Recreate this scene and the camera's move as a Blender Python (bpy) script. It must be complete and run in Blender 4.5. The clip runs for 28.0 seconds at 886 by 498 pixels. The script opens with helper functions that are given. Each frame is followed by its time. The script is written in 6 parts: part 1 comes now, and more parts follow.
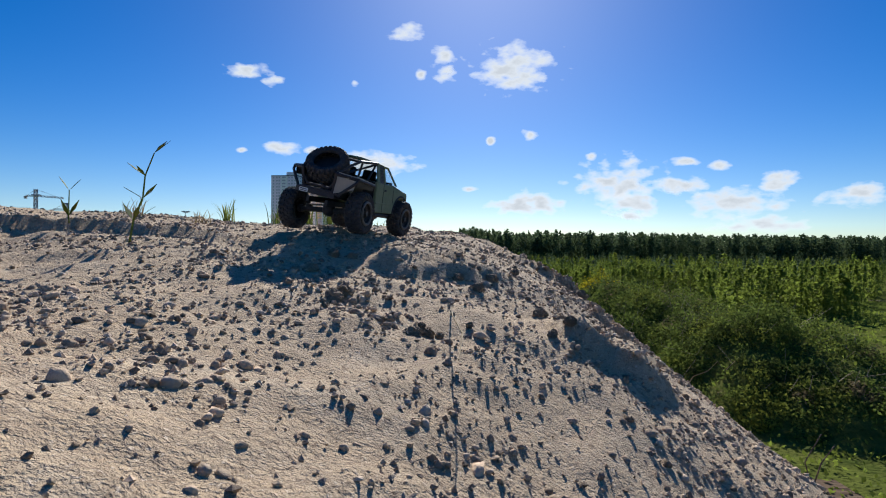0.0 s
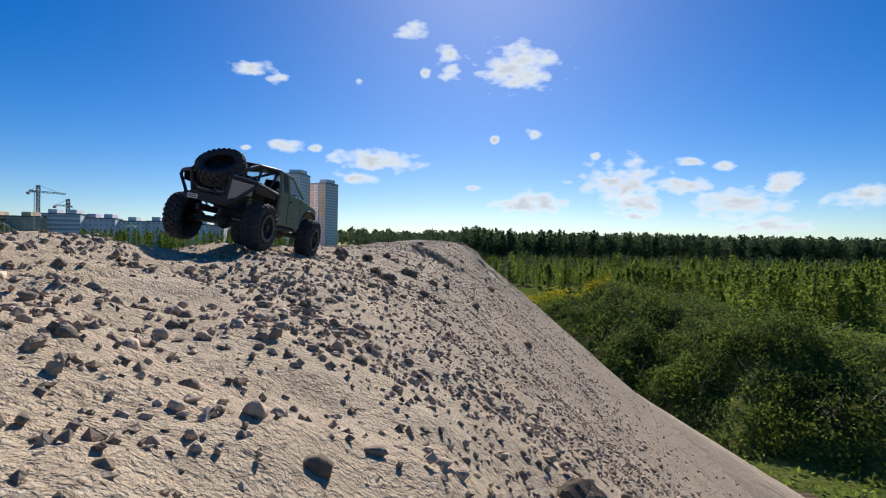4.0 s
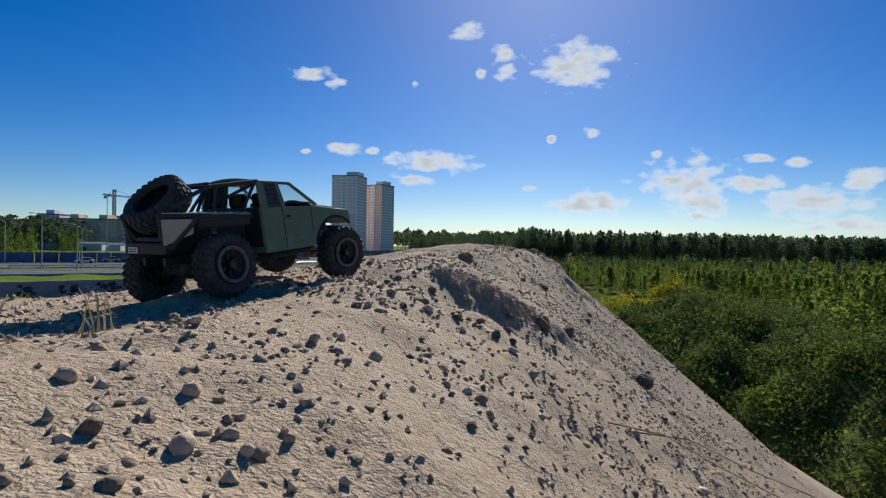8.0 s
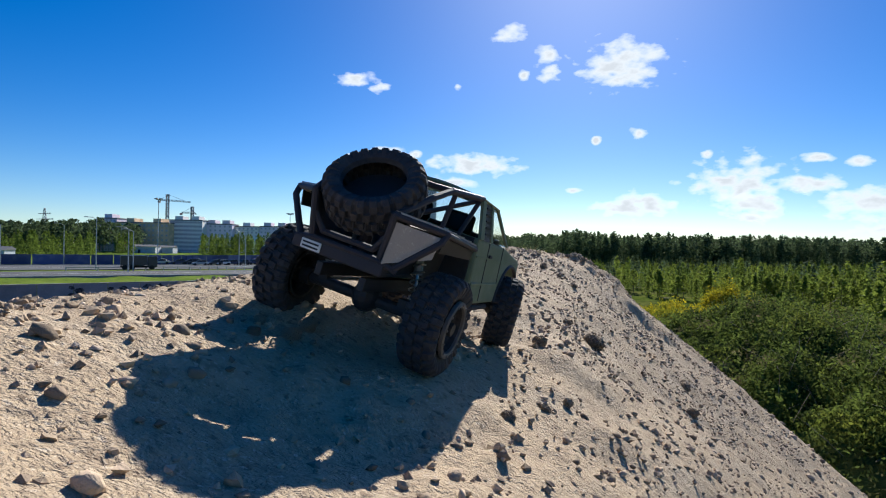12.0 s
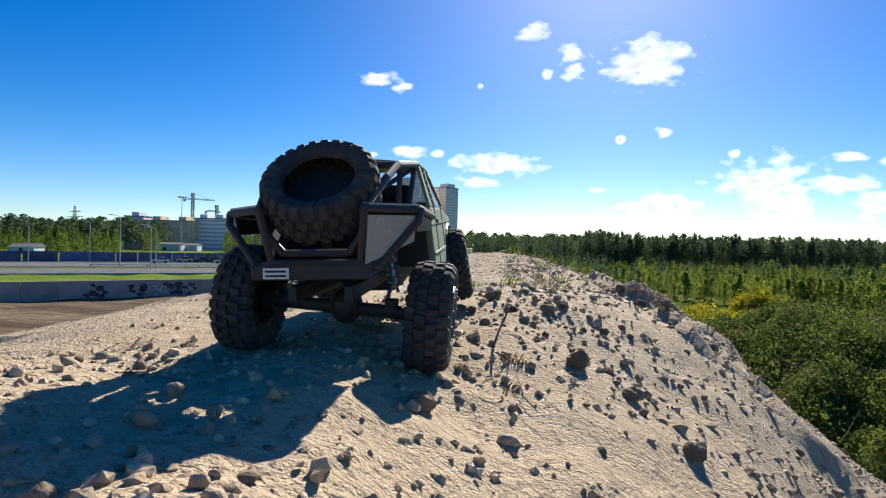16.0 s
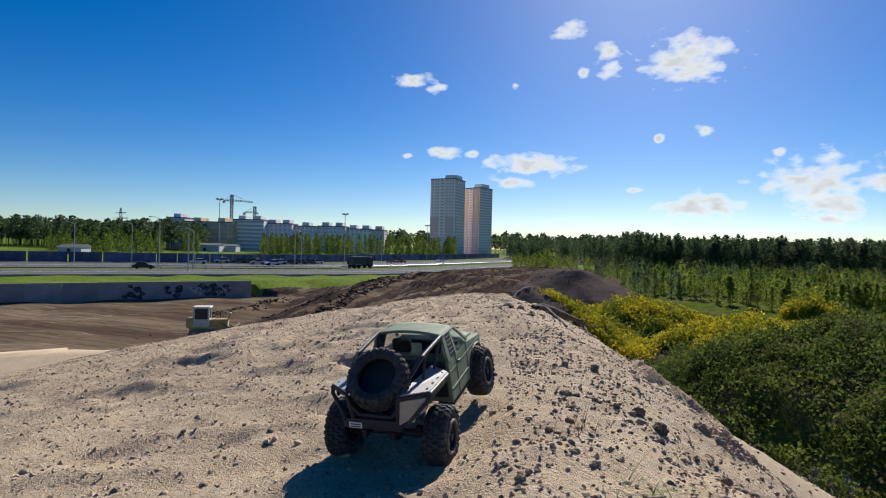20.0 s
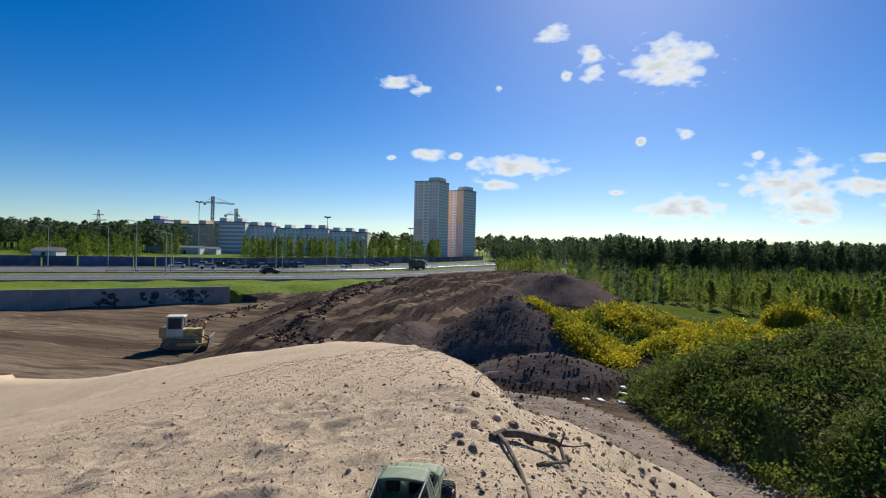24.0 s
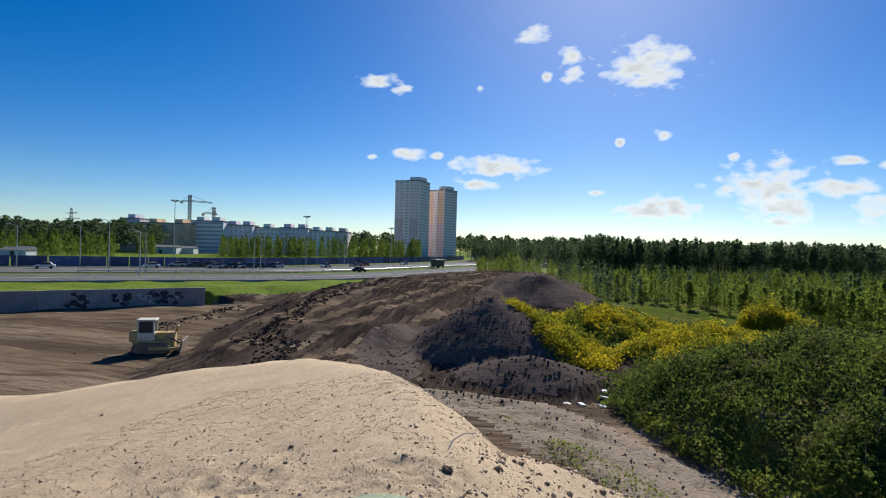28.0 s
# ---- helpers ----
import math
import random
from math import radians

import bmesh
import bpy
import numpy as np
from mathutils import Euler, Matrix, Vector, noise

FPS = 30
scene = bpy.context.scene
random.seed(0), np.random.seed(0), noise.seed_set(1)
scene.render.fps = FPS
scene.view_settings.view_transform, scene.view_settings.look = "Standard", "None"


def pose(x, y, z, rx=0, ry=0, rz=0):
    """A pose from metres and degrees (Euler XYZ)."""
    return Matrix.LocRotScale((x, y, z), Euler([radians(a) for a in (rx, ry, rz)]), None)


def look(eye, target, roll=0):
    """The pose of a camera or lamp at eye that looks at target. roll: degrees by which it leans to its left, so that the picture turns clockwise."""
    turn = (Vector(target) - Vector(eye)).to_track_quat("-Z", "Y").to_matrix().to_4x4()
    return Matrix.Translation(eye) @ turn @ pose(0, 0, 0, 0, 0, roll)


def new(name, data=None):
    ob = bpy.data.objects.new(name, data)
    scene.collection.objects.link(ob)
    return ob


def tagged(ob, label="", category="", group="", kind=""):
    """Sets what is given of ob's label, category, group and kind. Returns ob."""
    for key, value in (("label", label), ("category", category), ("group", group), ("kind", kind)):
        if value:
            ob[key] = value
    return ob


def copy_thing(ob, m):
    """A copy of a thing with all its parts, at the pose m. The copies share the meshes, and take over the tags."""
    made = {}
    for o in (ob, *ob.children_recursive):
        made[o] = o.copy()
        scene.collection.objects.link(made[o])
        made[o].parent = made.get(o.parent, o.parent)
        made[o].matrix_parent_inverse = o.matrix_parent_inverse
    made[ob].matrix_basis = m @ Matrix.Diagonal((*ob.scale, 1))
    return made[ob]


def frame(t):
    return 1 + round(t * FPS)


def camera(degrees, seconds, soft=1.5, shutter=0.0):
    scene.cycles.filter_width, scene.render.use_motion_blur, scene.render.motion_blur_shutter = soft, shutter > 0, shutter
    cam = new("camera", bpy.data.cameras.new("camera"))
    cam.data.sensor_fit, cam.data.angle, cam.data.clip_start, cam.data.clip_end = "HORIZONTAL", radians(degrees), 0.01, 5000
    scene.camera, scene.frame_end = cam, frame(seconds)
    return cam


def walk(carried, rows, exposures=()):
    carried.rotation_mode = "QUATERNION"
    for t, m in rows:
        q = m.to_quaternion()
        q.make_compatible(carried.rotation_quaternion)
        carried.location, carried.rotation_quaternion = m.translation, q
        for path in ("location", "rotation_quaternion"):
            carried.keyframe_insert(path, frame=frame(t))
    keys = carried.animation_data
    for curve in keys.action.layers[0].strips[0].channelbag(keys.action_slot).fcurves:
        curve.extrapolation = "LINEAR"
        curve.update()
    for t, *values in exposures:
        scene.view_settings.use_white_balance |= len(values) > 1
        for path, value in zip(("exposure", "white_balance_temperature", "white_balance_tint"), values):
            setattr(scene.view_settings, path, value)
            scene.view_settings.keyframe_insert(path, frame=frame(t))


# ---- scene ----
cam = camera(76.03, 28.0, soft=1.1)
PATH = [
    (0.0, pose(0.144, 0.913, 0.052, 89.79, -0.52, 0.00)),
    (0.5, pose(0.232, 1.210, 0.060, 89.80, -0.63, -0.73)),
    (1.0, pose(0.279, 1.445, 0.062, 89.82, -0.88, -1.20)),
    (1.5, pose(0.344, 1.701, 0.078, 89.73, -0.54, -1.29)),
    (2.0, pose(0.407, 1.952, 0.106, 89.66, -0.83, -0.68)),
    (2.5, pose(0.428, 2.228, 0.131, 89.72, -0.80, -0.51)),
    (3.0, pose(0.458, 2.486, 0.131, 89.66, -0.84, -0.29)),
    (3.5, pose(0.482, 2.764, 0.138, 89.65, -0.88, -0.04)),
    (5.5, pose(0.570, 4.324, 0.189, 89.74, -1.04, 1.81)),
    (6.0, pose(0.540, 4.638, 0.195, 89.73, -1.09, 2.67)),
    (6.5, pose(0.510, 4.956, 0.213, 89.65, -1.26, 4.43)),
    (7.0, pose(0.474, 5.205, 0.224, 89.69, -0.93, 4.78)),
    (7.5, pose(0.455, 5.457, 0.220, 89.67, -0.96, 5.47)),
    (8.0, pose(0.438, 5.719, 0.213, 89.67, -0.92, 5.93)),
    (8.5, pose(0.436, 5.954, 0.203, 89.82, -1.10, 6.63)),
    (9.0, pose(0.444, 6.139, 0.199, 89.87, -0.89, 7.51)),
    (9.5, pose(0.431, 6.330, 0.210, 89.82, -1.00, 7.54)),
    (10.0, pose(0.451, 6.532, 0.216, 89.76, -0.77, 8.17)),
    (10.5, pose(0.465, 6.733, 0.235, 89.85, -0.70, 8.83)),
    (11.0, pose(0.494, 6.974, 0.227, 89.82, -0.77, 9.21)),
    (11.5, pose(0.532, 7.199, 0.226, 89.83, -0.81, 9.69)),
    (12.0, pose(0.547, 7.402, 0.217, 89.89, -0.95, 10.24)),
    (12.5, pose(0.572, 7.619, 0.201, 89.83, -0.90, 10.81)),
    (14.5, pose(0.596, 8.438, 0.216, 89.93, -1.00, 11.35)),
    (15.0, pose(0.576, 8.578, 0.231, 89.83, -1.26, 11.31)),
    (15.5, pose(0.551, 8.724, 0.248, 89.87, -1.18, 11.95)),
    (16.0, pose(0.526, 8.888, 0.282, 89.79, -1.32, 12.42)),
    (16.5, pose(0.527, 9.117, 0.279, 89.74, -1.41, 13.06)),
    (17.0, pose(0.520, 9.285, 0.309, 89.74, -1.36, 13.13)),
    (17.5, pose(0.516, 9.503, 0.353, 89.78, -1.22, 13.58)),
    (18.0, pose(0.532, 9.669, 0.378, 89.77, -1.14, 14.05)),
    (18.5, pose(0.509, 9.868, 0.414, 89.74, -1.42, 14.59)),
    (19.0, pose(0.468, 10.034, 0.446, 89.80, -1.33, 14.96)),
    (19.5, pose(0.449, 10.191, 0.493, 89.70, -1.33, 15.69)),
    (20.0, pose(0.444, 10.337, 0.554, 89.77, -1.42, 15.89)),
    (20.5, pose(0.444, 10.453, 0.637, 89.78, -1.40, 15.73)),
    (21.0, pose(0.478, 10.546, 0.727, 89.86, -1.29, 15.06)),
    (21.5, pose(0.492, 10.650, 0.823, 89.85, -1.36, 15.06)),
    (23.5, pose(0.443, 11.159, 0.954, 89.96, -1.38, 14.60)),
    (24.0, pose(0.437, 11.204, 1.018, 90.00, -1.40, 14.28)),
    (24.5, pose(0.436, 11.267, 1.069, 89.95, -1.53, 14.07)),
    (25.0, pose(0.435, 11.348, 1.100, 89.96, -1.45, 13.86)),
    (25.5, pose(0.429, 11.428, 1.131, 90.02, -1.48, 13.61)),
    (26.0, pose(0.406, 11.503, 1.159, 89.98, -1.38, 13.38)),
    (26.5, pose(0.399, 11.568, 1.193, 89.92, -1.61, 13.16)),
    (27.0, pose(0.361, 11.668, 1.215, 89.93, -1.58, 12.68)),
    (27.5, pose(0.344, 11.770, 1.199, 90.04, -1.31, 12.57)),
    (28.0, pose(0.344, 11.867, 1.193, 90.00, -1.50, 12.35)),
]
EXPOSURE, SKY, SUN = 0.56, 0.066, 4.5
CLOUD_LIGHT = 0.74


walk(cam, PATH, exposures=[(0.0, EXPOSURE - .05, 6150, 8), (3.0, EXPOSURE - .08, 6100, 8), (7.0, EXPOSURE - .22, 6150, 8), (8.5, EXPOSURE - .32, 6150, 8), (10.5, EXPOSURE - .1, 6150, 8), (12.0, EXPOSURE + .18, 6200, 7), (14.5, EXPOSURE + .65, 6500, 6), (15.5, EXPOSURE + .55, 6500, 6), (17.0, EXPOSURE + .15, 6500, 6), (19.0, EXPOSURE - .05, 6500, 7), (28.0, EXPOSURE, 6500, 6)])

# ---- sky, sun ----
SUN_AZ, SUN_EL = 3.7, 33
world = bpy.data.worlds.new("world")
scene.world = world
world.use_nodes = True
wn, wl = world.node_tree.nodes, world.node_tree.links
wn.clear()
sky = wn.new("ShaderNodeTexSky")
sky.sky_type, sky.sun_disc = "NISHITA", False
sky.sun_elevation, sky.sun_rotation = radians(SUN_EL), radians(SUN_AZ)
sky.air_density, sky.dust_density, sky.ozone_density, sky.altitude = 1.0, 0.85, 4.0, 1500
vivid = wn.new("ShaderNodeHueSaturation")
vivid.inputs["Hue"].default_value = 0.510
vivid.inputs["Saturation"].default_value = 1.42
back = wn.new("ShaderNodeBackground")
back.inputs["Strength"].default_value = SKY
wout = wn.new("ShaderNodeOutputWorld")
wl.new(sky.outputs[0], vivid.inputs["Color"])
wl.new(vivid.outputs[0], back.inputs["Color"])
wl.new(back.outputs[0], wout.inputs["Surface"])

sun = new("sun", bpy.data.lights.new("sun", "SUN"))
sun.data.energy, sun.data.angle, sun.data.color = SUN, radians(0.53), (1.0, 0.95, 0.88)
az, el = radians(SUN_AZ), radians(SUN_EL)
TO_SUN = Vector((math.sin(az) * math.cos(el), math.cos(az) * math.cos(el), math.sin(el)))
sun.matrix_world = look(TO_SUN * 900, (0, 0, 0))

# ---- materials ----


def mat(name, colour, rough=.8, metal=0.0, spots=(), bump=(), rand=0.0, island=0.0, spec=.3, trans=0.0, stretch=None):
    """A principled material. spots: (scale, colour, low, high) noise patches; bump: (scale, metres) relief layers."""
    m = bpy.data.materials.new(name)
    m.use_nodes = True
    n, l = m.node_tree.nodes, m.node_tree.links
    p = n["Principled BSDF"]
    p.inputs["Roughness"].default_value, p.inputs["Metallic"].default_value = rough, metal
    p.inputs["Specular IOR Level"].default_value = spec
    co = n.new("ShaderNodeTexCoord").outputs["Object"]
    if stretch:
        mp = n.new("ShaderNodeMapping")
        mp.inputs["Rotation"].default_value, mp.inputs["Scale"].default_value = (0, 0, radians(stretch[2])), (stretch[0], stretch[1], 1)
        l.new(co, mp.inputs["Vector"])
        co = mp.outputs[0]
    rgb = n.new("ShaderNodeRGB")
    rgb.outputs[0].default_value = (*colour, 1)
    last = rgb.outputs[0]
    for scale, c, lo, hi in spots:
        t = n.new("ShaderNodeTexNoise")
        t.inputs["Scale"].default_value, t.inputs["Detail"].default_value = scale, 6
        l.new(co, t.inputs["Vector"])
        r = n.new("ShaderNodeMapRange")
        r.inputs["From Min"].default_value, r.inputs["From Max"].default_value = lo, hi
        l.new(t.outputs["Fac"], r.inputs["Value"])
        x = n.new("ShaderNodeMix")
        x.data_type = "RGBA"
        l.new(r.outputs[0], x.inputs[0])
        l.new(last, x.inputs[6])
        x.inputs[7].default_value = (*c, 1)
        last = x.outputs[2]
    if rand or island:
        if rand:
            src = n.new("ShaderNodeObjectInfo").outputs["Random"]
        else:
            src = n.new("ShaderNodeNewGeometry").outputs["Random Per Island"]
        r = n.new("ShaderNodeMapRange")
        r.inputs["To Min"].default_value, r.inputs["To Max"].default_value = 1 - (rand or island), 1 + (rand or island)
        l.new(src, r.inputs["Value"])
        h = n.new("ShaderNodeHueSaturation")
        l.new(r.outputs[0], h.inputs["Value"])
        l.new(last, h.inputs["Color"])
        last = h.outputs[0]
    l.new(last, p.inputs["Base Color"])
    normal = None
    for scale, depth in bump:
        t = n.new("ShaderNodeTexNoise")
        t.inputs["Scale"].default_value, t.inputs["Detail"].default_value = scale, 4
        l.new(co, t.inputs["Vector"])
        b = n.new("ShaderNodeBump")
        b.inputs["Distance"].default_value = depth
        l.new(t.outputs["Fac"], b.inputs["Height"])
        if normal:
            l.new(normal, b.inputs["Normal"])
        normal = b.outputs[0]
    if normal:
        l.new(normal, p.inputs["Normal"])
    if trans:
        # thin leaves let light through
        out = n["Material Output"]
        tl = n.new("ShaderNodeBsdfTranslucent")
        l.new(last, tl.inputs["Color"])
        ms = n.new("ShaderNodeMixShader")
        ms.inputs[0].default_value = trans
        l.new(p.outputs[0], ms.inputs[1])
        l.new(tl.outputs[0], ms.inputs[2])
        l.new(ms.outputs[0], out.inputs["Surface"])
    return m


SAND = mat("sand", (.52, .385, .25), .95, spots=[(1.1, (.43, .32, .21), .45, .7), (9, (.57, .445, .31), .5, .75), (24, (.44, .325, .215), .52, .70), (70, (.37, .275, .185), .51, .69), (95, (.27, .195, .13), .60, .68), (150, (.60, .48, .35), .62, .68), (420, (.62, .50, .37), .55, .8), (330, (.26, .19, .13), .62, .74)],
           bump=[(38, .003), (80, .0035), (190, .0042), (420, .0025)], spec=.15)
CRUMB = mat("sand_crumb", (.44, .325, .215), .95, spots=[(60, (.52, .40, .28), .5, .7)], bump=[(200, .002)], island=.3, spec=.1)
PEBBLE = mat("pebble", (.40, .295, .205), .95, spots=[(40, (.44, .35, .27), .5, .7)], bump=[(160, .003)], island=.55, spec=.15)
CLOD = mat("clod", (.40, .30, .21), .95, spots=[(18, (.46, .355, .255), .45, .7), (90, (.26, .19, .135), .5, .7)], bump=[(45, .006), (220, .002)], rand=.35, spec=.15)
EARTH = mat("dark_earth", (.064, .047, .039), .95, spots=[(.08, (.085, .062, .05), .45, .65), (.5, (.042, .031, .026), .46, .6), (3.0, (.09, .068, .055), .58, .75), (.9, (.13, .10, .078), .57, .63), (1.3, (.03, .023, .02), .56, .66), (9, (.15, .12, .098), .6, .7)], bump=[(.8, .14), (4, .06), (14, .03)], spec=0, stretch=(1.5, .16, 0))
PLAINS = mat("graded_soil", (.15, .108, .074), .95, spots=[(.05, (.22, .165, .115), .45, .6), (.16, (.085, .06, .044), .5, .6), (.5, (.09, .064, .047), .54, .64), (3.5, (.09, .064, .047), .58, .68), (1.2, (.25, .195, .14), .6, .7)], bump=[(.7, .2), (3, .08)], spec=0, stretch=(.25, 1.6, -25))
# greyer than dark_earth, and lightened to lift the heap's shaded face
HEAP = mat("lightened_grey_earth", (.115, .09, .08), .95, spots=[(.3, (.085, .066, .058), .45, .62), (2.2, (.15, .12, .105), .56, .7), (7, (.06, .046, .04), .58, .7)], bump=[(1.2, .1), (5, .05), (16, .02)], spec=0)
GRASS = mat("grass", (.12, .175, .02), .9, spots=[(.2, (.16, .21, .03), .4, .65), (1.5, (.06, .095, .018), .5, .7)], bump=[(3, .15)], spec=.02)
TRAIL_SOIL = mat("dirt_track_soil", (.27, .215, .17), .95, spots=[(.5, (.15, .115, .085), .5, .65), (2.5, (.28, .225, .17), .5, .7), (6, (.10, .075, .055), .6, .7)], bump=[(1.5, .1), (6, .06)], spec=0)
MEADOW = mat("meadow", (.085, .11, .02), .95, spots=[(.09, (.12, .125, .035), .45, .65), (.6, (.045, .065, .016), .5, .7), (.16, (.20, .17, .11), .62, .72)], bump=[(1.2, .25), (5, .08)], spec=0)
ASPHALT = mat("asphalt", (.12, .118, .118), .9, spots=[(.4, (.155, .152, .15), .45, .65)], bump=[(20, .01)], spec=.04)


# ---- building tools ----


def mesh_of(name, verts, faces, material, smooth=False):
    me = bpy.data.meshes.new(name)
    verts, faces = np.asarray(verts, np.float32), np.asarray(faces, np.int32)
    k = faces.shape[1]
    me.vertices.add(len(verts))
    me.vertices.foreach_set("co", verts.ravel())
    me.loops.add(faces.size)
    me.loops.foreach_set("vertex_index", faces.ravel())
    me.polygons.add(len(faces))
    me.polygons.foreach_set("loop_start", np.arange(0, faces.size, k, dtype=np.int32))
    me.polygons.foreach_set("use_smooth", np.full(len(faces), smooth))
    me.update(calc_edges=True)
    me.materials.append(material)
    return me


def part(name, bm, material, parent=None, label="", smooth=None):
    """Links a bmesh as one mesh object, under a thing or a part."""
    me = bpy.data.meshes.new(name)
    if smooth is not None:
        for f in bm.faces:
            f.smooth = smooth
    bm.to_mesh(me)
    bm.free()
    me.materials.append(material)
    ob = new(name, me)
    ob.parent = parent
    return tagged(ob, label)


def shared(name, me, parent, m=None, label=""):
    ob = new(name, me)
    ob.parent = parent
    if m is not None:
        ob.matrix_basis = m
    return tagged(ob, label)


def thing(name, m, label, category, group="", kind=""):
    ob = new(name)
    ob.empty_display_size = .1
    ob.matrix_basis = m
    return tagged(ob, label, category, group, kind)


def box(bm, x0, x1, y0, y1, z0, z1, bevel=0.0, m=None):
    """A box added to bm."""
    made = bmesh.ops.create_cube(bm, size=1)["verts"]
    bmesh.ops.scale(bm, vec=(x1 - x0, y1 - y0, z1 - z0), verts=made)
    bmesh.ops.translate(bm, vec=((x0 + x1) / 2, (y0 + y1) / 2, (z0 + z1) / 2), verts=made)
    if bevel:
        edges = list({e for v in made for e in v.link_edges})
        r = bmesh.ops.bevel(bm, geom=edges, offset=bevel, segments=2, affect="EDGES", profile=.5)
        made = list({v for f in r["faces"] for v in f.verts} | {v for v in made if v.is_valid})
    if m is not None:
        bmesh.ops.transform(bm, matrix=m, verts=made)
    return bm


def boxed(*a, **k):
    return box(bmesh.new(), *a, **k)


def rod(bm, a, b, r, r2=None, sides=8):
    """A round bar from a to b added to bm."""
    a, b = Vector(a), Vector(b)
    d = b - a
    m = Matrix.Translation((a + b) / 2) @ d.to_track_quat("Z", "Y").to_matrix().to_4x4()
    bmesh.ops.create_cone(bm, cap_ends=True, segments=sides, radius1=r, radius2=r if r2 is None else r2, depth=d.length, matrix=m)
    return bm


def tube(points, r, sides=8):
    bm = bmesh.new()
    for a, b in zip(points, points[1:]):
        rod(bm, a, b, r, sides=sides)
    for q in points[1:-1]:
        bmesh.ops.create_uvsphere(bm, u_segments=sides, v_segments=6, radius=r, matrix=Matrix.Translation(q))
    return bm


def prism(profile, x0, x1, bevel=0.0):
    """A side outline of (y, z) points pushed out from x0 to x1."""
    bm = bmesh.new()
    vs = [bm.verts.new((x0, y, z)) for y, z in profile]
    f = bm.faces.new(vs)
    out = bmesh.ops.extrude_face_region(bm, geom=[f])["geom"]
    bmesh.ops.translate(bm, vec=(x1 - x0, 0, 0), verts=[g for g in out if isinstance(g, bmesh.types.BMVert)])
    bmesh.ops.recalc_face_normals(bm, faces=bm.faces)
    if bevel:
        bmesh.ops.bevel(bm, geom=bm.edges[:], offset=bevel, segments=2, affect="EDGES", profile=.5)
    return bm


def lathe(profile, sides=40, axis="X"):
    """A ring outline of (along, radius) points turned round the x axis."""
    bm = bmesh.new()
    rings = []
    for k in range(sides):
        a = k * 2 * math.pi / sides
        rings.append([bm.verts.new((u, r * math.cos(a), r * math.sin(a))) for u, r in profile])
    for k in range(sides):
        p, q = rings[k], rings[(k + 1) % sides]
        for i in range(len(profile) - 1):
            bm.faces.new((p[i], p[i + 1], q[i + 1], q[i]))
    bmesh.ops.recalc_face_normals(bm, faces=bm.faces)
    return bm


def lumps(rng, count, sub=1, rough=.28):
    """Unit pebble shapes as arrays."""
    out = []
    for _ in range(count):
        bm = bmesh.new()
        bmesh.ops.create_icosphere(bm, subdivisions=sub, radius=1)
        v = np.array([q.co[:] for q in bm.verts])
        f = np.array([[q.index for q in fc.verts] for fc in bm.faces])
        bm.free()
        s = 1 + rough * rng.standard_normal(len(v))[:, None]
        v = v * np.clip(s, .55, 1.5)
        out.append((v, f))
    return out


def joined(shapes, place, rng):
    """Joins many placed shapes into arrays. place: rows of x, y, z, sx, sy, sz, turn, tilt."""
    vs, fs, off = [], [], 0
    for k, (x, y, z, sx, sy, sz, a, b) in enumerate(place):
        v, f = shapes[k % len(shapes)]
        w = v * (sx, sy, sz)
        ca, sa, cb, sb = math.cos(a), math.sin(a), math.cos(b), math.sin(b)
        w = np.stack([w[:, 0] * cb + w[:, 2] * sb, w[:, 1], w[:, 2] * cb - w[:, 0] * sb], 1)
        w = np.stack([w[:, 0] * ca - w[:, 1] * sa, w[:, 0] * sa + w[:, 1] * ca, w[:, 2]], 1)
        vs.append(w + (x, y, z))
        fs.append(f + off)
        off += len(v)
    return np.concatenate(vs), np.concatenate(fs)


# ---- the lie of the land ----
PLAIN = -7.8
EDGE_Y = np.array([-5.487, -0.687, 1.313, 2.113, 3.313, 5.5, 7.5, 9, 10.5, 12, 13.2, 14.5, 16, 17.5, 19, 20.6, 21.7, 22.5])
EDGE_X = np.array([-1.776, -0.976, -0.616, -0.024, 0.112, 0.01, 0.15, 0.21, 0.5, 0.34, 0.05, -0.32, -0.8, -1.5, -2.5, -3.9, -6.8, -11])
EDGE_Z = np.array([-1.068, -0.308, -0.076, 0.02, 0.1, 0.13, 0.16, 0.2, 0.2, 0.215, 0.24, 0.205, 0.08, -0.12, -0.37, -0.68, -1.3, -2.3])
EDGE_W = np.array([0.64, 0.56, 0.504, 0.56, 0.376, 0.34, 0.24, 0.23, 0.22, 0.28, 0.3, 0.3, 0.3, 0.3, 0.32, 0.35, 0.5, 0.5])
LEFT_S = np.array([-.03, -.05, -.08, -.10, -.06, .06, .20, .27, .17, .18, .18, .18, .18, .17, .15, .12, .08, .08])


def edge_frame(x, y):
    """Signed distance from the crest line (right of it positive) and the place along it."""
    best = np.full(np.shape(x), 1e9)
    side = np.zeros(np.shape(x))
    along = np.zeros(np.shape(x))
    for i in range(len(EDGE_X) - 1):
        ax, ay = EDGE_X[i], EDGE_Y[i]
        dx, dy = EDGE_X[i + 1] - ax, EDGE_Y[i + 1] - ay
        u = np.clip(((x - ax) * dx + (y - ay) * dy) / (dx * dx + dy * dy), 0, 1)
        qx, qy = x - ax - u * dx, y - ay - u * dy
        d = np.hypot(qx, qy)
        near = d < best
        best = np.where(near, d, best)
        side = np.where(near, np.sign(dy * qx - dx * qy), side)
        along = np.where(near, i + u, along)
    return best * np.where(side == 0, 1, side), along


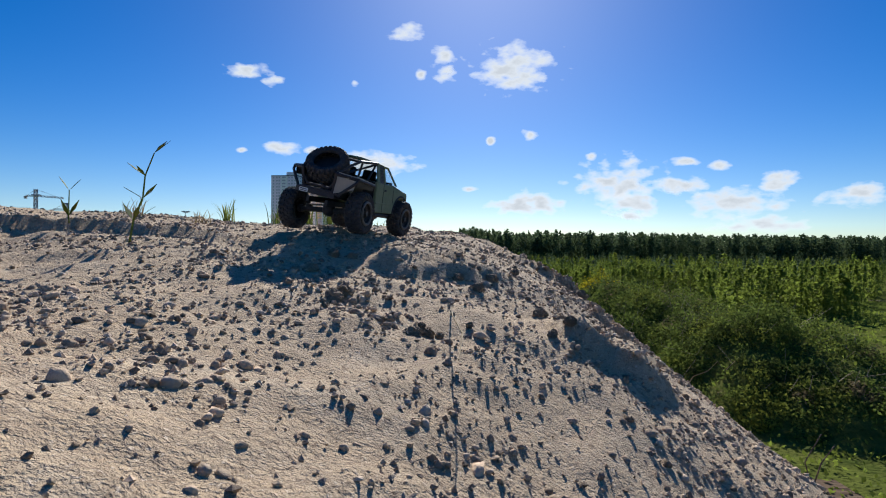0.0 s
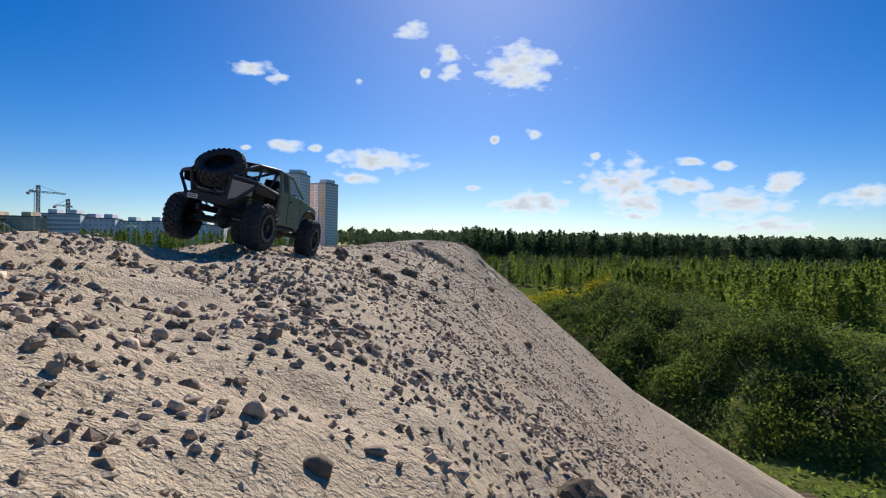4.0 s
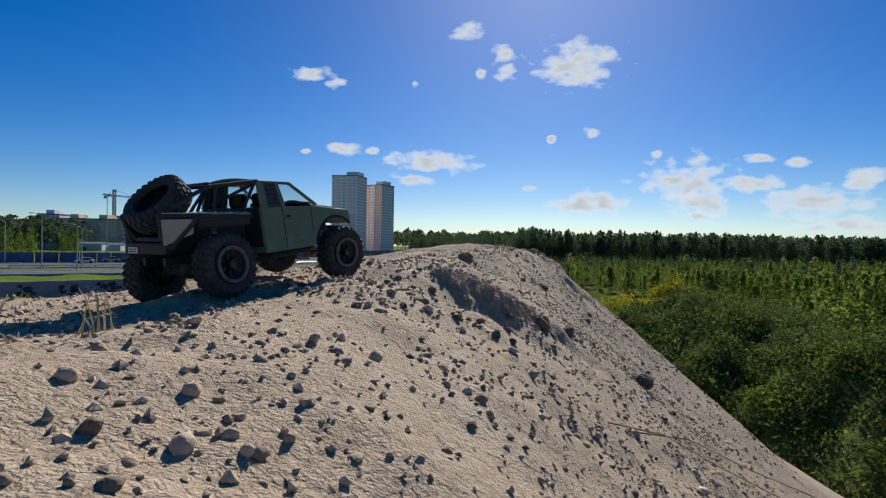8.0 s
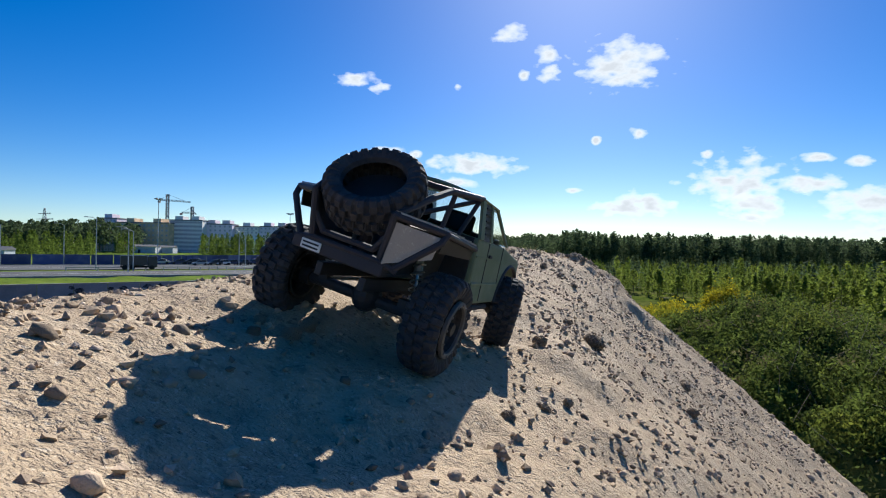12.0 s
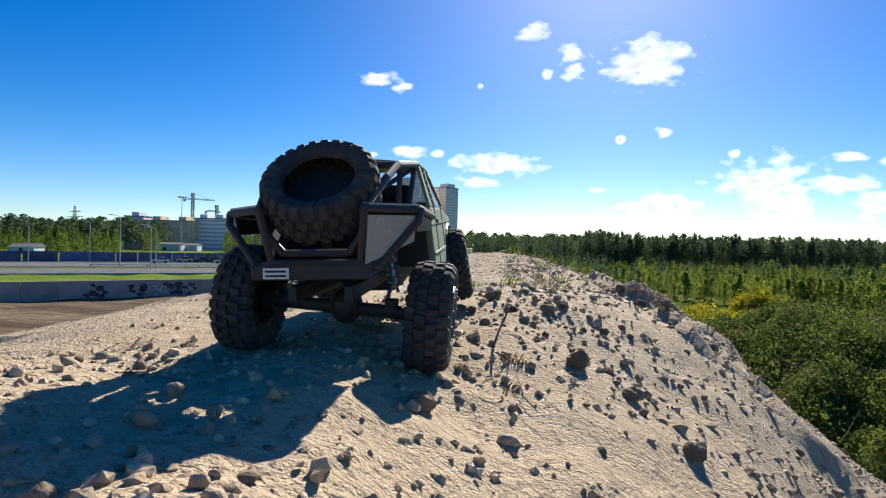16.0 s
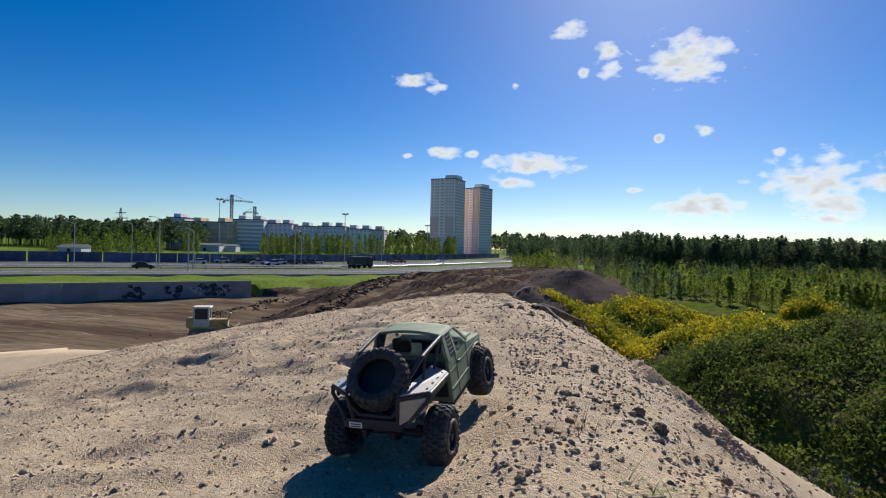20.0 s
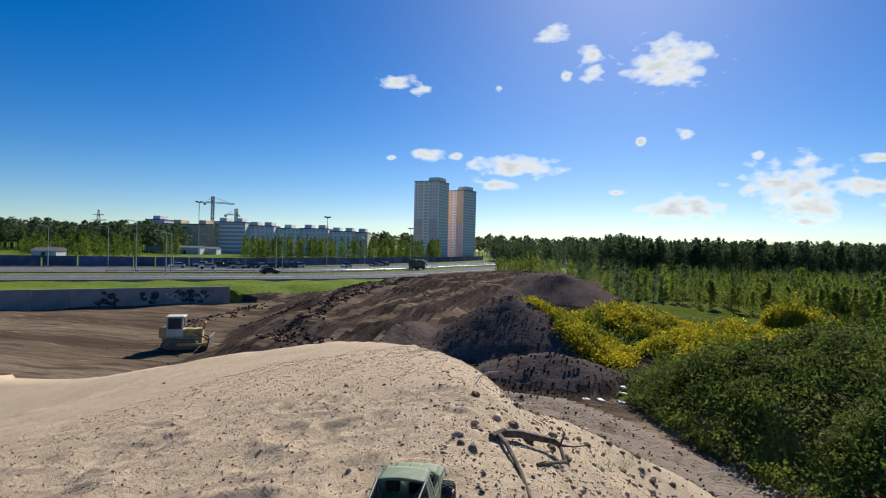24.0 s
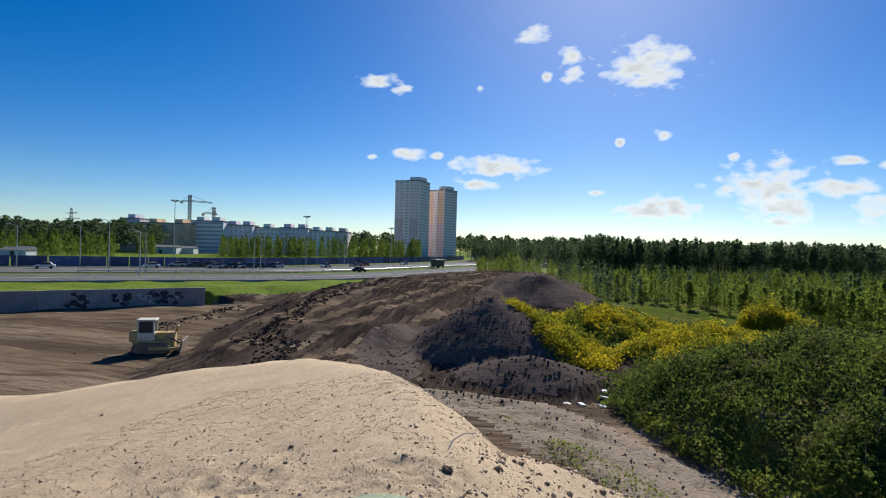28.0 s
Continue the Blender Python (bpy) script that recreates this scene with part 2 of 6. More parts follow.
def waves(x, y, scale, seed, steps=7):
    """Cheap smooth noise, about -1 to 1."""
    rng = np.random.default_rng(seed)
    out = 0
    for k in range(steps):
        a, p, f = rng.uniform(0, 6.283), rng.uniform(0, 6.283), rng.uniform(.6, 1.7) / scale
        out = out + np.sin((x * np.cos(a) + y * np.sin(a)) * f * 6.283 + p + 1.3 * np.sin((y * np.cos(a) - x * np.sin(a)) * f * 3.1 + p))
    return out / steps ** .5


def hill_smooth(x, y):
    d, s = edge_frame(x, y)
    k = np.arange(len(EDGE_X))
    zc, w, sl = np.interp(s, k, EDGE_Z), np.interp(s, k, EDGE_W), np.interp(s, k, LEFT_S)
    r, l = np.maximum(d, 0), np.maximum(-d, 0)
    # the left shelf falls away to the plain past ten metres
    fall = .5 * (np.sqrt(np.maximum(l - 10.5, 0) ** 2 + 4) - 2)
    flank = .66 + .13 * np.clip((y - 12.3) / 2, 0, 1)
    return zc - flank * (np.sqrt(r * r + w * w) - w) - .2 * np.maximum(r - .4, 0) - np.where(sl < 0, sl * np.minimum(l, 2), sl * (np.sqrt(l * l + .09) - .3)) - .05 * np.maximum(l - 2.2, 0) - fall


# swells and hollows: x, y, half widths, height
SWELLS = [(-.14, 8.45, .28, .55, -.03), (-.1, 9.4, .25, .35, -.01), (-0.2557, 2.3527, 0.4, 0.48, 0.032), (-0.0157, 3.3127, 0.28, 0.56, 0.0224), (-.15, 6.5, .28, .45, -.048), (.22, 6.94, .20, .09, -.026), (.46, 7.03, .18, .08, -.026), (.66, 7.2, .12, .08, -.018), (.4, 8.2, .15, .35, -.022), (.15, 1.85, .45, .42, -.04), (.15, .75, .8, .55, .25), (.15, 2.08, .3, .2, -.02)]
SWELLS += [(0.84, 7.40, .22, .35, 0.045), (0.75, 10.03, .22, .35, 0.037), (0.42, 5.57, .22, .35, 0.025), (1.23, 7.04, .22, .35, 0.027), (0.21, 6.94, .22, .35, 0.011), (0.05, 1.84, .22, .35, -0.011), (0.65, 10.39, .22, .35, -0.014), (0.75, 10.03, .22, .35, 0.015)]
# ruts and humps under the wheels
SWELLS += [(0.31, 8.40, .11, .2, -0.040), (0.38, 7.82, .11, .2, -0.036), (0.15, 10.22, .11, .2, -0.032), (0.30, 8.83, .11, .2, -0.034), (0.40, 9.44, .11, .2, -0.030), (-0.06, 3.87, .11, .2, 0.033), (0.08, 12.55, .11, .2, -0.023), (0.17, 11.30, .11, .2, -0.027), (-0.12, 6.79, .11, .2, 0.023), (0.21, 9.41, .11, .2, -0.022), (-0.11, 12.53, .11, .2, -0.017), (0.14, 12.08, .11, .2, 0.018), (0.26, 7.99, .11, .2, -0.017), (0.02, 5.83, .11, .2, -0.017)]
SWELLS += [(0.07, 3.22, .09, .13, -0.037), (-0.06, 12.92, .09, .13, -0.032), (-0.05, 4.08, .09, .13, 0.026), (0.27, 10.44, .09, .13, -0.019), (0.01, 2.92, .09, .13, -0.019), (0.03, 7.32, .09, .13, 0.018), (0.16, 9.97, .09, .13, -0.016), (0.21, 10.88, .09, .13, -0.018), (0.11, 10.61, .09, .13, -0.016), (0.36, 9.68, .09, .13, -0.015), (0.06, 12.66, .09, .13, -0.014), (-0.02, 6.62, .09, .13, 0.015), (0.31, 8.41, .09, .13, -0.013), (-0.04, 11.99, .09, .13, 0.014), (-0.14, 12.80, .09, .13, -0.010), (-0.04, 11.78, .09, .13, -0.012), (0.29, 9.18, .09, .13, -0.012), (-0.12, 4.66, .09, .13, 0.016), (0.34, 9.98, .09, .13, -0.012), (-0.12, 12.47, .09, .13, -0.010), (0.31, 7.65, .09, .13, -0.012), (0.09, 7.52, .09, .13, 0.012), (0.47, 9.21, .09, .13, -0.010), (0.23, 7.16, .09, .13, 0.011), (0.16, 11.50, .09, .13, -0.011), (0.20, 7.87, .09, .13, -0.010)]
SWELLS += [(-.28, 9.85, .22, .3, .03), (.40, 9.05, .06, .12, .012), (.33, 7.50, .08, .10, .026), (.30, 8.54, .07, .12, .012)]
# crumbled ledges with a steep face: x, y, half widths, turn, height
LEDGES = [(0.60, 3.02, 0.020, 0.014, 0, 0.011), (0.68, 3.79, 0.033, 0.022, 10, 0.017), (0.32, 2.39, 0.020, 0.014, 10, 0.011), (0.18, 2.30, 0.024, 0.016, 0, 0.013), (0.50, 2.94, 0.049, 0.033, -20, 0.024), (0.24, 2.28, 0.009, 0.006, 0, 0.004), (0.59, 2.62, 0.064, 0.042, -30, 0.024), (0.41, 1.98, 0.027, 0.018, -40, 0.014), (0.29, 7.13, 0.031, 0.020, 20, 0.009), (0.42, 7.16, 0.054, 0.036, -10, 0.014), (0.57, 7.31, 0.048, 0.031, -20, 0.013), (0.68, 10.42, 0.049, 0.032, -30, 0.025), (0.73, 10.11, 0.037, 0.025, -35, 0.025), (0.74, 9.96, 0.030, 0.020, -40, 0.022),
          (.36, 7.30, .30, .16, -25, .008), (.62, 7.45, .14, .10, -30, .009), (0.5123, 3.0407, 0.136, 0.104, 20, 0.022), (0.4643, 2.0007, 0.096, 0.096, 0, 0.048), (0.1603, 2.3047, 0.136, 0.08, 10, 0.028), (0.0643, 2.2087, 0.096, 0.056, 0, 0.024),
          (.66, 2.98, .06, .05, 30, .016), (.58, 2.87, .06, .04, 0, .010), (.80, 10.55, .13, .22, 20, .022), (.95, 10.0, .12, .12, 0, .03), (.72, 11.3, .10, .2, 0, .04), (.75, 12.6, .16, .2, 0, .05)]
# prints and scuffs in the loose sand
PRINTS = [(-1.27, 12.46), (-2.29, 12.8), (-.46, 11.32), (-.99, 12.85), (-.69, 12.85), (-.89, 13.3), (-3.5, 14.2), (-1.1, 14.3), (-1.45, 12.75), (-2.2, 13.5), (-1.65, 13.6), (-.3, 12.15), (-.55, 13.75), (-.2, 14.2), (-.35, 13.1), (-.75, 12.1)]
PRINTS += [(-.1 - .21 * ((k * 37) % 13), 11.6 + .17 * ((k * 29) % 19)) for k in range(34)]


def dents(x, y):
    z = 0
    for cx, cy, rx, ry, h in SWELLS:
        z = z + h * np.exp(-((x - cx) / rx) ** 2 - ((y - cy) / ry) ** 2)
    return z


SPUR = [(-.35, 15.1, .0), (.03, 16.4, -.50), (.75, 17.1, -1.0), (1.6, 19.0, -2.0), (2.8, 24.0, -4.0), (6.0, 34.0, -7.9)]


def spur(x, y, z):
    """A low ridge that runs out from the end of the hill to its foot."""
    for (ax, ay, az), (bx, by, bz) in zip(SPUR, SPUR[1:]):
        dx, dy = bx - ax, by - ay
        u = np.clip(((x - ax) * dx + (y - ay) * dy) / (dx * dx + dy * dy), 0, 1)
        q = np.hypot(x - ax - u * dx, y - ay - u * dy)
        s = az + u * (bz - az) - .6 * (np.sqrt(q * q + .16) - .4)
        z = .5 * (z + s + np.sqrt((z - s) ** 2 + .003))
    return z


def hill(x, y):
    x, y = np.asarray(x, float), np.asarray(y, float)
    z = spur(x, y, hill_smooth(x, y) + dents(x, y))
    wob = .2 * waves(x, y, .13, 8) + .13 * waves(x, y, .05, 9)
    for cx, cy, rx, ry, a, h in LEDGES:
        c, s = math.cos(radians(a)), math.sin(radians(a))
        r = np.hypot(((x - cx) * c + (y - cy) * s) / rx, (-(x - cx) * s + (y - cy) * c) / ry)
        # sheer on the near side, fading away from it behind
        back = np.clip(1 - ((y - cy) / ry) * .75, 0, 1)
        z = z + h * back * .5 * (1 - np.tanh((r - 1 + wob) * 5))
    for k, (cx, cy) in enumerate(PRINTS):
        c, s = math.cos(k * 1.7), math.sin(k * 1.7)
        r = np.hypot(((x - cx) * c + (y - cy) * s) / .15, (-(x - cx) * s + (y - cy) * c) / .085) + .4 * wob
        z = z - .015 * np.exp(-r ** 4) + .008 * np.exp(-((r - 1.45) / .3) ** 2)
    z = z + .007 * waves(x, y, .9, 3) + .0042 * waves(x, y, .33, 4) + .0026 * waves(x, y, .12, 5) + .0016 * waves(x, y, .055, 6)
    # crumbled crust on the crest's right side
    crust = np.clip(waves(x, y, .8, 17) * .7 + .2, 0, 1) * np.clip(1.6 - np.abs(x - .45) * 1.3, 0, 1)
    z = z + crust * (.006 * np.abs(waves(x, y, .085, 18)) - .004)
    return z




def bump_at(x, y, cx, cy, rx, ry, turn, top):
    """A rounded mound."""
    c, s = math.cos(radians(turn)), math.sin(radians(turn))
    u, v = ((x - cx) * c + (y - cy) * s) / rx, (-(x - cx) * s + (y - cy) * c) / ry
    r = np.hypot(u, v)
    return top * np.clip(1 - r, 0, 1) ** 1.0 * (1 - .25 * np.clip(1 - r, 0, 1)) / .75


def bank_line(x, y, pts, half, top, slope):
    """A long bank with a flat top along a line of points."""
    best = np.full(np.shape(x), 1e9)
    lift = np.zeros(np.shape(x))
    for (ax, ay, az), (bx, by, bz) in zip(pts, pts[1:]):
        dx, dy = bx - ax, by - ay
        u = np.clip(((x - ax) * dx + (y - ay) * dy) / (dx * dx + dy * dy), 0, 1)
        d = np.hypot(x - ax - u * dx, y - ay - u * dy)
        h = az + u * (bz - az) - slope * np.maximum(d - half, 0)
        lift = np.where(h > lift, h, lift)
    return lift


TERRACE = [(-190, -75), (-67, 67.5), (-50.5, 86.5), (-41, 104), (-35, 140), (-22, 190), (10, 262), (60, 420), (120, 900), (300, 2600)]


def beyond(x, y):
    """Signed distance past the terrace's edge, towards the road."""
    best = np.full(np.shape(x), 1e9)
    side = np.ones(np.shape(x))
    for (ax, ay), (bx, by) in zip(TERRACE, TERRACE[1:]):
        dx, dy = bx - ax, by - ay
        u = np.clip(((x - ax) * dx + (y - ay) * dy) / (dx * dx + dy * dy), 0, 1)
        qx, qy = x - ax - u * dx, y - ay - u * dy
        d = np.hypot(qx, qy)
        near = d < best
        best = np.where(near, d, best)
        side = np.where(near, np.sign(dx * qy - dy * qx), side)
    return best * side


TRAIL = [(-12, 44.5, 0), (-6, 45.2, 0), (-2.5, 43.9, 0), (0, 41, 0), (2.6, 38.2, 0), (5, 34.6, 0), (8.5, 28, 0)]


def aside(x, y, pts):
    """Distance from a line of points."""
    best = np.full(np.shape(x), 1e9)
    for (ax, ay, _), (bx, by, _) in zip(pts, pts[1:]):
        dx, dy = bx - ax, by - ay
        u = np.clip(((x - ax) * dx + (y - ay) * dy) / (dx * dx + dy * dy), 0, 1)
        best = np.minimum(best, np.hypot(x - ax - u * dx, y - ay - u * dy))
    return best


def mound_foot(y):
    """Where the bramble mound meets the dirt track."""
    return np.where(np.asarray(y) < 49, 2.9 + (45.6 - np.asarray(y, float)) * .38, -50)


def land(x, y):
    """Height of the wide ground above the plain's level."""
    x, y = np.asarray(x, float), np.asarray(y, float)
    z = .12 * waves(x, y, 14, 11) * (np.hypot(x, y) < 130)
    b = bank_line(x, y, [(-17, 50, .5), (-22, 66, 1.8), (-25, 92, 3.4), (-22, 125, 3.7), (-13, 160, 3.7)], 7, 3, .26)
    b2 = bank_line(x, y, [(2.5, 97, .6), (-4.5, 112, 4.7), (-9, 126, 4.5), (-17, 165, 2.4)], 2.5, 3, .42)
    b = np.maximum(b, b2)
    # rows of pushed-up clods left by the blade
    for row in ([(-33, 62, .45), (-32, 92, .5), (-33, 122, .5)], [(-24, 52, .4), (-29, 76, .5), (-28, 110, .5)], [(-40, 60, .3), (-44, 84, .35)], [(-19, 44, .4), (-22, 56, .6)]):
        b = np.maximum(b, bank_line(x, y, row, .35, 1, .5))
    # scarps cut by the blade, facing the ridge
    for row in ([(-27, 53, .7), (-19, 49, 1.1), (-12, 52, .8)], [(-33, 74, .8), (-24, 68, 1.2), (-15, 74, .9)], [(-30, 100, 1.0), (-20, 94, 1.4), (-12, 104, 1.2)]):
        b = b + np.clip(bank_line(x, y, row, 1.2, 1, .5), 0, 2) * .35
    b = b + (b > .05) * (.09 * waves(x * 2.2, y * .5, 6, 12) + .05 * waves(x, y, 2.1, 13))
    heap = bump_at(x, y, -6.0, 61.5, 8.5, 9.0, 20, 5.0)
    berm = bump_at(x, y, -2.0, 51.5, 8.0, 4.4, -8, 1.9)
    heaps = np.maximum(heap, berm)
    heaps = heaps + (heaps > .05) * .07 * waves(x, y, 1.7, 14)
    green = np.maximum.reduce([bump_at(x, y, 15, 46, 13, 17, -24, 4.4), bump_at(x, y, 18, 33, 9, 10, 0, 3.8), bump_at(x, y, 7, 46, 6, 8, -30, 2.2)])
    green = green + (green > .1) * (.28 * waves(x, y, 6, 15) + .18 * waves(x, y, 2.6, 16))
    green = green * np.clip((x - mound_foot(y)) / 2.5, 0, 1)
    yellow = np.maximum(bump_at(x, y, 4, 76, 9, 8, 30, 2.2), bump_at(x, y, 12.5, 66, 9, 6, 40, 1.9))
    past = beyond(x, y)
    steep = np.where(y < 88, .5, 9.0)
    terrace = 2.0 * np.clip((past + np.where(y < 88, -.7, 4)) / steep, 0, 1)
    cut = -.5 * np.exp(-((x + 9) ** 2 + (y - 54) ** 2) / 40)
    # ruts of the dirt track
    q = aside(x, y, TRAIL)
    rut = -.16 * np.exp(-((q - .8) / .3) ** 2) + .10 * np.exp(-((q - 1.7) / .5) ** 2)
    return PLAIN + z + np.maximum.reduce([b, heaps, green, yellow, terrace]) + cut + rut


def spaced(lo, hi, fine_lo, fine_hi, step, grow=1.18):
    """Grid lines: even inside the fine stretch, ever wider outside it."""
    mid = list(np.arange(fine_lo, fine_hi + step / 2, step))
    up, s = [mid[-1]], step
    while up[-1] < hi:
        s *= grow
        up.append(min(up[-1] + s, hi))
    down, s = [mid[0]], step
    while down[-1] > lo:
        s *= grow
        down.append(max(down[-1] - s, lo))
    return np.array(down[:0:-1] + mid + up[1:])


def sheet(name, xs, ys, height, materials, which=None, label="", category=""):
    gx, gy = np.meshgrid(xs, ys)
    gz = height(gx, gy)
    v = np.stack([gx.ravel(), gy.ravel(), gz.ravel()], 1)
    n, k = len(xs), len(ys)
    i = (np.arange(k - 1)[:, None] * n + np.arange(n - 1)[None, :]).ravel()
    f = np.stack([i, i + 1, i + n + 1, i + n], 1)
    me = mesh_of(name, v, f, materials[0], True)
    for m in materials[1:]:
        me.materials.append(m)
    if which is not None:
        c = v[f].mean(1)
        me.polygons.foreach_set("material_index", which(c[:, 0], c[:, 1], c[:, 2]).astype(np.int32))
    return tagged(new(name, me), label, category, kind="structure")


def ground_kind(x, y, z):
    """0 graded soil, 1 dark earth, 2 meadow, 3 grass, 4 dirt track, 5 lightened grey earth."""
    h = z - PLAIN
    wob = 3 * waves(x, y, 16, 21)
    # bare soil between the hill's foot and the mound
    foot = np.where(y < 48, 8.2 - .42 * (y - 33), -1 - .02 * (y - 40))
    kind = np.where(x + wob * .4 > foot, 2, 0)
    kind = np.where((h > .35) & (x < 2 + .02 * y) & (y > 40) & (y < 190), 1, kind)
    kind = np.where((np.hypot(x + 6, y - 57) < 13), 1, kind)
    kind = np.where((y > 44) & (y < 130) & (x < -8) & (x > -30 - .33 * (y - 52) + wob * .3), 1, kind)
    # pale wheel tracks along the bank
    for (ax, ay), (bx, by) in (((-35, 60), (-35, 122)), ((-27, 52), (-31, 112)), ((-24, 50), (-27, 84)), ((-40, 58), (-47, 96)), ((-24, 58), (-10, 150)), ((-21, 52), (-14, 110)), ((-18, 47), (-9, 100)), ((-29, 60), (-17, 150)), ((-15, 46), (-7, 92))):
        off = x - ax - (y - ay) * (bx - ax) / (by - ay)
        kind = np.where((np.abs(off) < .6) & (y > ay) & (y < by), 0, kind)
    # the heap, the berm before it and the tipped ridge
    kind = np.where((np.hypot((x + 5.5) / 11, (y - 58) / 12) < 1) & (h > .25), 5, kind)
    kind = np.where((h > .8) & (x > -13) & (x < 6) & (y > 92) & (y < 170), 5, kind)
    kind = np.where(aside(x, y, TRAIL) < 2.6 + .12 * wob, 4, kind)
    kind = np.where(beyond(x, y) > .6, 3, kind)
    return kind


tagged(sheet("ground", spaced(-2400, 2400, -80, 30, .5, 1.15), spaced(-1500, 2600, 28, 112, .5, 1.15), land, [PLAINS, EARTH, MEADOW, GRASS, TRAIL_SOIL, HEAP], ground_kind),
       "wide flat ground of graded soil, dark earth banks and meadow", "ground")


def hill_top(x, y):
    z = hill(x, y)
    # where the slope has come down it dips under the plain
    return np.where(z < PLAIN - .4, PLAIN - .4, z)


tagged(sheet("sand_hill", spaced(-26, 22, -1.6, 1.7, .017, 1.09), spaced(-24, 38, .3, 14.2, .02, 1.09), hill_top, [SAND]),
       "pale crumbly sand ridge with a steep eroded flank", "sand hill")


# ---- the radio-controlled truck ----
RUBBER = mat("tyre_rubber", (.045, .042, .044), .8, spots=[(60, (.085, .075, .068), .5, .75)], bump=[(240, .0012)], spec=.3)
OLIVE = mat("olive_body", (.175, .215, .13), .72, spots=[(30, (.23, .26, .18), .45, .7), (220, (.27, .27, .2), .62, .8)], bump=[(400, .0003)], spec=.25)
BLACK = mat("black_plastic", (.03, .028, .03), .55, spots=[(80, (.045, .04, .036), .55, .8)], spec=.35)
TUBE = mat("black_tube", (.045, .04, .045), .55, spots=[(90, (.06, .05, .045), .6, .8)], spec=.25)
ALLOY = mat("grey_alloy", (.28, .27, .255), .6, .2, spots=[(70, (.25, .235, .21), .5, .75)], spec=.5)
RIM = mat("dark_rim", (.03, .029, .03), .6, .1, spots=[(80, (.09, .08, .075), .5, .75)], spec=.3)
STEEL = mat("steel", (.5, .49, .47), .3, .9)
WHITE = mat("white_plastic", (.75, .74, .7), .5)
LAMP_RED = mat("red_lens", (.3, .02, .015), .2, spec=.5)
LAMP_CLEAR = mat("clear_lens", (.6, .6, .58), .15, spec=.6)
GLASS = bpy.data.materials.new("clear_glass")
GLASS.use_nodes = True
gp = GLASS.node_tree.nodes["Principled BSDF"]
gp.inputs["Base Color"].default_value = (.82, .84, .84, 1)
gp.inputs["Transmission Weight"].default_value, gp.inputs["Roughness"].default_value, gp.inputs["IOR"].default_value = 1, .06, 1.05

MESH = mat("dark_mesh", (.05, .05, .055), .6, spots=[(500, (.16, .16, .17), .5, .6)])
PANEL = mat("scuffed_aluminium", (.38, .355, .33), .55, .3, spots=[(35, (.34, .32, .31), .45, .7), (240, (.52, .50, .48), .6, .75)], bump=[(300, .0004)], spec=.5)
RING = mat("dusty_grey_ring", (.13, .12, .113), .55, .3, spots=[(90, (.17, .155, .145), .45, .7)], spec=.5)
TYRE_R, TRACK, BASE = .0545, .187, .3005
SMALL = Matrix.Scale(TYRE_R / .0575, 4)


def tyre_bm(bore=.030):
    """A knobbly off-road tyre round the x axis: one skin whose tread blocks stand up from it."""
    h, lugs, fine = .0205, 26, 8
    across = [(-.62, bore, 0), (-.9, max(.036, bore + .002), 0), (-1.0, .0445, 1), (-1.02, .0490, 1), (-.90, .0520, 2), (-.58, .0537, 2), (-.54, .0540, 0), (-.50, .0540, 3), (-.06, .0542, 3), (-.03, .0542, 0),
              (.03, .0542, 0), (.06, .0542, 4), (.50, .0540, 4), (.54, .0540, 0), (.58, .0537, 5), (.90, .0520, 5), (1.02, .0490, 6), (1.0, .0445, 6), (.9, max(.036, bore + .002), 0), (.62, bore, 0)]
    shift = {1: 0.0, 2: 0.0, 3: .42, 4: .92, 5: .5, 6: .5}
    bm = bmesh.new()
    rings = []
    for k in range(lugs * fine):
        a = k * 2 * math.pi / (lugs * fine)
        ring = []
        for u, r, kind in across:
            up = 0.0
            if kind:
                # blocks skewed a little round the tread
                phase = (k / fine + shift[kind] + .30 * abs(u) * (kind in (3, 4))) % 1
                if phase < .60:
                    up = .0036 if kind in (2, 3, 4, 5) else .0012
            ring.append(bm.verts.new((u * h * (1 + (.09 if up and kind in (1, 6) else 0)), (r + up) * math.cos(a), (r + up) * math.sin(a))))
        rings.append(ring)
    for k in range(len(rings)):
        p, q = rings[k], rings[(k + 1) % len(rings)]
        for i in range(len(across) - 1):
            bm.faces.new((p[i], p[i + 1], q[i + 1], q[i]))
    bmesh.ops.recalc_face_normals(bm, faces=bm.faces)
    bmesh.ops.transform(bm, matrix=SMALL, verts=bm.verts)
    return bm


def rim_bm():
    """A dished wheel with six spokes."""
    h = .017
    bm = lathe([(-h, .031), (-h, .0275), (-h * .3, .026), (h * .2, .026), (h * .95, .028), (h * 1.15, .0300), (h * 1.15, .0265), (h * .8, .025), (h * .1, .012), (h * .05, .0)], 36)
    for k in range(6):
        m = Matrix.Rotation(k * math.pi / 3, 4, "X")
        box(bm, h * .1, h * .6, -.0035, .0035, .009, .026, .0008, m=m)
    bmesh.ops.transform(bm, matrix=SMALL, verts=bm.verts)
    return bm


def ring_bm():
    """The clamping ring with its bolts."""
    h = .017
    bm = lathe([(h * 1.16, .0268), (h * 1.34, .0272), (h * 1.40, .0295), (h * 1.34, .0328), (h * 1.12, .0334), (h * 1.16, .0268)], 36)
    for k in range(12):
        a = k * math.pi / 6
        rod(bm, (h * 1.34, .030 * math.cos(a), .030 * math.sin(a)), (h * 1.34 + .002, .030 * math.cos(a), .030 * math.sin(a)), .0014, sides=6)
    bmesh.ops.transform(bm, matrix=SMALL, verts=bm.verts)
    return bm


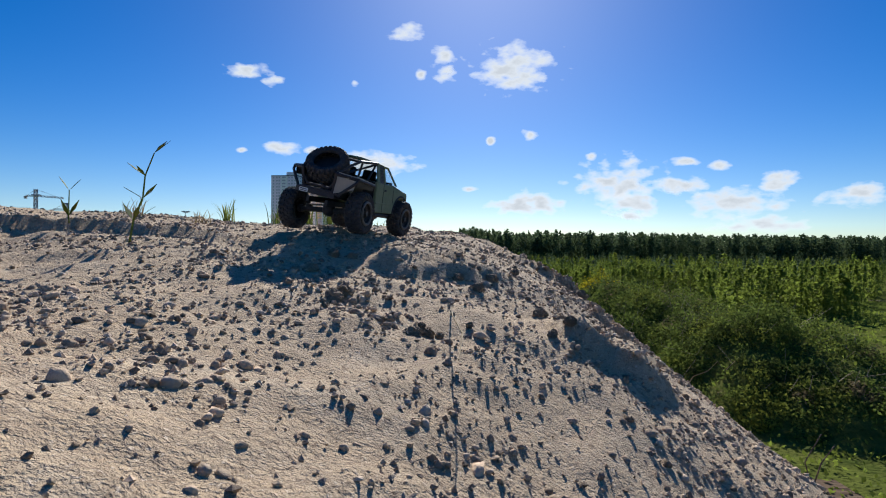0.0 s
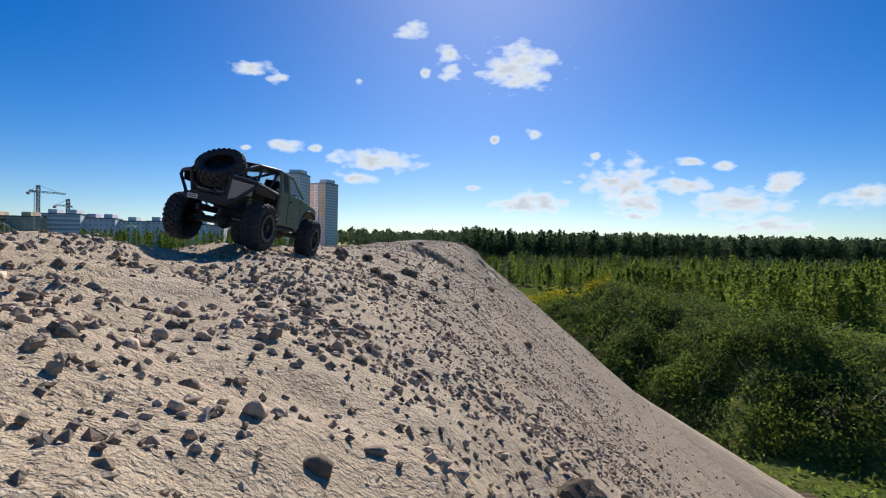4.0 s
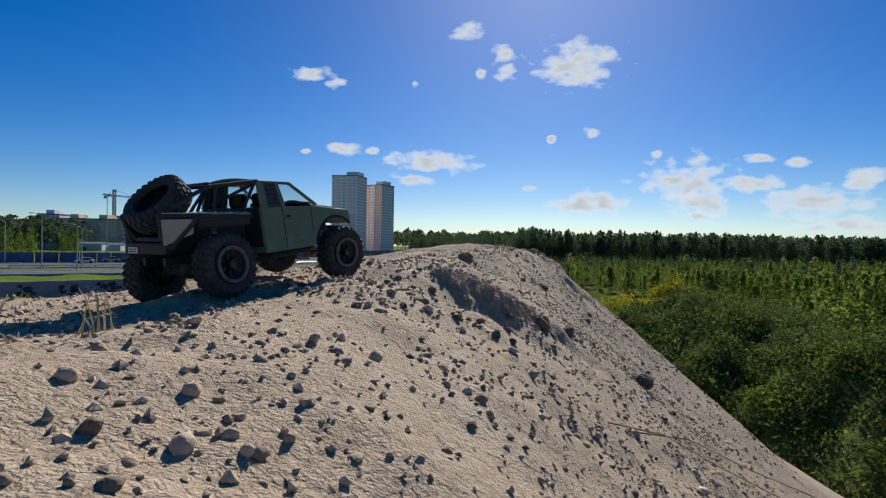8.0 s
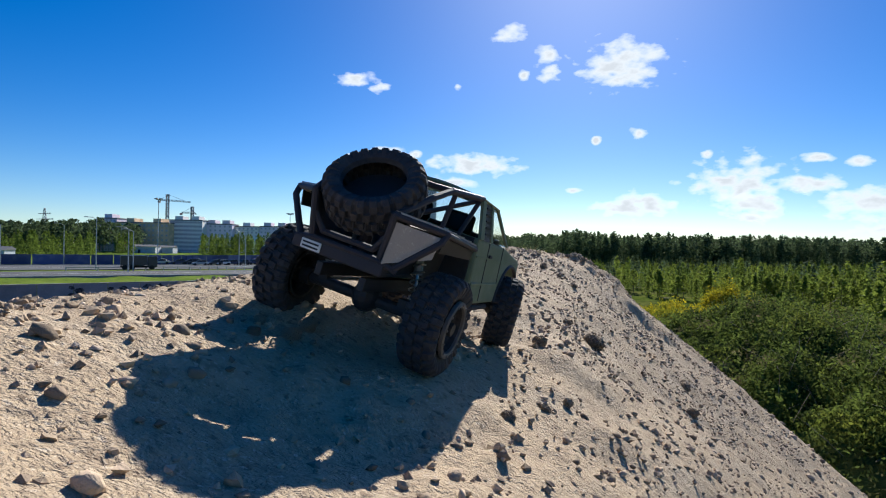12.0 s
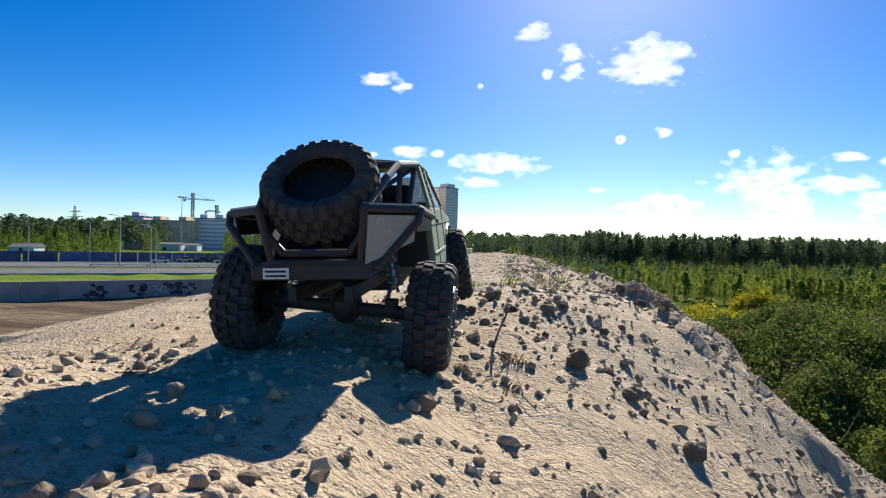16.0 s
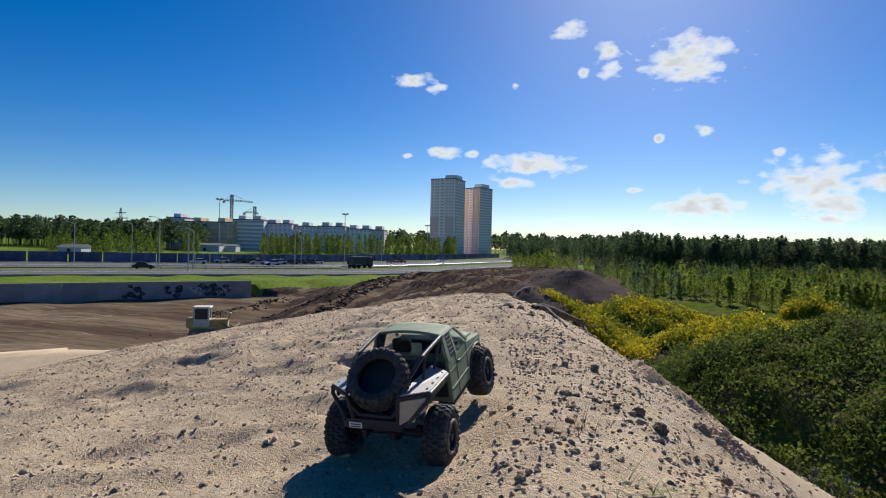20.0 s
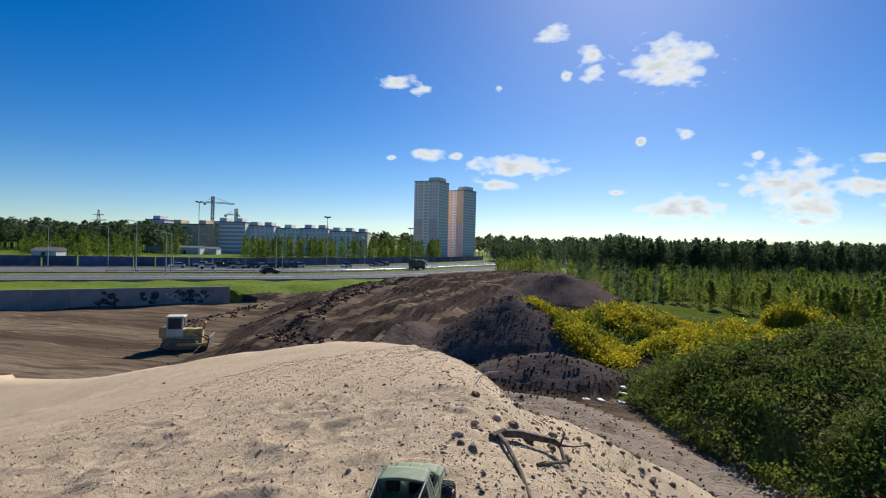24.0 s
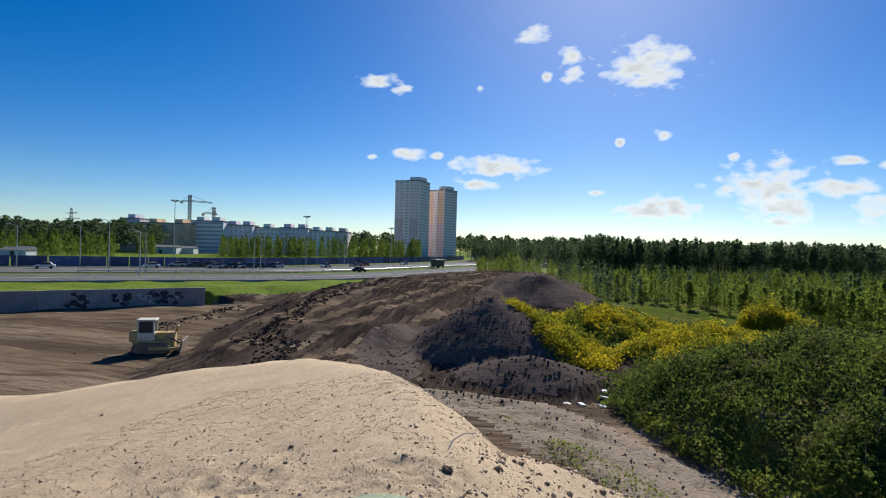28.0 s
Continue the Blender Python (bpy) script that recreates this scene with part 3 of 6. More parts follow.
def slat(a, b, c, d, thick):
    """A flat plate with four corners and a thickness along its normal."""
    bm = bmesh.new()
    a, b, c, d = (Vector(q) for q in (a, b, c, d))
    n = (b - a).cross(d - a).normalized() * thick / 2
    v = [bm.verts.new(q + s * n) for s in (1, -1) for q in (a, b, c, d)]
    for f in ((0, 1, 2, 3), (7, 6, 5, 4), (0, 4, 5, 1), (1, 5, 6, 2), (2, 6, 7, 3), (3, 7, 4, 0)):
        bm.faces.new([v[i] for i in f])
    return bm


def shell(half, y0, y1, height, thick, nx=10, ny=8):
    """A crowned panel: height(share across, share along) over a strip, closed below and round its rim."""
    bm = bmesh.new()
    grid = []
    for up in (0, -thick):
        rows = []
        for j in range(ny + 1):
            v = j / ny
            rows.append([bm.verts.new((half(v) * (2 * i / nx - 1), y0 + (y1 - y0) * v, height(2 * i / nx - 1, v) + up)) for i in range(nx + 1)])
        grid.append(rows)
    for rows in grid:
        for j in range(ny):
            for i in range(nx):
                bm.faces.new((rows[j][i], rows[j][i + 1], rows[j + 1][i + 1], rows[j + 1][i]))
    top, low_rows = grid
    rim = [(0, i) for i in range(nx)] + [(j, nx) for j in range(ny)] + [(ny, i) for i in range(nx, 0, -1)] + [(j, 0) for j in range(ny, 0, -1)]
    for (j, i), (q, p) in zip(rim, rim[1:] + rim[:1]):
        bm.faces.new((top[j][i], top[q][p], low_rows[q][p], low_rows[j][i]))
    bmesh.ops.recalc_face_normals(bm, faces=bm.faces)
    return bm


truck = thing("toy_truck", pose(0, 0, 0), "olive-green radio-controlled pickup with knobbly black tyres on the sand", "toy truck")


def leaned(bm):
    """Draws the sides in towards the top, as the cab leans."""
    for v in bm.verts:
        v.co.x *= (.0890 - (v.co.z - .018) * .105) / .0890
    return bm


# lower body: doors and wings, with the front wheel arch cut out
arch = [(BASE + .067 * math.cos(radians(a)), .005 + .067 * math.sin(radians(a))) for a in range(168, 46, -10)]
lower = [(.100, .018), (.228, .018)] + arch + [(.350, .057), (.353, .066), (.352, .078), (.346, .0855), (.30, .091), (.246, .0985), (.100, .1015)]
part("body", leaned(prism(lower, -.0890, .0890, .0035)), OLIVE, truck, "dull olive-green painted cab and wings", False)
part("bonnet", shell(lambda v: .070 - .004 * v, .244, .347, lambda u, v: .1005 - .0125 * v ** 1.3 + .006 * (1 - u * u) - .004 * max(v - .85, 0) / .15, .004), OLIVE, truck, "", True)
part("bonnet_scoop", shell(lambda v: .020, .262, .315, lambda u, v: .1075 - .008 * v + .003 * (1 - u ** 4), .006, 8, 4), OLIVE, truck, "", True)
part("roof", shell(lambda v: .0675 - .001 * v, .104, .190, lambda u, v: .1500 - .0045 * v + .0075 * (1 - u * u) * (1 - .25 * v * v), .004), OLIVE, truck, "", True)


def low(y, s, x=.0800):
    return (s * x, y, .1005)


def high(y, s, x=.0665):
    return (s * x, y, .1500 - .045 * (y - .104))


for s in (-1, 1):
    part("pillar", slat(low(.250, s), low(.241, s), high(.180, s), high(.188, s), .004), OLIVE, truck)
    part("pillar", slat(low(.160, s), low(.150, s), high(.147, s), high(.156, s), .004), OLIVE, truck)
    part("pillar", slat(low(.116, s), low(.100, s), high(.104, s), high(.118, s), .004), OLIVE, truck)
    part("drip_rail", tube([high(.104, s, .0685), high(.150, s, .0682), high(.188, s, .0680)], .0014, 6), OLIVE, truck)
    part("side_window", slat(low(.241, s, .0795), low(.160, s, .0795), high(.156, s, .066), high(.180, s, .066), .0012), GLASS, truck)
    part("quarter_window", slat(low(.150, s, .0795), low(.116, s, .0795), high(.118, s, .066), high(.147, s, .066), .0012), MESH, truck, "dark mesh over the quarter window")
    for k in range(5):
        z = .108 + k * .008
        x = .0812 - (z - .1005) * .272
        part("louvre", boxed(s * x - .0008, s * x + .0008, .121, .146, z, z + .0022), BLACK, truck)
    # door seams, handle, belt crease, side moulding, flare and step bar
    part("door_seam", leaned(boxed(s * .0892 - .0006, s * .0892 + .0006, .1505, .1518, .022, .0995)), BLACK, truck)
    part("door_seam", leaned(boxed(s * .0892 - .0006, s * .0892 + .0006, .2285, .2298, .045, .0985)), BLACK, truck)
    part("door_handle", leaned(boxed(s * .0902 - .0016, s * .0902 + .0016, .158, .170, .080, .0845, .001)), BLACK, truck)
    part("belt_crease", leaned(boxed(s * .0892 - .0010, s * .0892 + .0010, .102, .340, .0785, .0800)), OLIVE, truck)
    part("side_moulding", leaned(boxed(s * .0893 - .0012, s * .0893 + .0012, .102, .229, .043, .0465, .0008)), OLIVE, truck)
    flare = [(BASE + .0685 * math.cos(radians(a)), .005 + .0685 * math.sin(radians(a))) for a in range(168, 44, -10)]
    part("wheel_arch", tube([(s * (.089 - (z - .018) * .105), y, z) for y, z in flare], .0030, 6), BLACK, truck)
    part("step_bar", tube([(s * .062, .108, .013), (s * .084, .116, .011), (s * .084, .215, .011), (s * .062, .224, .013)], .0036), TUBE, truck)
    part("headlight", boxed(s * .056 - .013, s * .056 + .013, .3515, .3545, .062, .077, .002), LAMP_CLEAR, truck)
part("windscreen", slat((-.078, .250, .1005), (.078, .250, .1005), (.065, .188, .1470), (-.065, .188, .1470), .0012), GLASS, truck)
part("rear_window", slat((-.074, .102, .1005), (.074, .102, .1005), (.064, .105, .1500), (-.064, .105, .1500), .0012), GLASS, truck)
part("rear_bulkhead", slat((-.080, .0985, .030), (.080, .0985, .030), (.074, .0985, .1005), (-.074, .0985, .1005), .003), BLACK, truck)
part("dashboard", boxed(-.068, .068, .210, .244, .0985, .107, .002), BLACK, truck)
for s in (-1, 1):
    part("seat", boxed(s * .032 - .020, s * .032 + .020, .140, .155, .100, .128, .005), BLACK, truck)
part("grille", boxed(-.040, .040, .3515, .3542, .060, .078, .0015), BLACK, truck)
for z in (.0635, .0685, .0735):
    part("grille_bar", boxed(-.039, .039, .3540, .3556, z, z + .0022), ALLOY, truck)
part("front_bumper", tube([(-.066, .346, .046), (-.050, .357, .045), (.050, .357, .045), (.066, .346, .046)], .0050), TUBE, truck)

# tube bed at the back, with sheet fenders over the wheels
for s in (-1, 1):
    inner, outer, front, root_in = (s * .0464, -.0810, .0985), (s * .0906, -.0440, .0960), (s * .0885, .0680, .0885), (s * .050, .0900, .0915)
    part("cage_tube", tube([(s * .066, .108, .1500), (s * .062, .005, .1420), (s * .057, -.030, .1270), inner, (s * .040, -.0700, .0480)], .0038), TUBE, truck)
    part("cage_tube", tube([(s * .060, .012, .0930), (s * .0615, .020, .1425)], .0030), TUBE, truck)
    part("cage_tube", tube([(s * .060, .071, .0920), (s * .0640, .102, .1450)], .0030), TUBE, truck)
    part("cage_tube", tube([(s * .064, .106, .1470), (s * .020, .036, .1080), (s * .012, .010, .0850)], .0030), TUBE, truck)
    part("fender_rail", tube([inner, outer, front, root_in], .0034), TUBE, truck)
    part("corner_bar", tube([outer, (s * .0890, -.0500, .0860), (s * .0560, -.0680, .0480)], .0036), TUBE, truck)
    part("fender_panel", slat(*[(q[0], q[1], q[2] + .0042) for q in (inner, outer, front, root_in)], .0020), PANEL, truck, "scuffed flat grey metal fender panel")
    if s > 0:
        part("side_plate", slat((s * .0490, -.0785, .0930), (s * .0865, -.0480, .0910), (s * .0840, -.0490, .0680), (s * .0450, -.0750, .0500), .0020), PANEL, truck, "scuffed grey metal plate")
    part("fender_skirt", slat((s * .0880, -.0400, .0920), (s * .0870, .0660, .0850), (s * .0850, .0660, .0740), (s * .0850, -.0400, .0760), .0016), BLACK, truck)
    part("inner_fender", slat((s * .0490, .0880, .0900), (s * .0450, -.0760, .0940), (s * .0400, -.0640, .0400), (s * .0420, .0900, .0300), .0020), BLACK, truck)
    for u in (.08, .36, .64, .92):
        p = Vector(outer).lerp(Vector(front), u)
        part("panel_bolt", boxed(p.x - s * .007 - .0018, p.x - s * .007 + .0018, p.y - .0018, p.y + .0018, p.z + .0045, p.z + .0070), STEEL, truck)
part("rear_bumper", boxed(-.060, .048, -.0740, -.0620, .0360, .0500, .0020), TUBE, truck)
part("bumper_rail", tube([(-.060, -.068, .046), (-.040, -.072, .051), (.040, -.072, .051), (.060, -.066, .046)], .0036), TUBE, truck)
part("cross_tube", tube([(-.062, .005, .1420), (.062, .005, .1420)], .0034), TUBE, truck)
part("cross_tube", tube([(-.045, -.076, .080), (-.03, -.070, .060), (.03, -.070, .060), (.045, -.076, .080)], .0034), TUBE, truck)
part("bed_floor", boxed(-.044, .044, -.062, .090, .036, .040, .001), BLACK, truck)
plate = part("number_plate", boxed(-.048, -.024, -.0756, -.0742, .0375, .0475, .0005), WHITE, truck, "small white plate with dark bars")
for z in (.0395, .0435):
    part("plate_bar", boxed(-.0455, -.0265, -.0762, -.0754, z, z + .0018), BLACK, plate)
tyre_mesh_ob = part("spare_tyre", tyre_bm(.0345), RUBBER, truck, "knobbly black spare tyre without a rim", False)
SPARE_TILT = 47
tyre_mesh_ob.matrix_basis = pose(0, -.0464, .1165, -SPARE_TILT, 0, 0) @ pose(0, 0, 0, 0, 0, 90)
part("spare_mount", rod(bmesh.new(), (0, -.03, .04), (0, -.040, .105), .007), TUBE, truck)
spare_plate = part("spare_plate", rod(bmesh.new(), (0, 0, -.002), (0, 0, .002), .038, .038, 28), BLACK, truck, "round black plate inside the spare tyre")
spare_plate.matrix_basis = pose(0, -.0400, .1100, 90 - SPARE_TILT, 0, 0)

# underside
for s in (-1, 1):
    part("frame_rail", boxed(s * .026 - .004, s * .026 + .004, -.064, .345, .015, .029, .001), BLACK, truck)
    part("rocker_panel", boxed(s * .066 - .010, s * .066 + .010, .104, .226, .012, .0175, .001), BLACK, truck)
part("skid_plate", prism([(.10, .015), (.135, -.003), (.205, -.003), (.24, .015)], -.03, .03, .001), BLACK, truck)
part("gearbox", boxed(-.022, .022, .140, .200, .001, .039, .003), BLACK, truck)
part("battery", boxed(-.024, .024, .250, .342, .030, .056, .003), BLACK, truck)


def coil(a, b, r, turns):
    a, b = Vector(a), Vector(b)
    q = (b - a).to_track_quat("Z", "Y").to_matrix()
    n = turns * 10
    pts = [a + (b - a) * (k / n) + q @ Vector((r * math.cos(k * .6283), r * math.sin(k * .6283), 0)) for k in range(n + 1)]
    bm = bmesh.new()
    for p, w in zip(pts, pts[1:]):
        rod(bm, p, w, .0010, sides=5)
    return bm


for y, lean in ((0, .022), (BASE, -.022)):
    for s in (-1, 1):
        a, b = Vector((s * .058, y + lean * .4, .013)), Vector((s * .040, y + lean, .078 if y == 0 else .068))
        part("shock_body", rod(bmesh.new(), a.lerp(b, .45), b, .0055), ALLOY, truck)
        part("shock_shaft", rod(bmesh.new(), a, b, .0018), STEEL, truck)
        part("shock_spring", coil(a.lerp(b, .08), a.lerp(b, .95), .0075, 7), STEEL, truck)
        inner = .165 if y == 0 else .175
        part("link_rod", rod(bmesh.new(), (s * .048, y, .005), (s * .024, inner, .011), .0024), ALLOY, truck)
    part("drive_shaft", rod(bmesh.new(), (.004, .17, .015), (.004, y + (.018 if y == 0 else -.018), .011), .0035), STEEL, truck)

axles = []
for y in (0, BASE):
    bm = bmesh.new()
    rod(bm, (-.072, 0, 0), (.072, 0, 0), .0068, sides=12)
    bmesh.ops.create_uvsphere(bm, u_segments=14, v_segments=10, radius=.0185, matrix=Matrix.Translation((.006, 0, .002)) @ Matrix.Diagonal((.9, 1.05, 1, 1)))
    for s in (-1, 1):
        box(bm, s * .052 - .006, s * .052 + .006, -.006, .008, -.004, .013, .001)
        rod(bm, (s * .068, 0, 0), (s * .080, 0, 0), .0105, sides=12)
    ax = part("axle", bm, BLACK, truck, "black axle tube with a round gear case")
    ax.matrix_basis = Matrix.Translation((0, y, 0))
    axles.append(ax)

bm = rod(bmesh.new(), (-.006, 0, 0), (.020, 0, 0), .0075, sides=6)
hub = part("wheel", bm, RIM, truck, "black knobbly wheel with a grey ring")
rim = part("rim", rim_bm(), RIM, hub, "dusty dark grey rim")
ring_part = part("clamping_ring", ring_bm(), RING, hub, "pale dusty metal ring with bolts", False)
tyre = part("tyre", tyre_bm(), RUBBER, hub, "", False)
wheels = []
for side, y in ((-1, 0), (1, 0), (-1, BASE), (1, BASE)):
    if wheels:
        w = hub.copy()
        scene.collection.objects.link(w)
        for c in (rim, ring_part, tyre):
            d = c.copy()
            scene.collection.objects.link(d)
            d.parent = w
    else:
        w = hub
    wheels.append((w, side, y))


# ---- stones and weeds on the ridge ----
rng = np.random.default_rng(5)


def density(x, y):
    d, s = edge_frame(x, y)
    many = np.where(d > -.15, 1.0, np.where(y < 9.4, .75, .10))
    many = many * np.where(y > 12.6, .35, 1) * np.clip(1.35 - .5 * np.maximum(d, 0), .25, 1)
    patch = .75 + .5 * waves(x, y, .5, 31)
    return many * np.clip(patch, .12, 1.5)


def scatter(count, x0, x1, y0, y1):
    x, y = rng.uniform(x0, x1, count * 3), rng.uniform(y0, y1, count * 3)
    keep = rng.uniform(0, 1.5, len(x)) < density(x, y)
    return x[keep][:count], y[keep][:count]


def stones(count, lo, hi, power, area):
    x, y = scatter(count, *area)
    n = len(x)
    size = lo + (hi - lo) * rng.uniform(0, 1, n) ** power
    z = hill(x, y)
    flat = rng.uniform(.5, .95, n)
    return np.stack([x, y, z + size * flat * .25, size * rng.uniform(.75, 1.3, n), size * rng.uniform(.75, 1.25, n), size * flat, rng.uniform(0, 6.28, n), rng.uniform(-.5, .5, n)], 1)


octa = np.array([(1, 0, 0), (-1, 0, 0), (0, 1, 0), (0, -1, 0), (0, 0, 1), (0, 0, -1)], float)
octa_f = np.array([(0, 2, 4), (2, 1, 4), (1, 3, 4), (3, 0, 4), (2, 0, 5), (1, 2, 5), (3, 1, 5), (0, 3, 5)])
crumb_kinds = [(octa * rng.uniform(.65, 1.25, (6, 1)) + rng.normal(0, .16, (6, 3)), octa_f) for _ in range(24)]
rows = np.concatenate([stones(36000, .0019, .0056, 1.5, (-1.3, 1.5, 1.0, 13.4)), stones(16000, .0018, .006, 1.6, (-1.0, 1.1, 1.4, 5.0))])
v, f = joined(crumb_kinds, rows, rng)
tagged(new("crumbs", mesh_of("crumbs", v, f, PEBBLE)), "tiny crumbs of caked sand strewn over the ridge", "crumbs", kind="stuff")
rows = np.concatenate([stones(15000, .0016, .0050, 1.8, (-.6, 1.1, 1.2, 12.6)), stones(4500, .003, .008, 1.8, (.6, 2.6, 2.2, 11)), stones(800, .004, .008, 2, (.1, .9, 6.6, 11.5))])
v, f = joined(lumps(rng, 24, 1, .22), rows, rng)
tagged(new("sand_crumbs", mesh_of("sand_crumbs", v, f, CRUMB)), "pale broken crust of sand lying on the crest", "crumbs", kind="stuff")
rows = np.concatenate([stones(9000, .003, .0080, 1.8, (-1.4, 1.7, .7, 14.0)), stones(2600, .0035, .0095, 1.5, (-1.2, 1.3, 1.4, 4.6)), stones(1300, .005, .0105, 2.4, (-1.5, 1.8, .3, 14.0)), stones(5000, .004, .016, 2.0, (1.2, 4.6, 2, 15.0)), stones(1500, .004, .012, 2, (-4, -1.2, 1, 16)), stones(2600, .004, .013, 2, (-2.5, 1.4, 13.2, 17.5)), stones(900, .01, .03, 2.5, (-.1, 1.6, 13.2, 18)), stones(1500, .008, .034, 2, (.9, 3.2, 14.5, 19))])
v, f = joined(lumps(rng, 24, 1, .24), rows, rng)
tagged(new("gravel", mesh_of("gravel", v, f, PEBBLE, True)), "small dark pebbles and crumbs strewn over the sand", "gravel", kind="stuff")

# loose grit on the smooth left shoulder
def grit(count, lo, hi):
    x, y = rng.uniform(-3.4, 1.0, count), rng.uniform(10.8, 17.5, count)
    size = lo + (hi - lo) * rng.uniform(0, 1, count) ** 2
    return np.stack([x, y, hill(x, y) + size * .15, size, size * .9, size * .7, rng.uniform(0, 6.28, count), rng.uniform(-.5, .5, count)], 1)


v, f = joined(crumb_kinds, grit(11000, .0025, .009), rng)
tagged(new("crumbs", mesh_of("crumbs", v, f, CRUMB)), "pale sand grit on the wide shoulder of the ridge", "crumbs", kind="stuff")
v, f = joined(crumb_kinds, grit(22000, .0020, .0060), rng)
tagged(new("crumbs", mesh_of("crumbs", v, f, PEBBLE)), "brown sand grit on the wide shoulder of the ridge", "crumbs", kind="stuff")
v, f = joined(lumps(rng, 12, 1, .22), grit(1100, .004, .012), rng)
tagged(new("gravel", mesh_of("gravel", v, f, PEBBLE, True)), "scattered dark pebbles on the wide shoulder of the ridge", "gravel", kind="stuff")

# broken shelves of caked sand with a steep crumbling face: x, y, half length, half depth, turn, height
CAKED = mat("caked_sand", (.44, .325, .215), .95, spots=[(14, (.36, .265, .175), .45, .7), (60, (.52, .40, .28), .5, .7), (110, (.27, .195, .135), .58, .7)], bump=[(45, .005), (150, .003), (380, .002)], spec=.1)
shelf_rows = []
for k, (cx, cy, rx, ry, turn, high) in enumerate(((.40, 7.22, .165, .15, 36, .020), (.61, 2.52, .10, .08, 40, .024), (.60, 3.05, .13, .10, 38, .022), (.72, 10.46, .09, .07, 15, .020), (.83, 10.75, .12, .09, 65, .018), (.77, 11.9, .1, .07, 20, .016))):
    u, v = np.meshgrid(np.linspace(-1.35, 1.35, int(rx * 2.7 / .006)), np.linspace(-1.5, 1.6, int(ry * 3.1 / .006)))
    gx, gy = u * rx, v * ry
    edge = 1 + .24 * waves(gx, gy, .11, 90 + k) + .10 * waves(gx, gy, .035, 95 + k)
    r = np.hypot(u, np.where(v < 0, v, v * .75)) / edge
    up = .5 - .5 * np.tanh((r - .82) * np.where(v < 0, 7, 4))
    up = up * np.clip(1 - .5 * np.maximum(v, 0), 0, 1)
    crumble = np.abs(waves(gx, gy, .05, 100 + k)) * .5 + np.abs(waves(gx, gy, .022, 105 + k)) * .28
    c, q = math.cos(radians(turn)), math.sin(radians(turn))
    # the face hangs over here and is washed out there
    face = np.exp(-((r - .85) / .2) ** 2) * (v < .2)
    gy = gy - face * (.008 + .010 * waves(gx, gy, .04, 110 + k))
    wx, wy = cx + gx * c - gy * q, cy + gx * q + gy * c
    wz = hill(wx, wy) - .006 + up * (high * .6 + .016 * crumble) + up * .004 * waves(gx, gy, .014, 115 + k)
    rows_n, cols_n = u.shape
    i = (np.arange(rows_n - 1)[:, None] * cols_n + np.arange(cols_n - 1)[None, :]).ravel()
    f = np.stack([i, i + 1, i + cols_n + 1, i + cols_n], 1)
    tagged(new("ground_shelf", mesh_of("ground_shelf", np.stack([wx.ravel(), wy.ravel(), wz.ravel()], 1), f, CAKED)), "broken shelf of caked sand with a crumbling face", "ground", kind="structure")
    on = rng.choice(np.flatnonzero(up.ravel() > .35), 420)
    size = .0025 + .0065 * rng.uniform(0, 1, 420) ** 3
    shelf_rows.append(np.stack([wx.ravel()[on], wy.ravel()[on], wz.ravel()[on] + size * .2, size, size * .9, size * .75, rng.uniform(0, 6.28, 420), rng.uniform(-.5, .5, 420)], 1))
v, f = joined(lumps(rng, 12, 1, .24), np.concatenate(shelf_rows), rng)
tagged(new("crumbs", mesh_of("crumbs", v, f, CLOD, True)), "brown crumbs lying on the broken shelves of caked sand", "crumbs", kind="stuff")

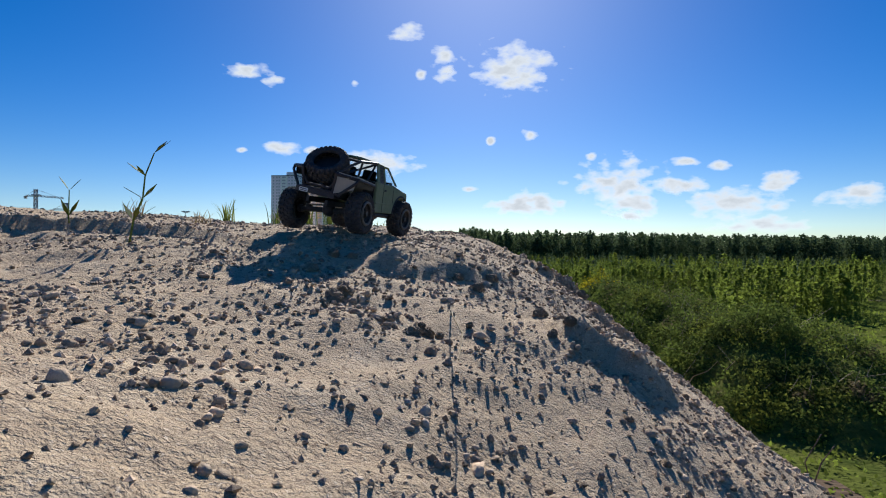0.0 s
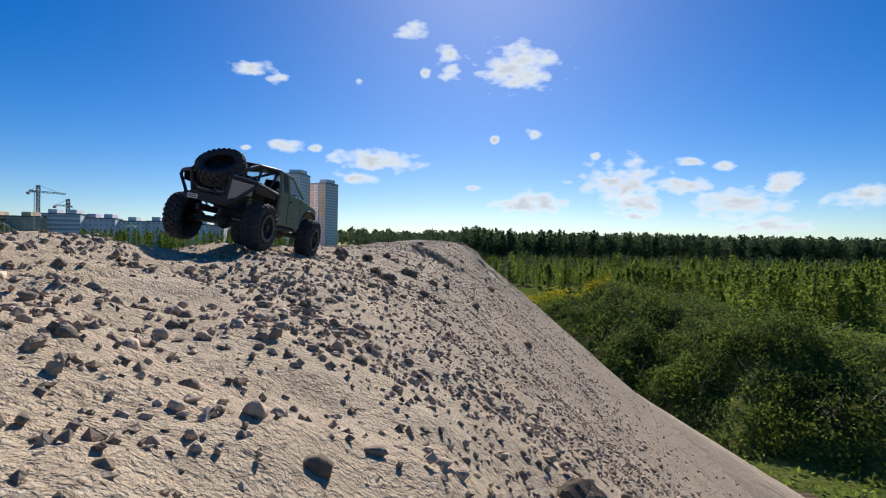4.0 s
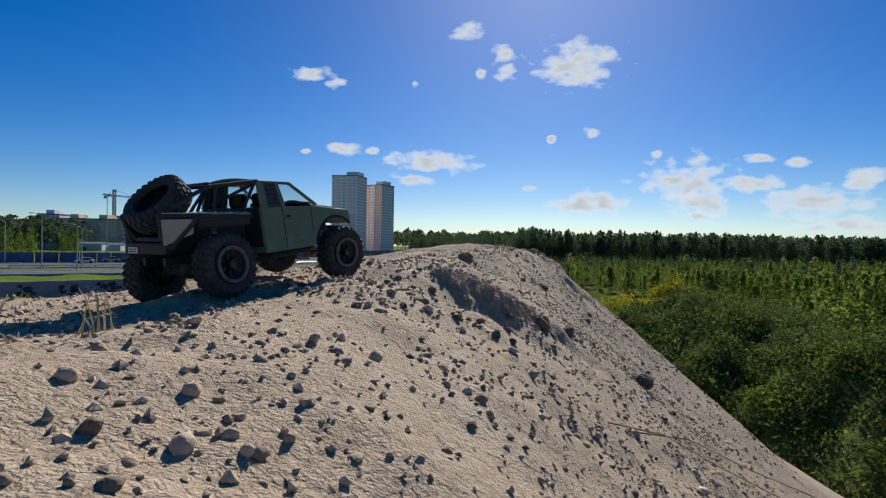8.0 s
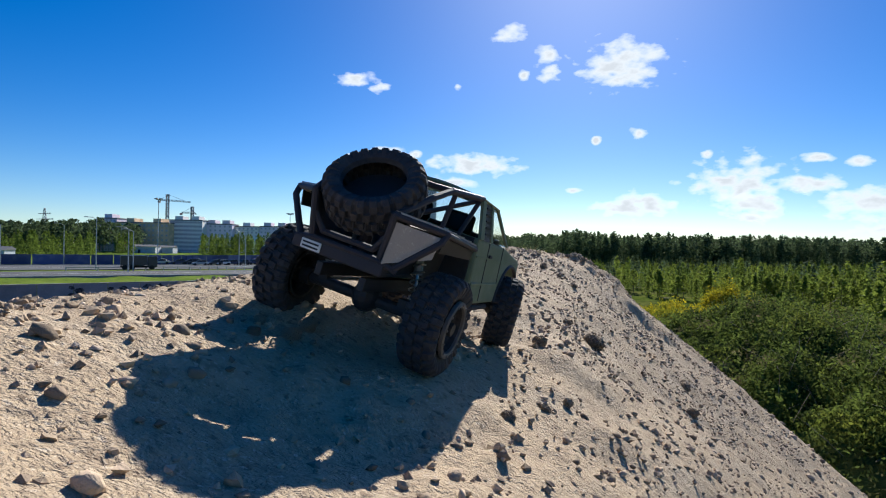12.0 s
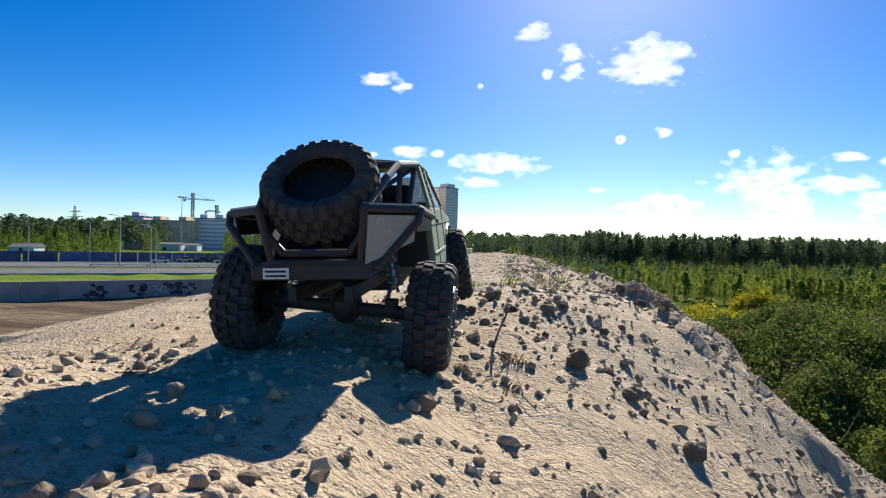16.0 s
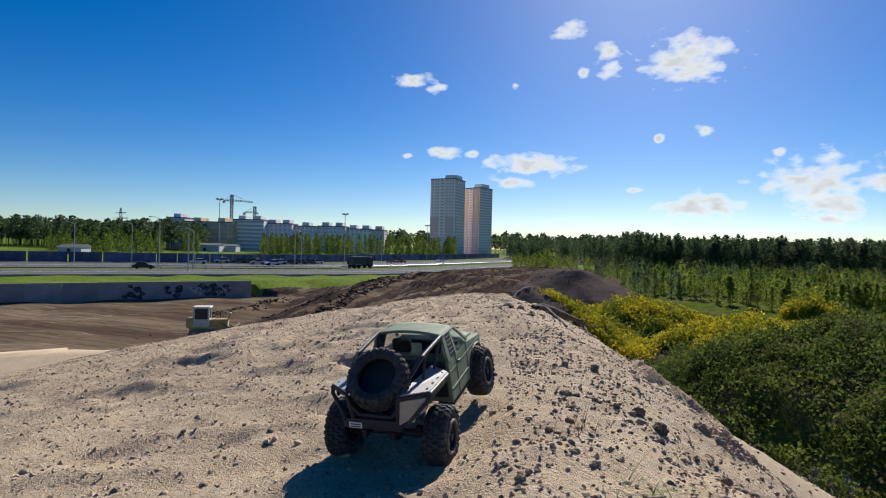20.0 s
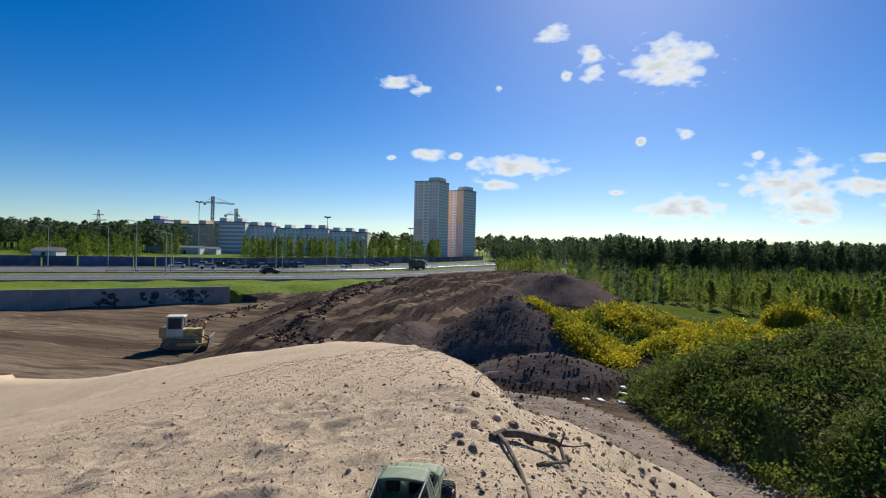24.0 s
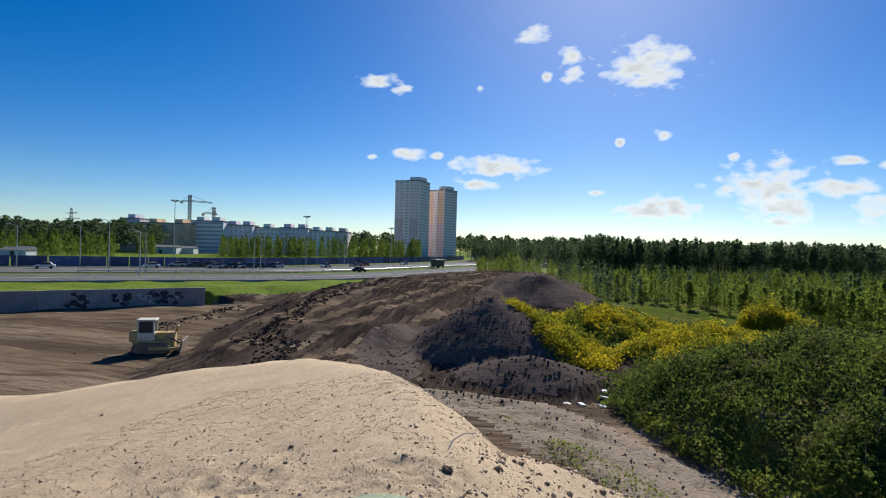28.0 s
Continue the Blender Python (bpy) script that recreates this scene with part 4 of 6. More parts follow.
# lumps of caked earth: x, y, size
CLODS = [(-0.10, 2.18, 0.016), (-0.06, 2.19, 0.013), (-0.15, 2.04, 0.011), (-0.12, 2.06, 0.014), (-0.03, 1.91, 0.016), (-0.04, 1.88, 0.019), (0.06, 2.12, 0.010), (0.22, 2.14, 0.015), (0.18, 2.19, 0.015),
         (0.26, 2.26, 0.017), (0.33, 2.38, 0.013), (0.05, 1.80, 0.006), (0.11, 1.84, 0.008), (0.19, 1.87, 0.007), (0.06, 1.84, 0.004), (0.10, 1.79, 0.014), (0.12, 1.81, 0.013), (0.14, 1.83, 0.008),
         (0.35, 2.10, 0.016), (0.38, 2.04, 0.013), (0.61, 2.84, 0.028), (0.48, 2.26, 0.015), (0.38, 1.96, 0.013), (0.34, 1.92, 0.011), (0.14, 5.11, 0.028), (0.17, 4.95, 0.016), (0.22, 5.21, 0.020),
         (0.23, 4.95, 0.014), (0.29, 4.89, 0.020), (0.33, 4.95, 0.019), (0.32, 4.91, 0.015), (0.32, 4.80, 0.013), (0.28, 4.68, 0.008), (0.36, 4.72, 0.012), (0.44, 4.82, 0.014), (0.45, 4.86, 0.012),
         (0.48, 4.87, 0.016), (0.38, 5.31, 0.022), (0.35, 5.31, 0.020), (0.46, 5.32, 0.020), (0.51, 5.56, 0.019), (0.65, 5.78, 0.022), (0.94, 6.06, 0.026), (-0.02, 5.09, 0.016), (0.25, 6.68, 0.007),
         (0.28, 6.63, 0.006), (0.36, 6.72, 0.008), (0.45, 6.85, 0.011), (0.27, 6.76, 0.007), (0.22, 6.56, 0.008), (0.30, 6.73, 0.009), (0.28, 7.01, 0.012), (0.25, 6.61, 0.006), (0.40, 6.73, 0.007),
         (0.46, 7.10, 0.015), (0.43, 6.73, 0.009), (0.54, 7.20, 0.030), (0.62, 7.33, 0.024), (0.26, 8.51, 0.038), (0.20, 7.01, 0.010), (0.85, 7.42, 0.031), (0.46, 6.76, 0.008), (0.29, 7.99, 0.012),
         (0.27, 7.91, 0.008), (0.29, 7.95, 0.011), (0.25, 7.96, 0.008), (0.66, 8.80, 0.028), (0.58, 8.17, 0.008), (0.92, 8.93, 0.017), (0.97, 9.23, 0.021), (0.54, 8.40, 0.013), (0.55, 8.12, 0.009),
         (0.51, 8.02, 0.010), (0.41, 9.80, 0.015), (0.52, 9.77, 0.010), (0.50, 9.74, 0.010), (0.47, 9.68, 0.007), (0.58, 9.74, 0.008), (0.55, 9.71, 0.005), (0.61, 9.80, 0.006), (0.62, 9.78, 0.006),
         (0.58, 9.69, 0.005), (0.42, 9.64, 0.008), (0.39, 9.71, 0.007), (0.50, 9.64, 0.005), (0.66, 10.41, 0.014), (0.69, 10.25, 0.014), (0.72, 10.10, 0.013), (0.75, 10.07, 0.011), (0.76, 10.03, 0.014),
         (0.46, 9.86, 0.005), (0.30, 9.55, 0.006), (0.45, 9.72, 0.007), (0.53, 11.72, 0.015), (0.57, 11.64, 0.019), (0.48, 11.68, 0.009), (0.75, 11.96, 0.020), (-0.32, 11.80, 0.006), (-0.68, 12.62, 0.010),
         (-0.16, 14.38, 0.026), (-1.11, 14.74, 0.016), (-4.55, 17.10, 0.018), (-1.23, 14.45, 0.011), (0.25, 5.60, 0.017), (0.28, 5.57, 0.011), (0.30, 5.54, 0.010), (0.39, 5.85, 0.018), (0.38, 5.86, 0.013),
         (0.51, 6.02, 0.016), (0.20, 5.63, 0.006), (0.33, 5.67, 0.007), (0.32, 5.86, 0.009), (0.18, 2.89, 0.009), (0.29, 2.82, 0.007), (0.21, 2.92, 0.008), (0.40, 3.27, 0.014), (0.39, 2.91, 0.007),
         (0.34, 2.87, 0.009), (0.44, 2.95, 0.008), (0.47, 3.23, 0.018), (0.66, 3.73, 0.031), (0.49, 2.94, 0.011), (0.51, 2.92, 0.013), (0.56, 2.96, 0.013), (0.60, 2.98, 0.015), (0.48, 2.92, 0.011),
         (0.65, 9.48, 0.012), (0.66, 9.28, 0.008), (0.60, 9.55, 0.012), (0.54, 9.56, 0.015)]
shapes = lumps(rng, 6, 3, .03)
clod_mesh = []
for v, f in shapes:
    k = len(clod_mesh)
    bulge = 1 + .13 * waves(v[:, 0] + v[:, 2], v[:, 1] - .6 * v[:, 2], 1.5, 70 + k) + .06 * waves(v[:, 0] - v[:, 2], v[:, 1] + v[:, 2], .5, 80 + k)
    v = v * bulge[:, None] * (1, .85, .74)
    clod_mesh.append(mesh_of("clod", v, f, CLOD))
extra = [(float(a), float(b), float(c)) for a, b, c in zip(*scatter(90, -.8, 1.6, .5, 13.0), rng.uniform(.006, .013, 90))]
extra += [(float(a), float(b), float(c)) for a, b, c in zip(rng.uniform(.0, 1.1, 40), rng.uniform(13.4, 17, 40), rng.uniform(.01, .035, 40))]
for k, (x, y, s) in enumerate(CLODS + extra):
    ob = new("clod", clod_mesh[k % 6])
    zz = float(hill(x, y))
    ob.matrix_basis = Matrix.Translation((x, y, zz + s * .28)) @ Matrix.Rotation(rng.uniform(0, 6.28), 4, "Z") @ Matrix.Rotation(rng.uniform(-.5, .5), 4, "X") @ Matrix.Scale(s, 4)
    tagged(ob, "caked brown lump of sandy earth on the ridge", "clod", "clods on the ridge")

BLADE = mat("grass_blade", (.17, .21, .04), .7, spots=[(30, (.24, .24, .07), .45, .7)], island=.3, trans=.35)
STRAW = mat("dry_stalk", (.33, .25, .13), .8, spots=[(40, (.22, .15, .08), .45, .7)], island=.25, trans=.2)
WOODY = mat("dead_wood", (.11, .075, .052), .9, spots=[(25, (.19, .145, .11), .45, .7)], bump=[(90, .003)])


def blades(count, height, spread, width, seed, droop=.5):
    """A tuft of bent tapering blades."""
    r = np.random.default_rng(seed)
    vs, fs = [], []
    for _ in range(count):
        a, h = r.uniform(0, 6.28), height * r.uniform(.45, 1)
        out, w = spread * r.uniform(.2, 1), width * r.uniform(.6, 1.2)
        ax, ay = math.cos(a), math.sin(a)
        o = np.array([r.normal(0, spread * .25), r.normal(0, spread * .25), -.005])
        b = len(vs)
        for i in range(5):
            u = i / 4
            c = o + np.array([ax * out * u ** 1.7, ay * out * u ** 1.7, h * (u - droop * .35 * u ** 3)])
            ww = w * (1 - u) ** .7 + .0002
            vs += [c + np.array([-ay, ax, 0]) * ww, c - np.array([-ay, ax, 0]) * ww]
        for i in range(4):
            q = b + 2 * i
            fs.append((q, q + 1, q + 3, q + 2))
    return np.array(vs), np.array(fs)


def tuft(x, y, count, height, spread, width, material, seed, label, category="grass tuft"):
    v, f = blades(count, height, spread, width, seed)
    ob = new("grass_tuft", mesh_of("grass_tuft", v, f, material))
    ob.location = (x, y, float(hill(x, y)))
    tagged(ob, label, category, "weeds on the ridge")


GREEN_LABEL, DRY_LABEL = "green wild grass tuft growing in the sand", "dry straw-coloured grass stalks in the sand"
TUFTS = [(-0.6957, 3.1127, 26, 0.128, 0.056, 0.003, 0), (-0.5357, 3.2327, 22, 0.136, 0.048, 0.003, 0), (-0.3517, 3.4327, 30, 0.16, 0.056, 0.003, 0), (-0.9357, 2.9127, 24, 0.104, 0.072, 0.002, 1), (-0.6157, 2.6727, 24, 0.072, 0.08, 0.0018, 1), (-0.3837, 2.8727, 30, 0.064, 0.08, 0.0015, 1),
         (-.50, 3.62, 22, .20, .06, .0045, 0), (-.72, 4.1, 26, .14, .07, .003, 0), (.02, 6.26, 9, .07, .04, .0015, 1), (-.13, 6.05, 5, .06, .06, .002, 1), (-.03, 6.17, 8, .07, .07, .003, 1), (-.22, 3.52, 12, .15, .05, .0065, 0), (-.30, 3.56, 12, .13, .06, .006, 0), (-.16, 3.62, 10, .07, .05, .003, 0), (-.33, 3.75, 14, .17, .07, .006, 0),
         (-.25, 7.2, 30, .07, .12, .002, 1), (-.5, 7.45, 20, .10, .08, .003, 0), (-.35, 8.1, 26, .10, .06, .004, 0), (-.62, 8.4, 16, .08, .05, .003, 0), (.47, 9.44, 16, .055, .04, .0012, 1), (.04, 9.44, 18, .03, .04, .0015, 1), (-.05, 9.76, 20, .04, .04, .0015, 1),
         (.05, 9.81, 20, .04, .04, .0015, 1), 
         (.41, 11.0, 26, .05, .09, .0016, 1), (.52, 11.2, 22, .05, .07, .0016, 0), (.42, 11.47, 16, .09, .07, .0012, 1), (.30, 12.0, 12, .06, .04, .0012, 1), (.62, 11.6, 18, .05, .06, .0016, 1)]
TUFTS += [(.55 + .06 * k, 15.2 + .27 * k, 30, .07, .10, .0022, k % 2) for k in range(9)]
for k, (x, y, n, h, s, w, dry) in enumerate(TUFTS):
    if y > 9:
        h, s = h * .65, s * 1.7
    tuft(x, y, n, h, s, w, STRAW if dry else BLADE, 100 + k, DRY_LABEL if dry else GREEN_LABEL)
CLUMPS = [(0.32, 10.11, 34, 0.024, 0.029, .0013, 0), (0.33, 10.44, 34, 0.029, 0.035, .0013, 1), (0.39, 10.53, 34, 0.035, 0.043, .0013, 0), (0.48, 10.33, 34, 0.044, 0.053, .0013, 1), (0.43, 10.31, 34, 0.032, 0.039, .0013, 0), (0.33, 10.28, 34, 0.034, 0.042, .0013, 1), (0.43, 11.05, 34, 0.049, 0.060, .0013, 0), (0.35, 10.73, 34, 0.038, 0.047, .0013, 1), (-0.63, 10.26, 34, 0.033, 0.040, .0013, 0), (-0.03, 9.90, 34, 0.023, 0.028, .0013, 1), (0.38, 10.34, 34, 0.038, 0.047, .0013, 0), (0.46, 10.47, 34, 0.047, 0.058, .0013, 1), (0.51, 10.55, 34, 0.039, 0.047, .0013, 0), (0.47, 9.52, 34, 0.017, 0.021, .0013, 1), (0.52, 10.30, 34, 0.028, 0.034, .0013, 0), (0.42, 10.16, 34, 0.020, 0.025, .0013, 1), (0.32, 10.19, 34, 0.025, 0.031, .0013, 0)]
for k, (x, y, n, h, s, w, dry) in enumerate(CLUMPS):
    tuft(x, y, n, h, s, w, STRAW if dry else BLADE, 300 + k, DRY_LABEL if dry else GREEN_LABEL)


def stalk(name, base, path, r, material, label, leaves=0, seed=1):
    """A thin stem with narrow leaves."""
    root = thing(name, Matrix.Translation((base[0], base[1], float(hill(base[0], base[1])) - .01)), label, "weed", "weeds on the ridge")
    bm = bmesh.new()
    for i, (a, b) in enumerate(zip(path, path[1:])):
        rod(bm, a, b, r * (1 - i / len(path) * .6), r * (1 - (i + 1) / len(path) * .6), 6)
    part("stem", bm, material, root)
    rr = np.random.default_rng(seed)
    for i in range(leaves):
        p = Vector(path[1 + i % (len(path) - 1)])
        a = rr.uniform(0, 6.28)
        d = Vector((math.cos(a), math.sin(a), rr.uniform(.5, 1.6))).normalized() * rr.uniform(.03, .06)
        q = Vector((-d.y, d.x, 0)).normalized() * .006
        part("leaf", slat(p, p + d * .5 + q, p + d, p + d * .5 - q, .0008), BLADE, root)


stalk("thistle", (-0.544, 2.153), [(0, 0, 0), (.01, 0, .06), (.025, .01, .11), (.03, .01, .16), (.05, .01, .21)], .0028, BLADE, "tall green thistle with narrow leaves", 9, 3)
stalk("thistle", (-0.856, 2.433), [(0, 0, 0), (-.005, 0, .05), (-.01, .01, .12)], .0022, BLADE, "small green thistle in the sand", 5, 4)
stalk("dry_stem", (0.904, 2.673), [(0, 0, 0), (.03, .02, .03), (.08, .03, .045), (.11, .03, .075)], .0016, STRAW, "thin bent dry stem on the slope")
stalk("dry_stem", (0.984, 2.193), [(0, 0, 0), (.02, 0, .06), (.05, 0, .10)], .002, WOODY, "dead twig sticking out of the slope")
stalk("dry_stem", (1.064, 2.313), [(0, 0, 0), (-.02, 0, .07), (.02, 0, .14)], .002, WOODY, "dead twig sticking out of the slope")
stalk("dry_stem", (-.23, 14.72), [(0, 0, 0), (.03, 0, .06), (.09, 0, .10), (.15, 0, .105)], .004, WHITE, "pale bent twig on the crest")
stalk("dry_stem", (.44, 9.55), [(0, 0, 0), (.01, 0, .03), (.02, .01, .055)], .0016, WOODY, "dry branching weed in the sand", 0)
stalk("dry_stem", (.62, 6.75), [(0, 0, 0), (.08, -.1, .012), (.12, -.22, .01), (.16, -.34, .014)], .0016, STRAW, "dry grass stem lying on the slope")
stalk("dry_stem", (.66, 6.80), [(0, 0, 0), (.10, -.08, .014), (.15, -.2, .012), (.22, -.33, .012)], .0014, STRAW, "dry grass stem lying on the slope")
stalk("dry_stem", (0.16, 1.953), [(0, 0, .012), (.0, -.15, .016), (.01, -.32, .014), (.0, -.5, .016)], .0014, STRAW, "long dry grass stem lying on the sand")

# small leafy bush at the edge of the sand
def leafy_bush(x, y, height, spread, seed):
    r = np.random.default_rng(seed)
    root = thing("wild_bush", Matrix.Translation((x, y, float(hill(x, y)))), "small leafy green bush on the sand", "bush")
    n = 420
    o = r.normal(0, 1, (n, 3))
    o /= np.linalg.norm(o, axis=1, keepdims=True)
    c = o * (r.uniform(.35, 1, (n, 1)) ** .6) * (spread, spread * .8, height * .5) + (0, 0, height * .48)
    u = o + r.normal(0, .7, (n, 3))
    u /= np.linalg.norm(u, axis=1, keepdims=True)
    w = np.cross(u, r.normal(0, 1, (n, 3)))
    w /= np.linalg.norm(w, axis=1, keepdims=True)
    s = (.11 * height * r.uniform(.6, 1.2, n))[:, None]
    v = np.stack([c - u * s, c + w * s * .36, c + u * s, c - w * s * .36], 1).reshape(-1, 3)
    ob = new("foliage", mesh_of("foliage", v, np.arange(4 * n).reshape(-1, 4), BLADE))
    ob.parent = root
    for k in range(7):
        a = k * .9
        bm = bmesh.new()
        rod(bm, (0, 0, -.01), (spread * .5 * math.cos(a), spread * .4 * math.sin(a), height * .6), .003, .0015, 6)
        part("stem", bm, WOODY, root)


leafy_bush(-2.73, 9.17, .40, .26, 61)
leafy_bush(-3.12, 9.25, .34, .28, 62)

# driftwood branch near the end of the ridge
wood = thing("dead_branch", pose(0, 0, 0), "dark dead forked branch lying on the sandy slope", "branch")


def limb(points, r0, r1):
    bm = bmesh.new()
    n = len(points) - 1
    for i, (a, b) in enumerate(zip(points, points[1:])):
        rod(bm, a, b, r0 + (r1 - r0) * i / n, r0 + (r1 - r0) * (i + 1) / n, 8)
    return bm


def on_sand(x, y, up):
    return (x, y, float(hill(x, y)) + up)


tip = on_sand(.33, 14.02, .085)
part("trunk", limb([on_sand(.06, 13.62, 0), on_sand(.10, 13.68, .03), on_sand(.16, 13.78, .04), on_sand(.23, 13.88, .05), on_sand(.30, 13.97, .07), tip], .022, .013), WOODY, wood)
part("limb", limb([tip, on_sand(.36, 13.9, .045), on_sand(.33, 13.75, .02), on_sand(.26, 13.55, .008)], .010, .006), WOODY, wood)
part("limb", limb([on_sand(.09, 13.64, .02), on_sand(.14, 13.5, .03), on_sand(.22, 13.3, .012), on_sand(.28, 13.1, .006)], .012, .006), WOODY, wood)
part("limb", limb([tip, (.40, 14.05, tip[2] - .01), (.46, 14.08, tip[2] - .005)], .006, .002), WOODY, wood)
part("limb", limb([tip, (.35, 14.08, tip[2] + .04), (.33, 14.14, tip[2] + .052)], .006, .002), WOODY, wood)
part("limb", limb([on_sand(.26, 13.55, .008), on_sand(.30, 13.5, .045)], .004, .002), WOODY, wood)


# ---- plants beyond the hill ----
LEAF_YOUNG = mat("young_leaves", (.165, .205, .034), .8, island=.25, trans=.6, spec=.15)
LEAF_MID = mat("mid_leaves", (.12, .165, .03), .85, island=.25, trans=.5, spec=.1)
LEAF_DARK = mat("forest_leaves", (.09, .125, .058), .9, island=.4, trans=.45, spec=.1)
# noise paints sunlit green and shaded gaps into the leaves; brown is twigs
LEAF_SHRUB = mat("shrub_leaves", (.115, .15, .032), .85, spots=[(.3, (.17, .19, .032), .5, .64), (.8, (.05, .068, .02), .50, .62), (.45, (.15, .12, .065), .60, .68)], island=.35, trans=.45, spec=.03)
LEAF_YELLOW = mat("yellow_bloom", (.40, .33, .018), .85, spots=[(.35, (.17, .19, .022), .47, .6)], island=.3, trans=.5, spec=.1)
BARK = mat("bark", (.12, .095, .075), .9, spots=[(6, (.24, .22, .19), .5, .7)])


def crown(rng, leaves, size, shape):
    """Leaf clumps filling a tree crown of unit height. shape: 'cone' or 'egg'."""
    t = rng.uniform(0, 1, leaves) ** .8
    if shape == "cone":
        z, r = .03 + .97 * t, .19 * (1 - t) ** .75 + .015
    else:
        z, r = .32 + .68 * t, .24 * np.sin(np.pi * np.clip(t * .9 + .08, 0, 1)) ** .7
    a = rng.uniform(0, 6.28, leaves)
    q = r * rng.uniform(.25, 1.1, leaves) * (1 + .3 * np.sin(a * 3 + z * 17))
    c = np.stack([q * np.cos(a), q * np.sin(a), z + rng.normal(0, .015, leaves)], 1)
    return leaf_quads(rng, c, size)


def leaf_quads(rng, c, size):
    n = len(c)
    u = rng.normal(0, 1, (n, 3))
    u /= np.linalg.norm(u, axis=1, keepdims=True)
    w = np.cross(u, rng.normal(0, 1, (n, 3)))
    w /= np.linalg.norm(w, axis=1, keepdims=True)
    s = (size * rng.uniform(.5, 1.25, n))[:, None]
    v = np.stack([c - u * s, c + w * s * .55, c + u * s, c - w * s * .55], 1).reshape(-1, 3)
    return v, np.arange(4 * n).reshape(-1, 4)


def grove(name, spots, heights, rng, leaves, size, shape, material, label, category):
    """Many trees as one far mass."""
    kinds = [crown(rng, leaves, size, shape) for _ in range(7)]
    trunk = np.array([(.008 * math.cos(k * 1.57), .008 * math.sin(k * 1.57), z) for z in (-.02, .6) for k in range(4)])
    tf = np.array([(k, (k + 1) % 4, 4 + (k + 1) % 4, 4 + k) for k in range(4)])
    kinds = [(np.concatenate([v, trunk]), np.concatenate([f, tf + len(v)])) for v, f in kinds]
    rows = [(x, y, float(z), h * rng.uniform(.8, 1.35), h * rng.uniform(.8, 1.35), h, rng.uniform(0, 6.28), rng.uniform(-.03, .03)) for (x, y), z, h in zip(spots, land(spots[:, 0], spots[:, 1]), heights)]
    v, f = joined(kinds, rows, rng)
    return tagged(new(name, mesh_of(name, v, f, material)), label, category, kind="stuff")


AHEAD, RIGHT = np.array([-.214, .977]), np.array([.977, .214])
EYE = np.array([.34, 11.9])


def fan(depth, u):
    """Ground places by depth and sideways share of it, as seen from the ridge's end."""
    depth, u = np.asarray(depth, float), np.asarray(u, float)
    return EYE + depth[..., None] * (AHEAD + u[..., None] * RIGHT)


rng = np.random.default_rng(12)
# the tall dark wood on the right and beyond
n = 1500
d = 252 + rng.uniform(0, 1, n) ** 1.4 * 95
u = rng.uniform(.05, 1.35, n)
d = d + np.maximum(.2 - u, 0) * 500
where, tops = fan(d, u), rng.uniform(12, 16.5, n) * (1 - .22 * (u < .25))
grove("far_forest", where[:850], tops[:850], rng, 200, .038, "egg", LEAF_DARK, "tall dark green mixed forest along the horizon", "forest")
grove("far_forest", where[850:], tops[850:] * 1.03, rng, 200, .036, "cone", LEAF_DARK, "tall dark green spruces in the forest along the horizon", "forest")
n = 520
grove("far_forest", fan(rng.uniform(330, 460, n), rng.uniform(-.95, -.50, n)), rng.uniform(14, 20, n), rng, 140, .05, "egg", LEAF_DARK, "dark green wood behind the road", "forest")
n = 420
grove("far_forest", fan(rng.uniform(520, 700, n), rng.uniform(-.6, .3, n)), rng.uniform(16, 22, n), rng, 60, .09, "egg", LEAF_DARK, "distant dark green wood behind the buildings", "forest")
n = 260
grove("roadside_trees", fan(rng.uniform(285, 330, n), np.r_[rng.uniform(-.39, -.04, n - 16), rng.uniform(-.54, -.51, 16)]), rng.uniform(7, 12.5, n), rng, 150, .042, "cone", LEAF_MID, "row of light green birches along the road", "trees")
n = 120
grove("roadside_trees", fan(rng.uniform(230, 300, n), rng.uniform(-.80, -.58, n)), rng.uniform(5, 11, n), rng, 130, .05, "cone", LEAF_MID, "light green birches beside the road", "trees")
# young trees on the plain
n = 4300
d, u = 66 + rng.uniform(0, 1, n) ** 1.25 * 180, rng.uniform(.08, 1.3, n)
keep = d > 76 + np.maximum(.62 - u, 0) * 122
d, u = d[keep], u[keep]
spots = fan(d, u)
keep = waves(spots[:, 0], spots[:, 1], 22, 71) > -.75
spots, d = spots[keep], d[keep]
tall = (rng.uniform(0, 1, len(d)) ** 1.7 * 3.6 + 1.9) * (1 - .22 * (d > 130)) * (1 + .22 * waves(spots[:, 0], spots[:, 1], 30, 72))
pick = rng.integers(0, 5, len(d))
for k, (shape, leaf, words) in enumerate((("cone", LEAF_YOUNG, "young bright green birches on the plain"), ("cone", LEAF_MID, "young mid-green trees on the plain"), ("cone", LEAF_MID, "young green pines on the plain"))):
    part_of = (pick == k) | ((pick > 2) & (k == 0))
    grove("young_forest", spots[part_of], tall[part_of], rng, 150, .046, shape, leaf, words, "forest")
n = 170
grove("young_forest", fan(85 + rng.uniform(0, 1, n) * 160, rng.uniform(.2, 1.3, n)), rng.uniform(4, 7, n), rng, 150, .05, "cone", LEAF_DARK, "dark young spruces standing among the birches", "forest")
n = 60
grove("young_forest", fan(rng.uniform(150, 235, n), rng.uniform(.06, .16, n)), rng.uniform(2.5, 5, n), rng, 90, .08, "cone", LEAF_YOUNG, "young light green trees by the earth bank", "forest")

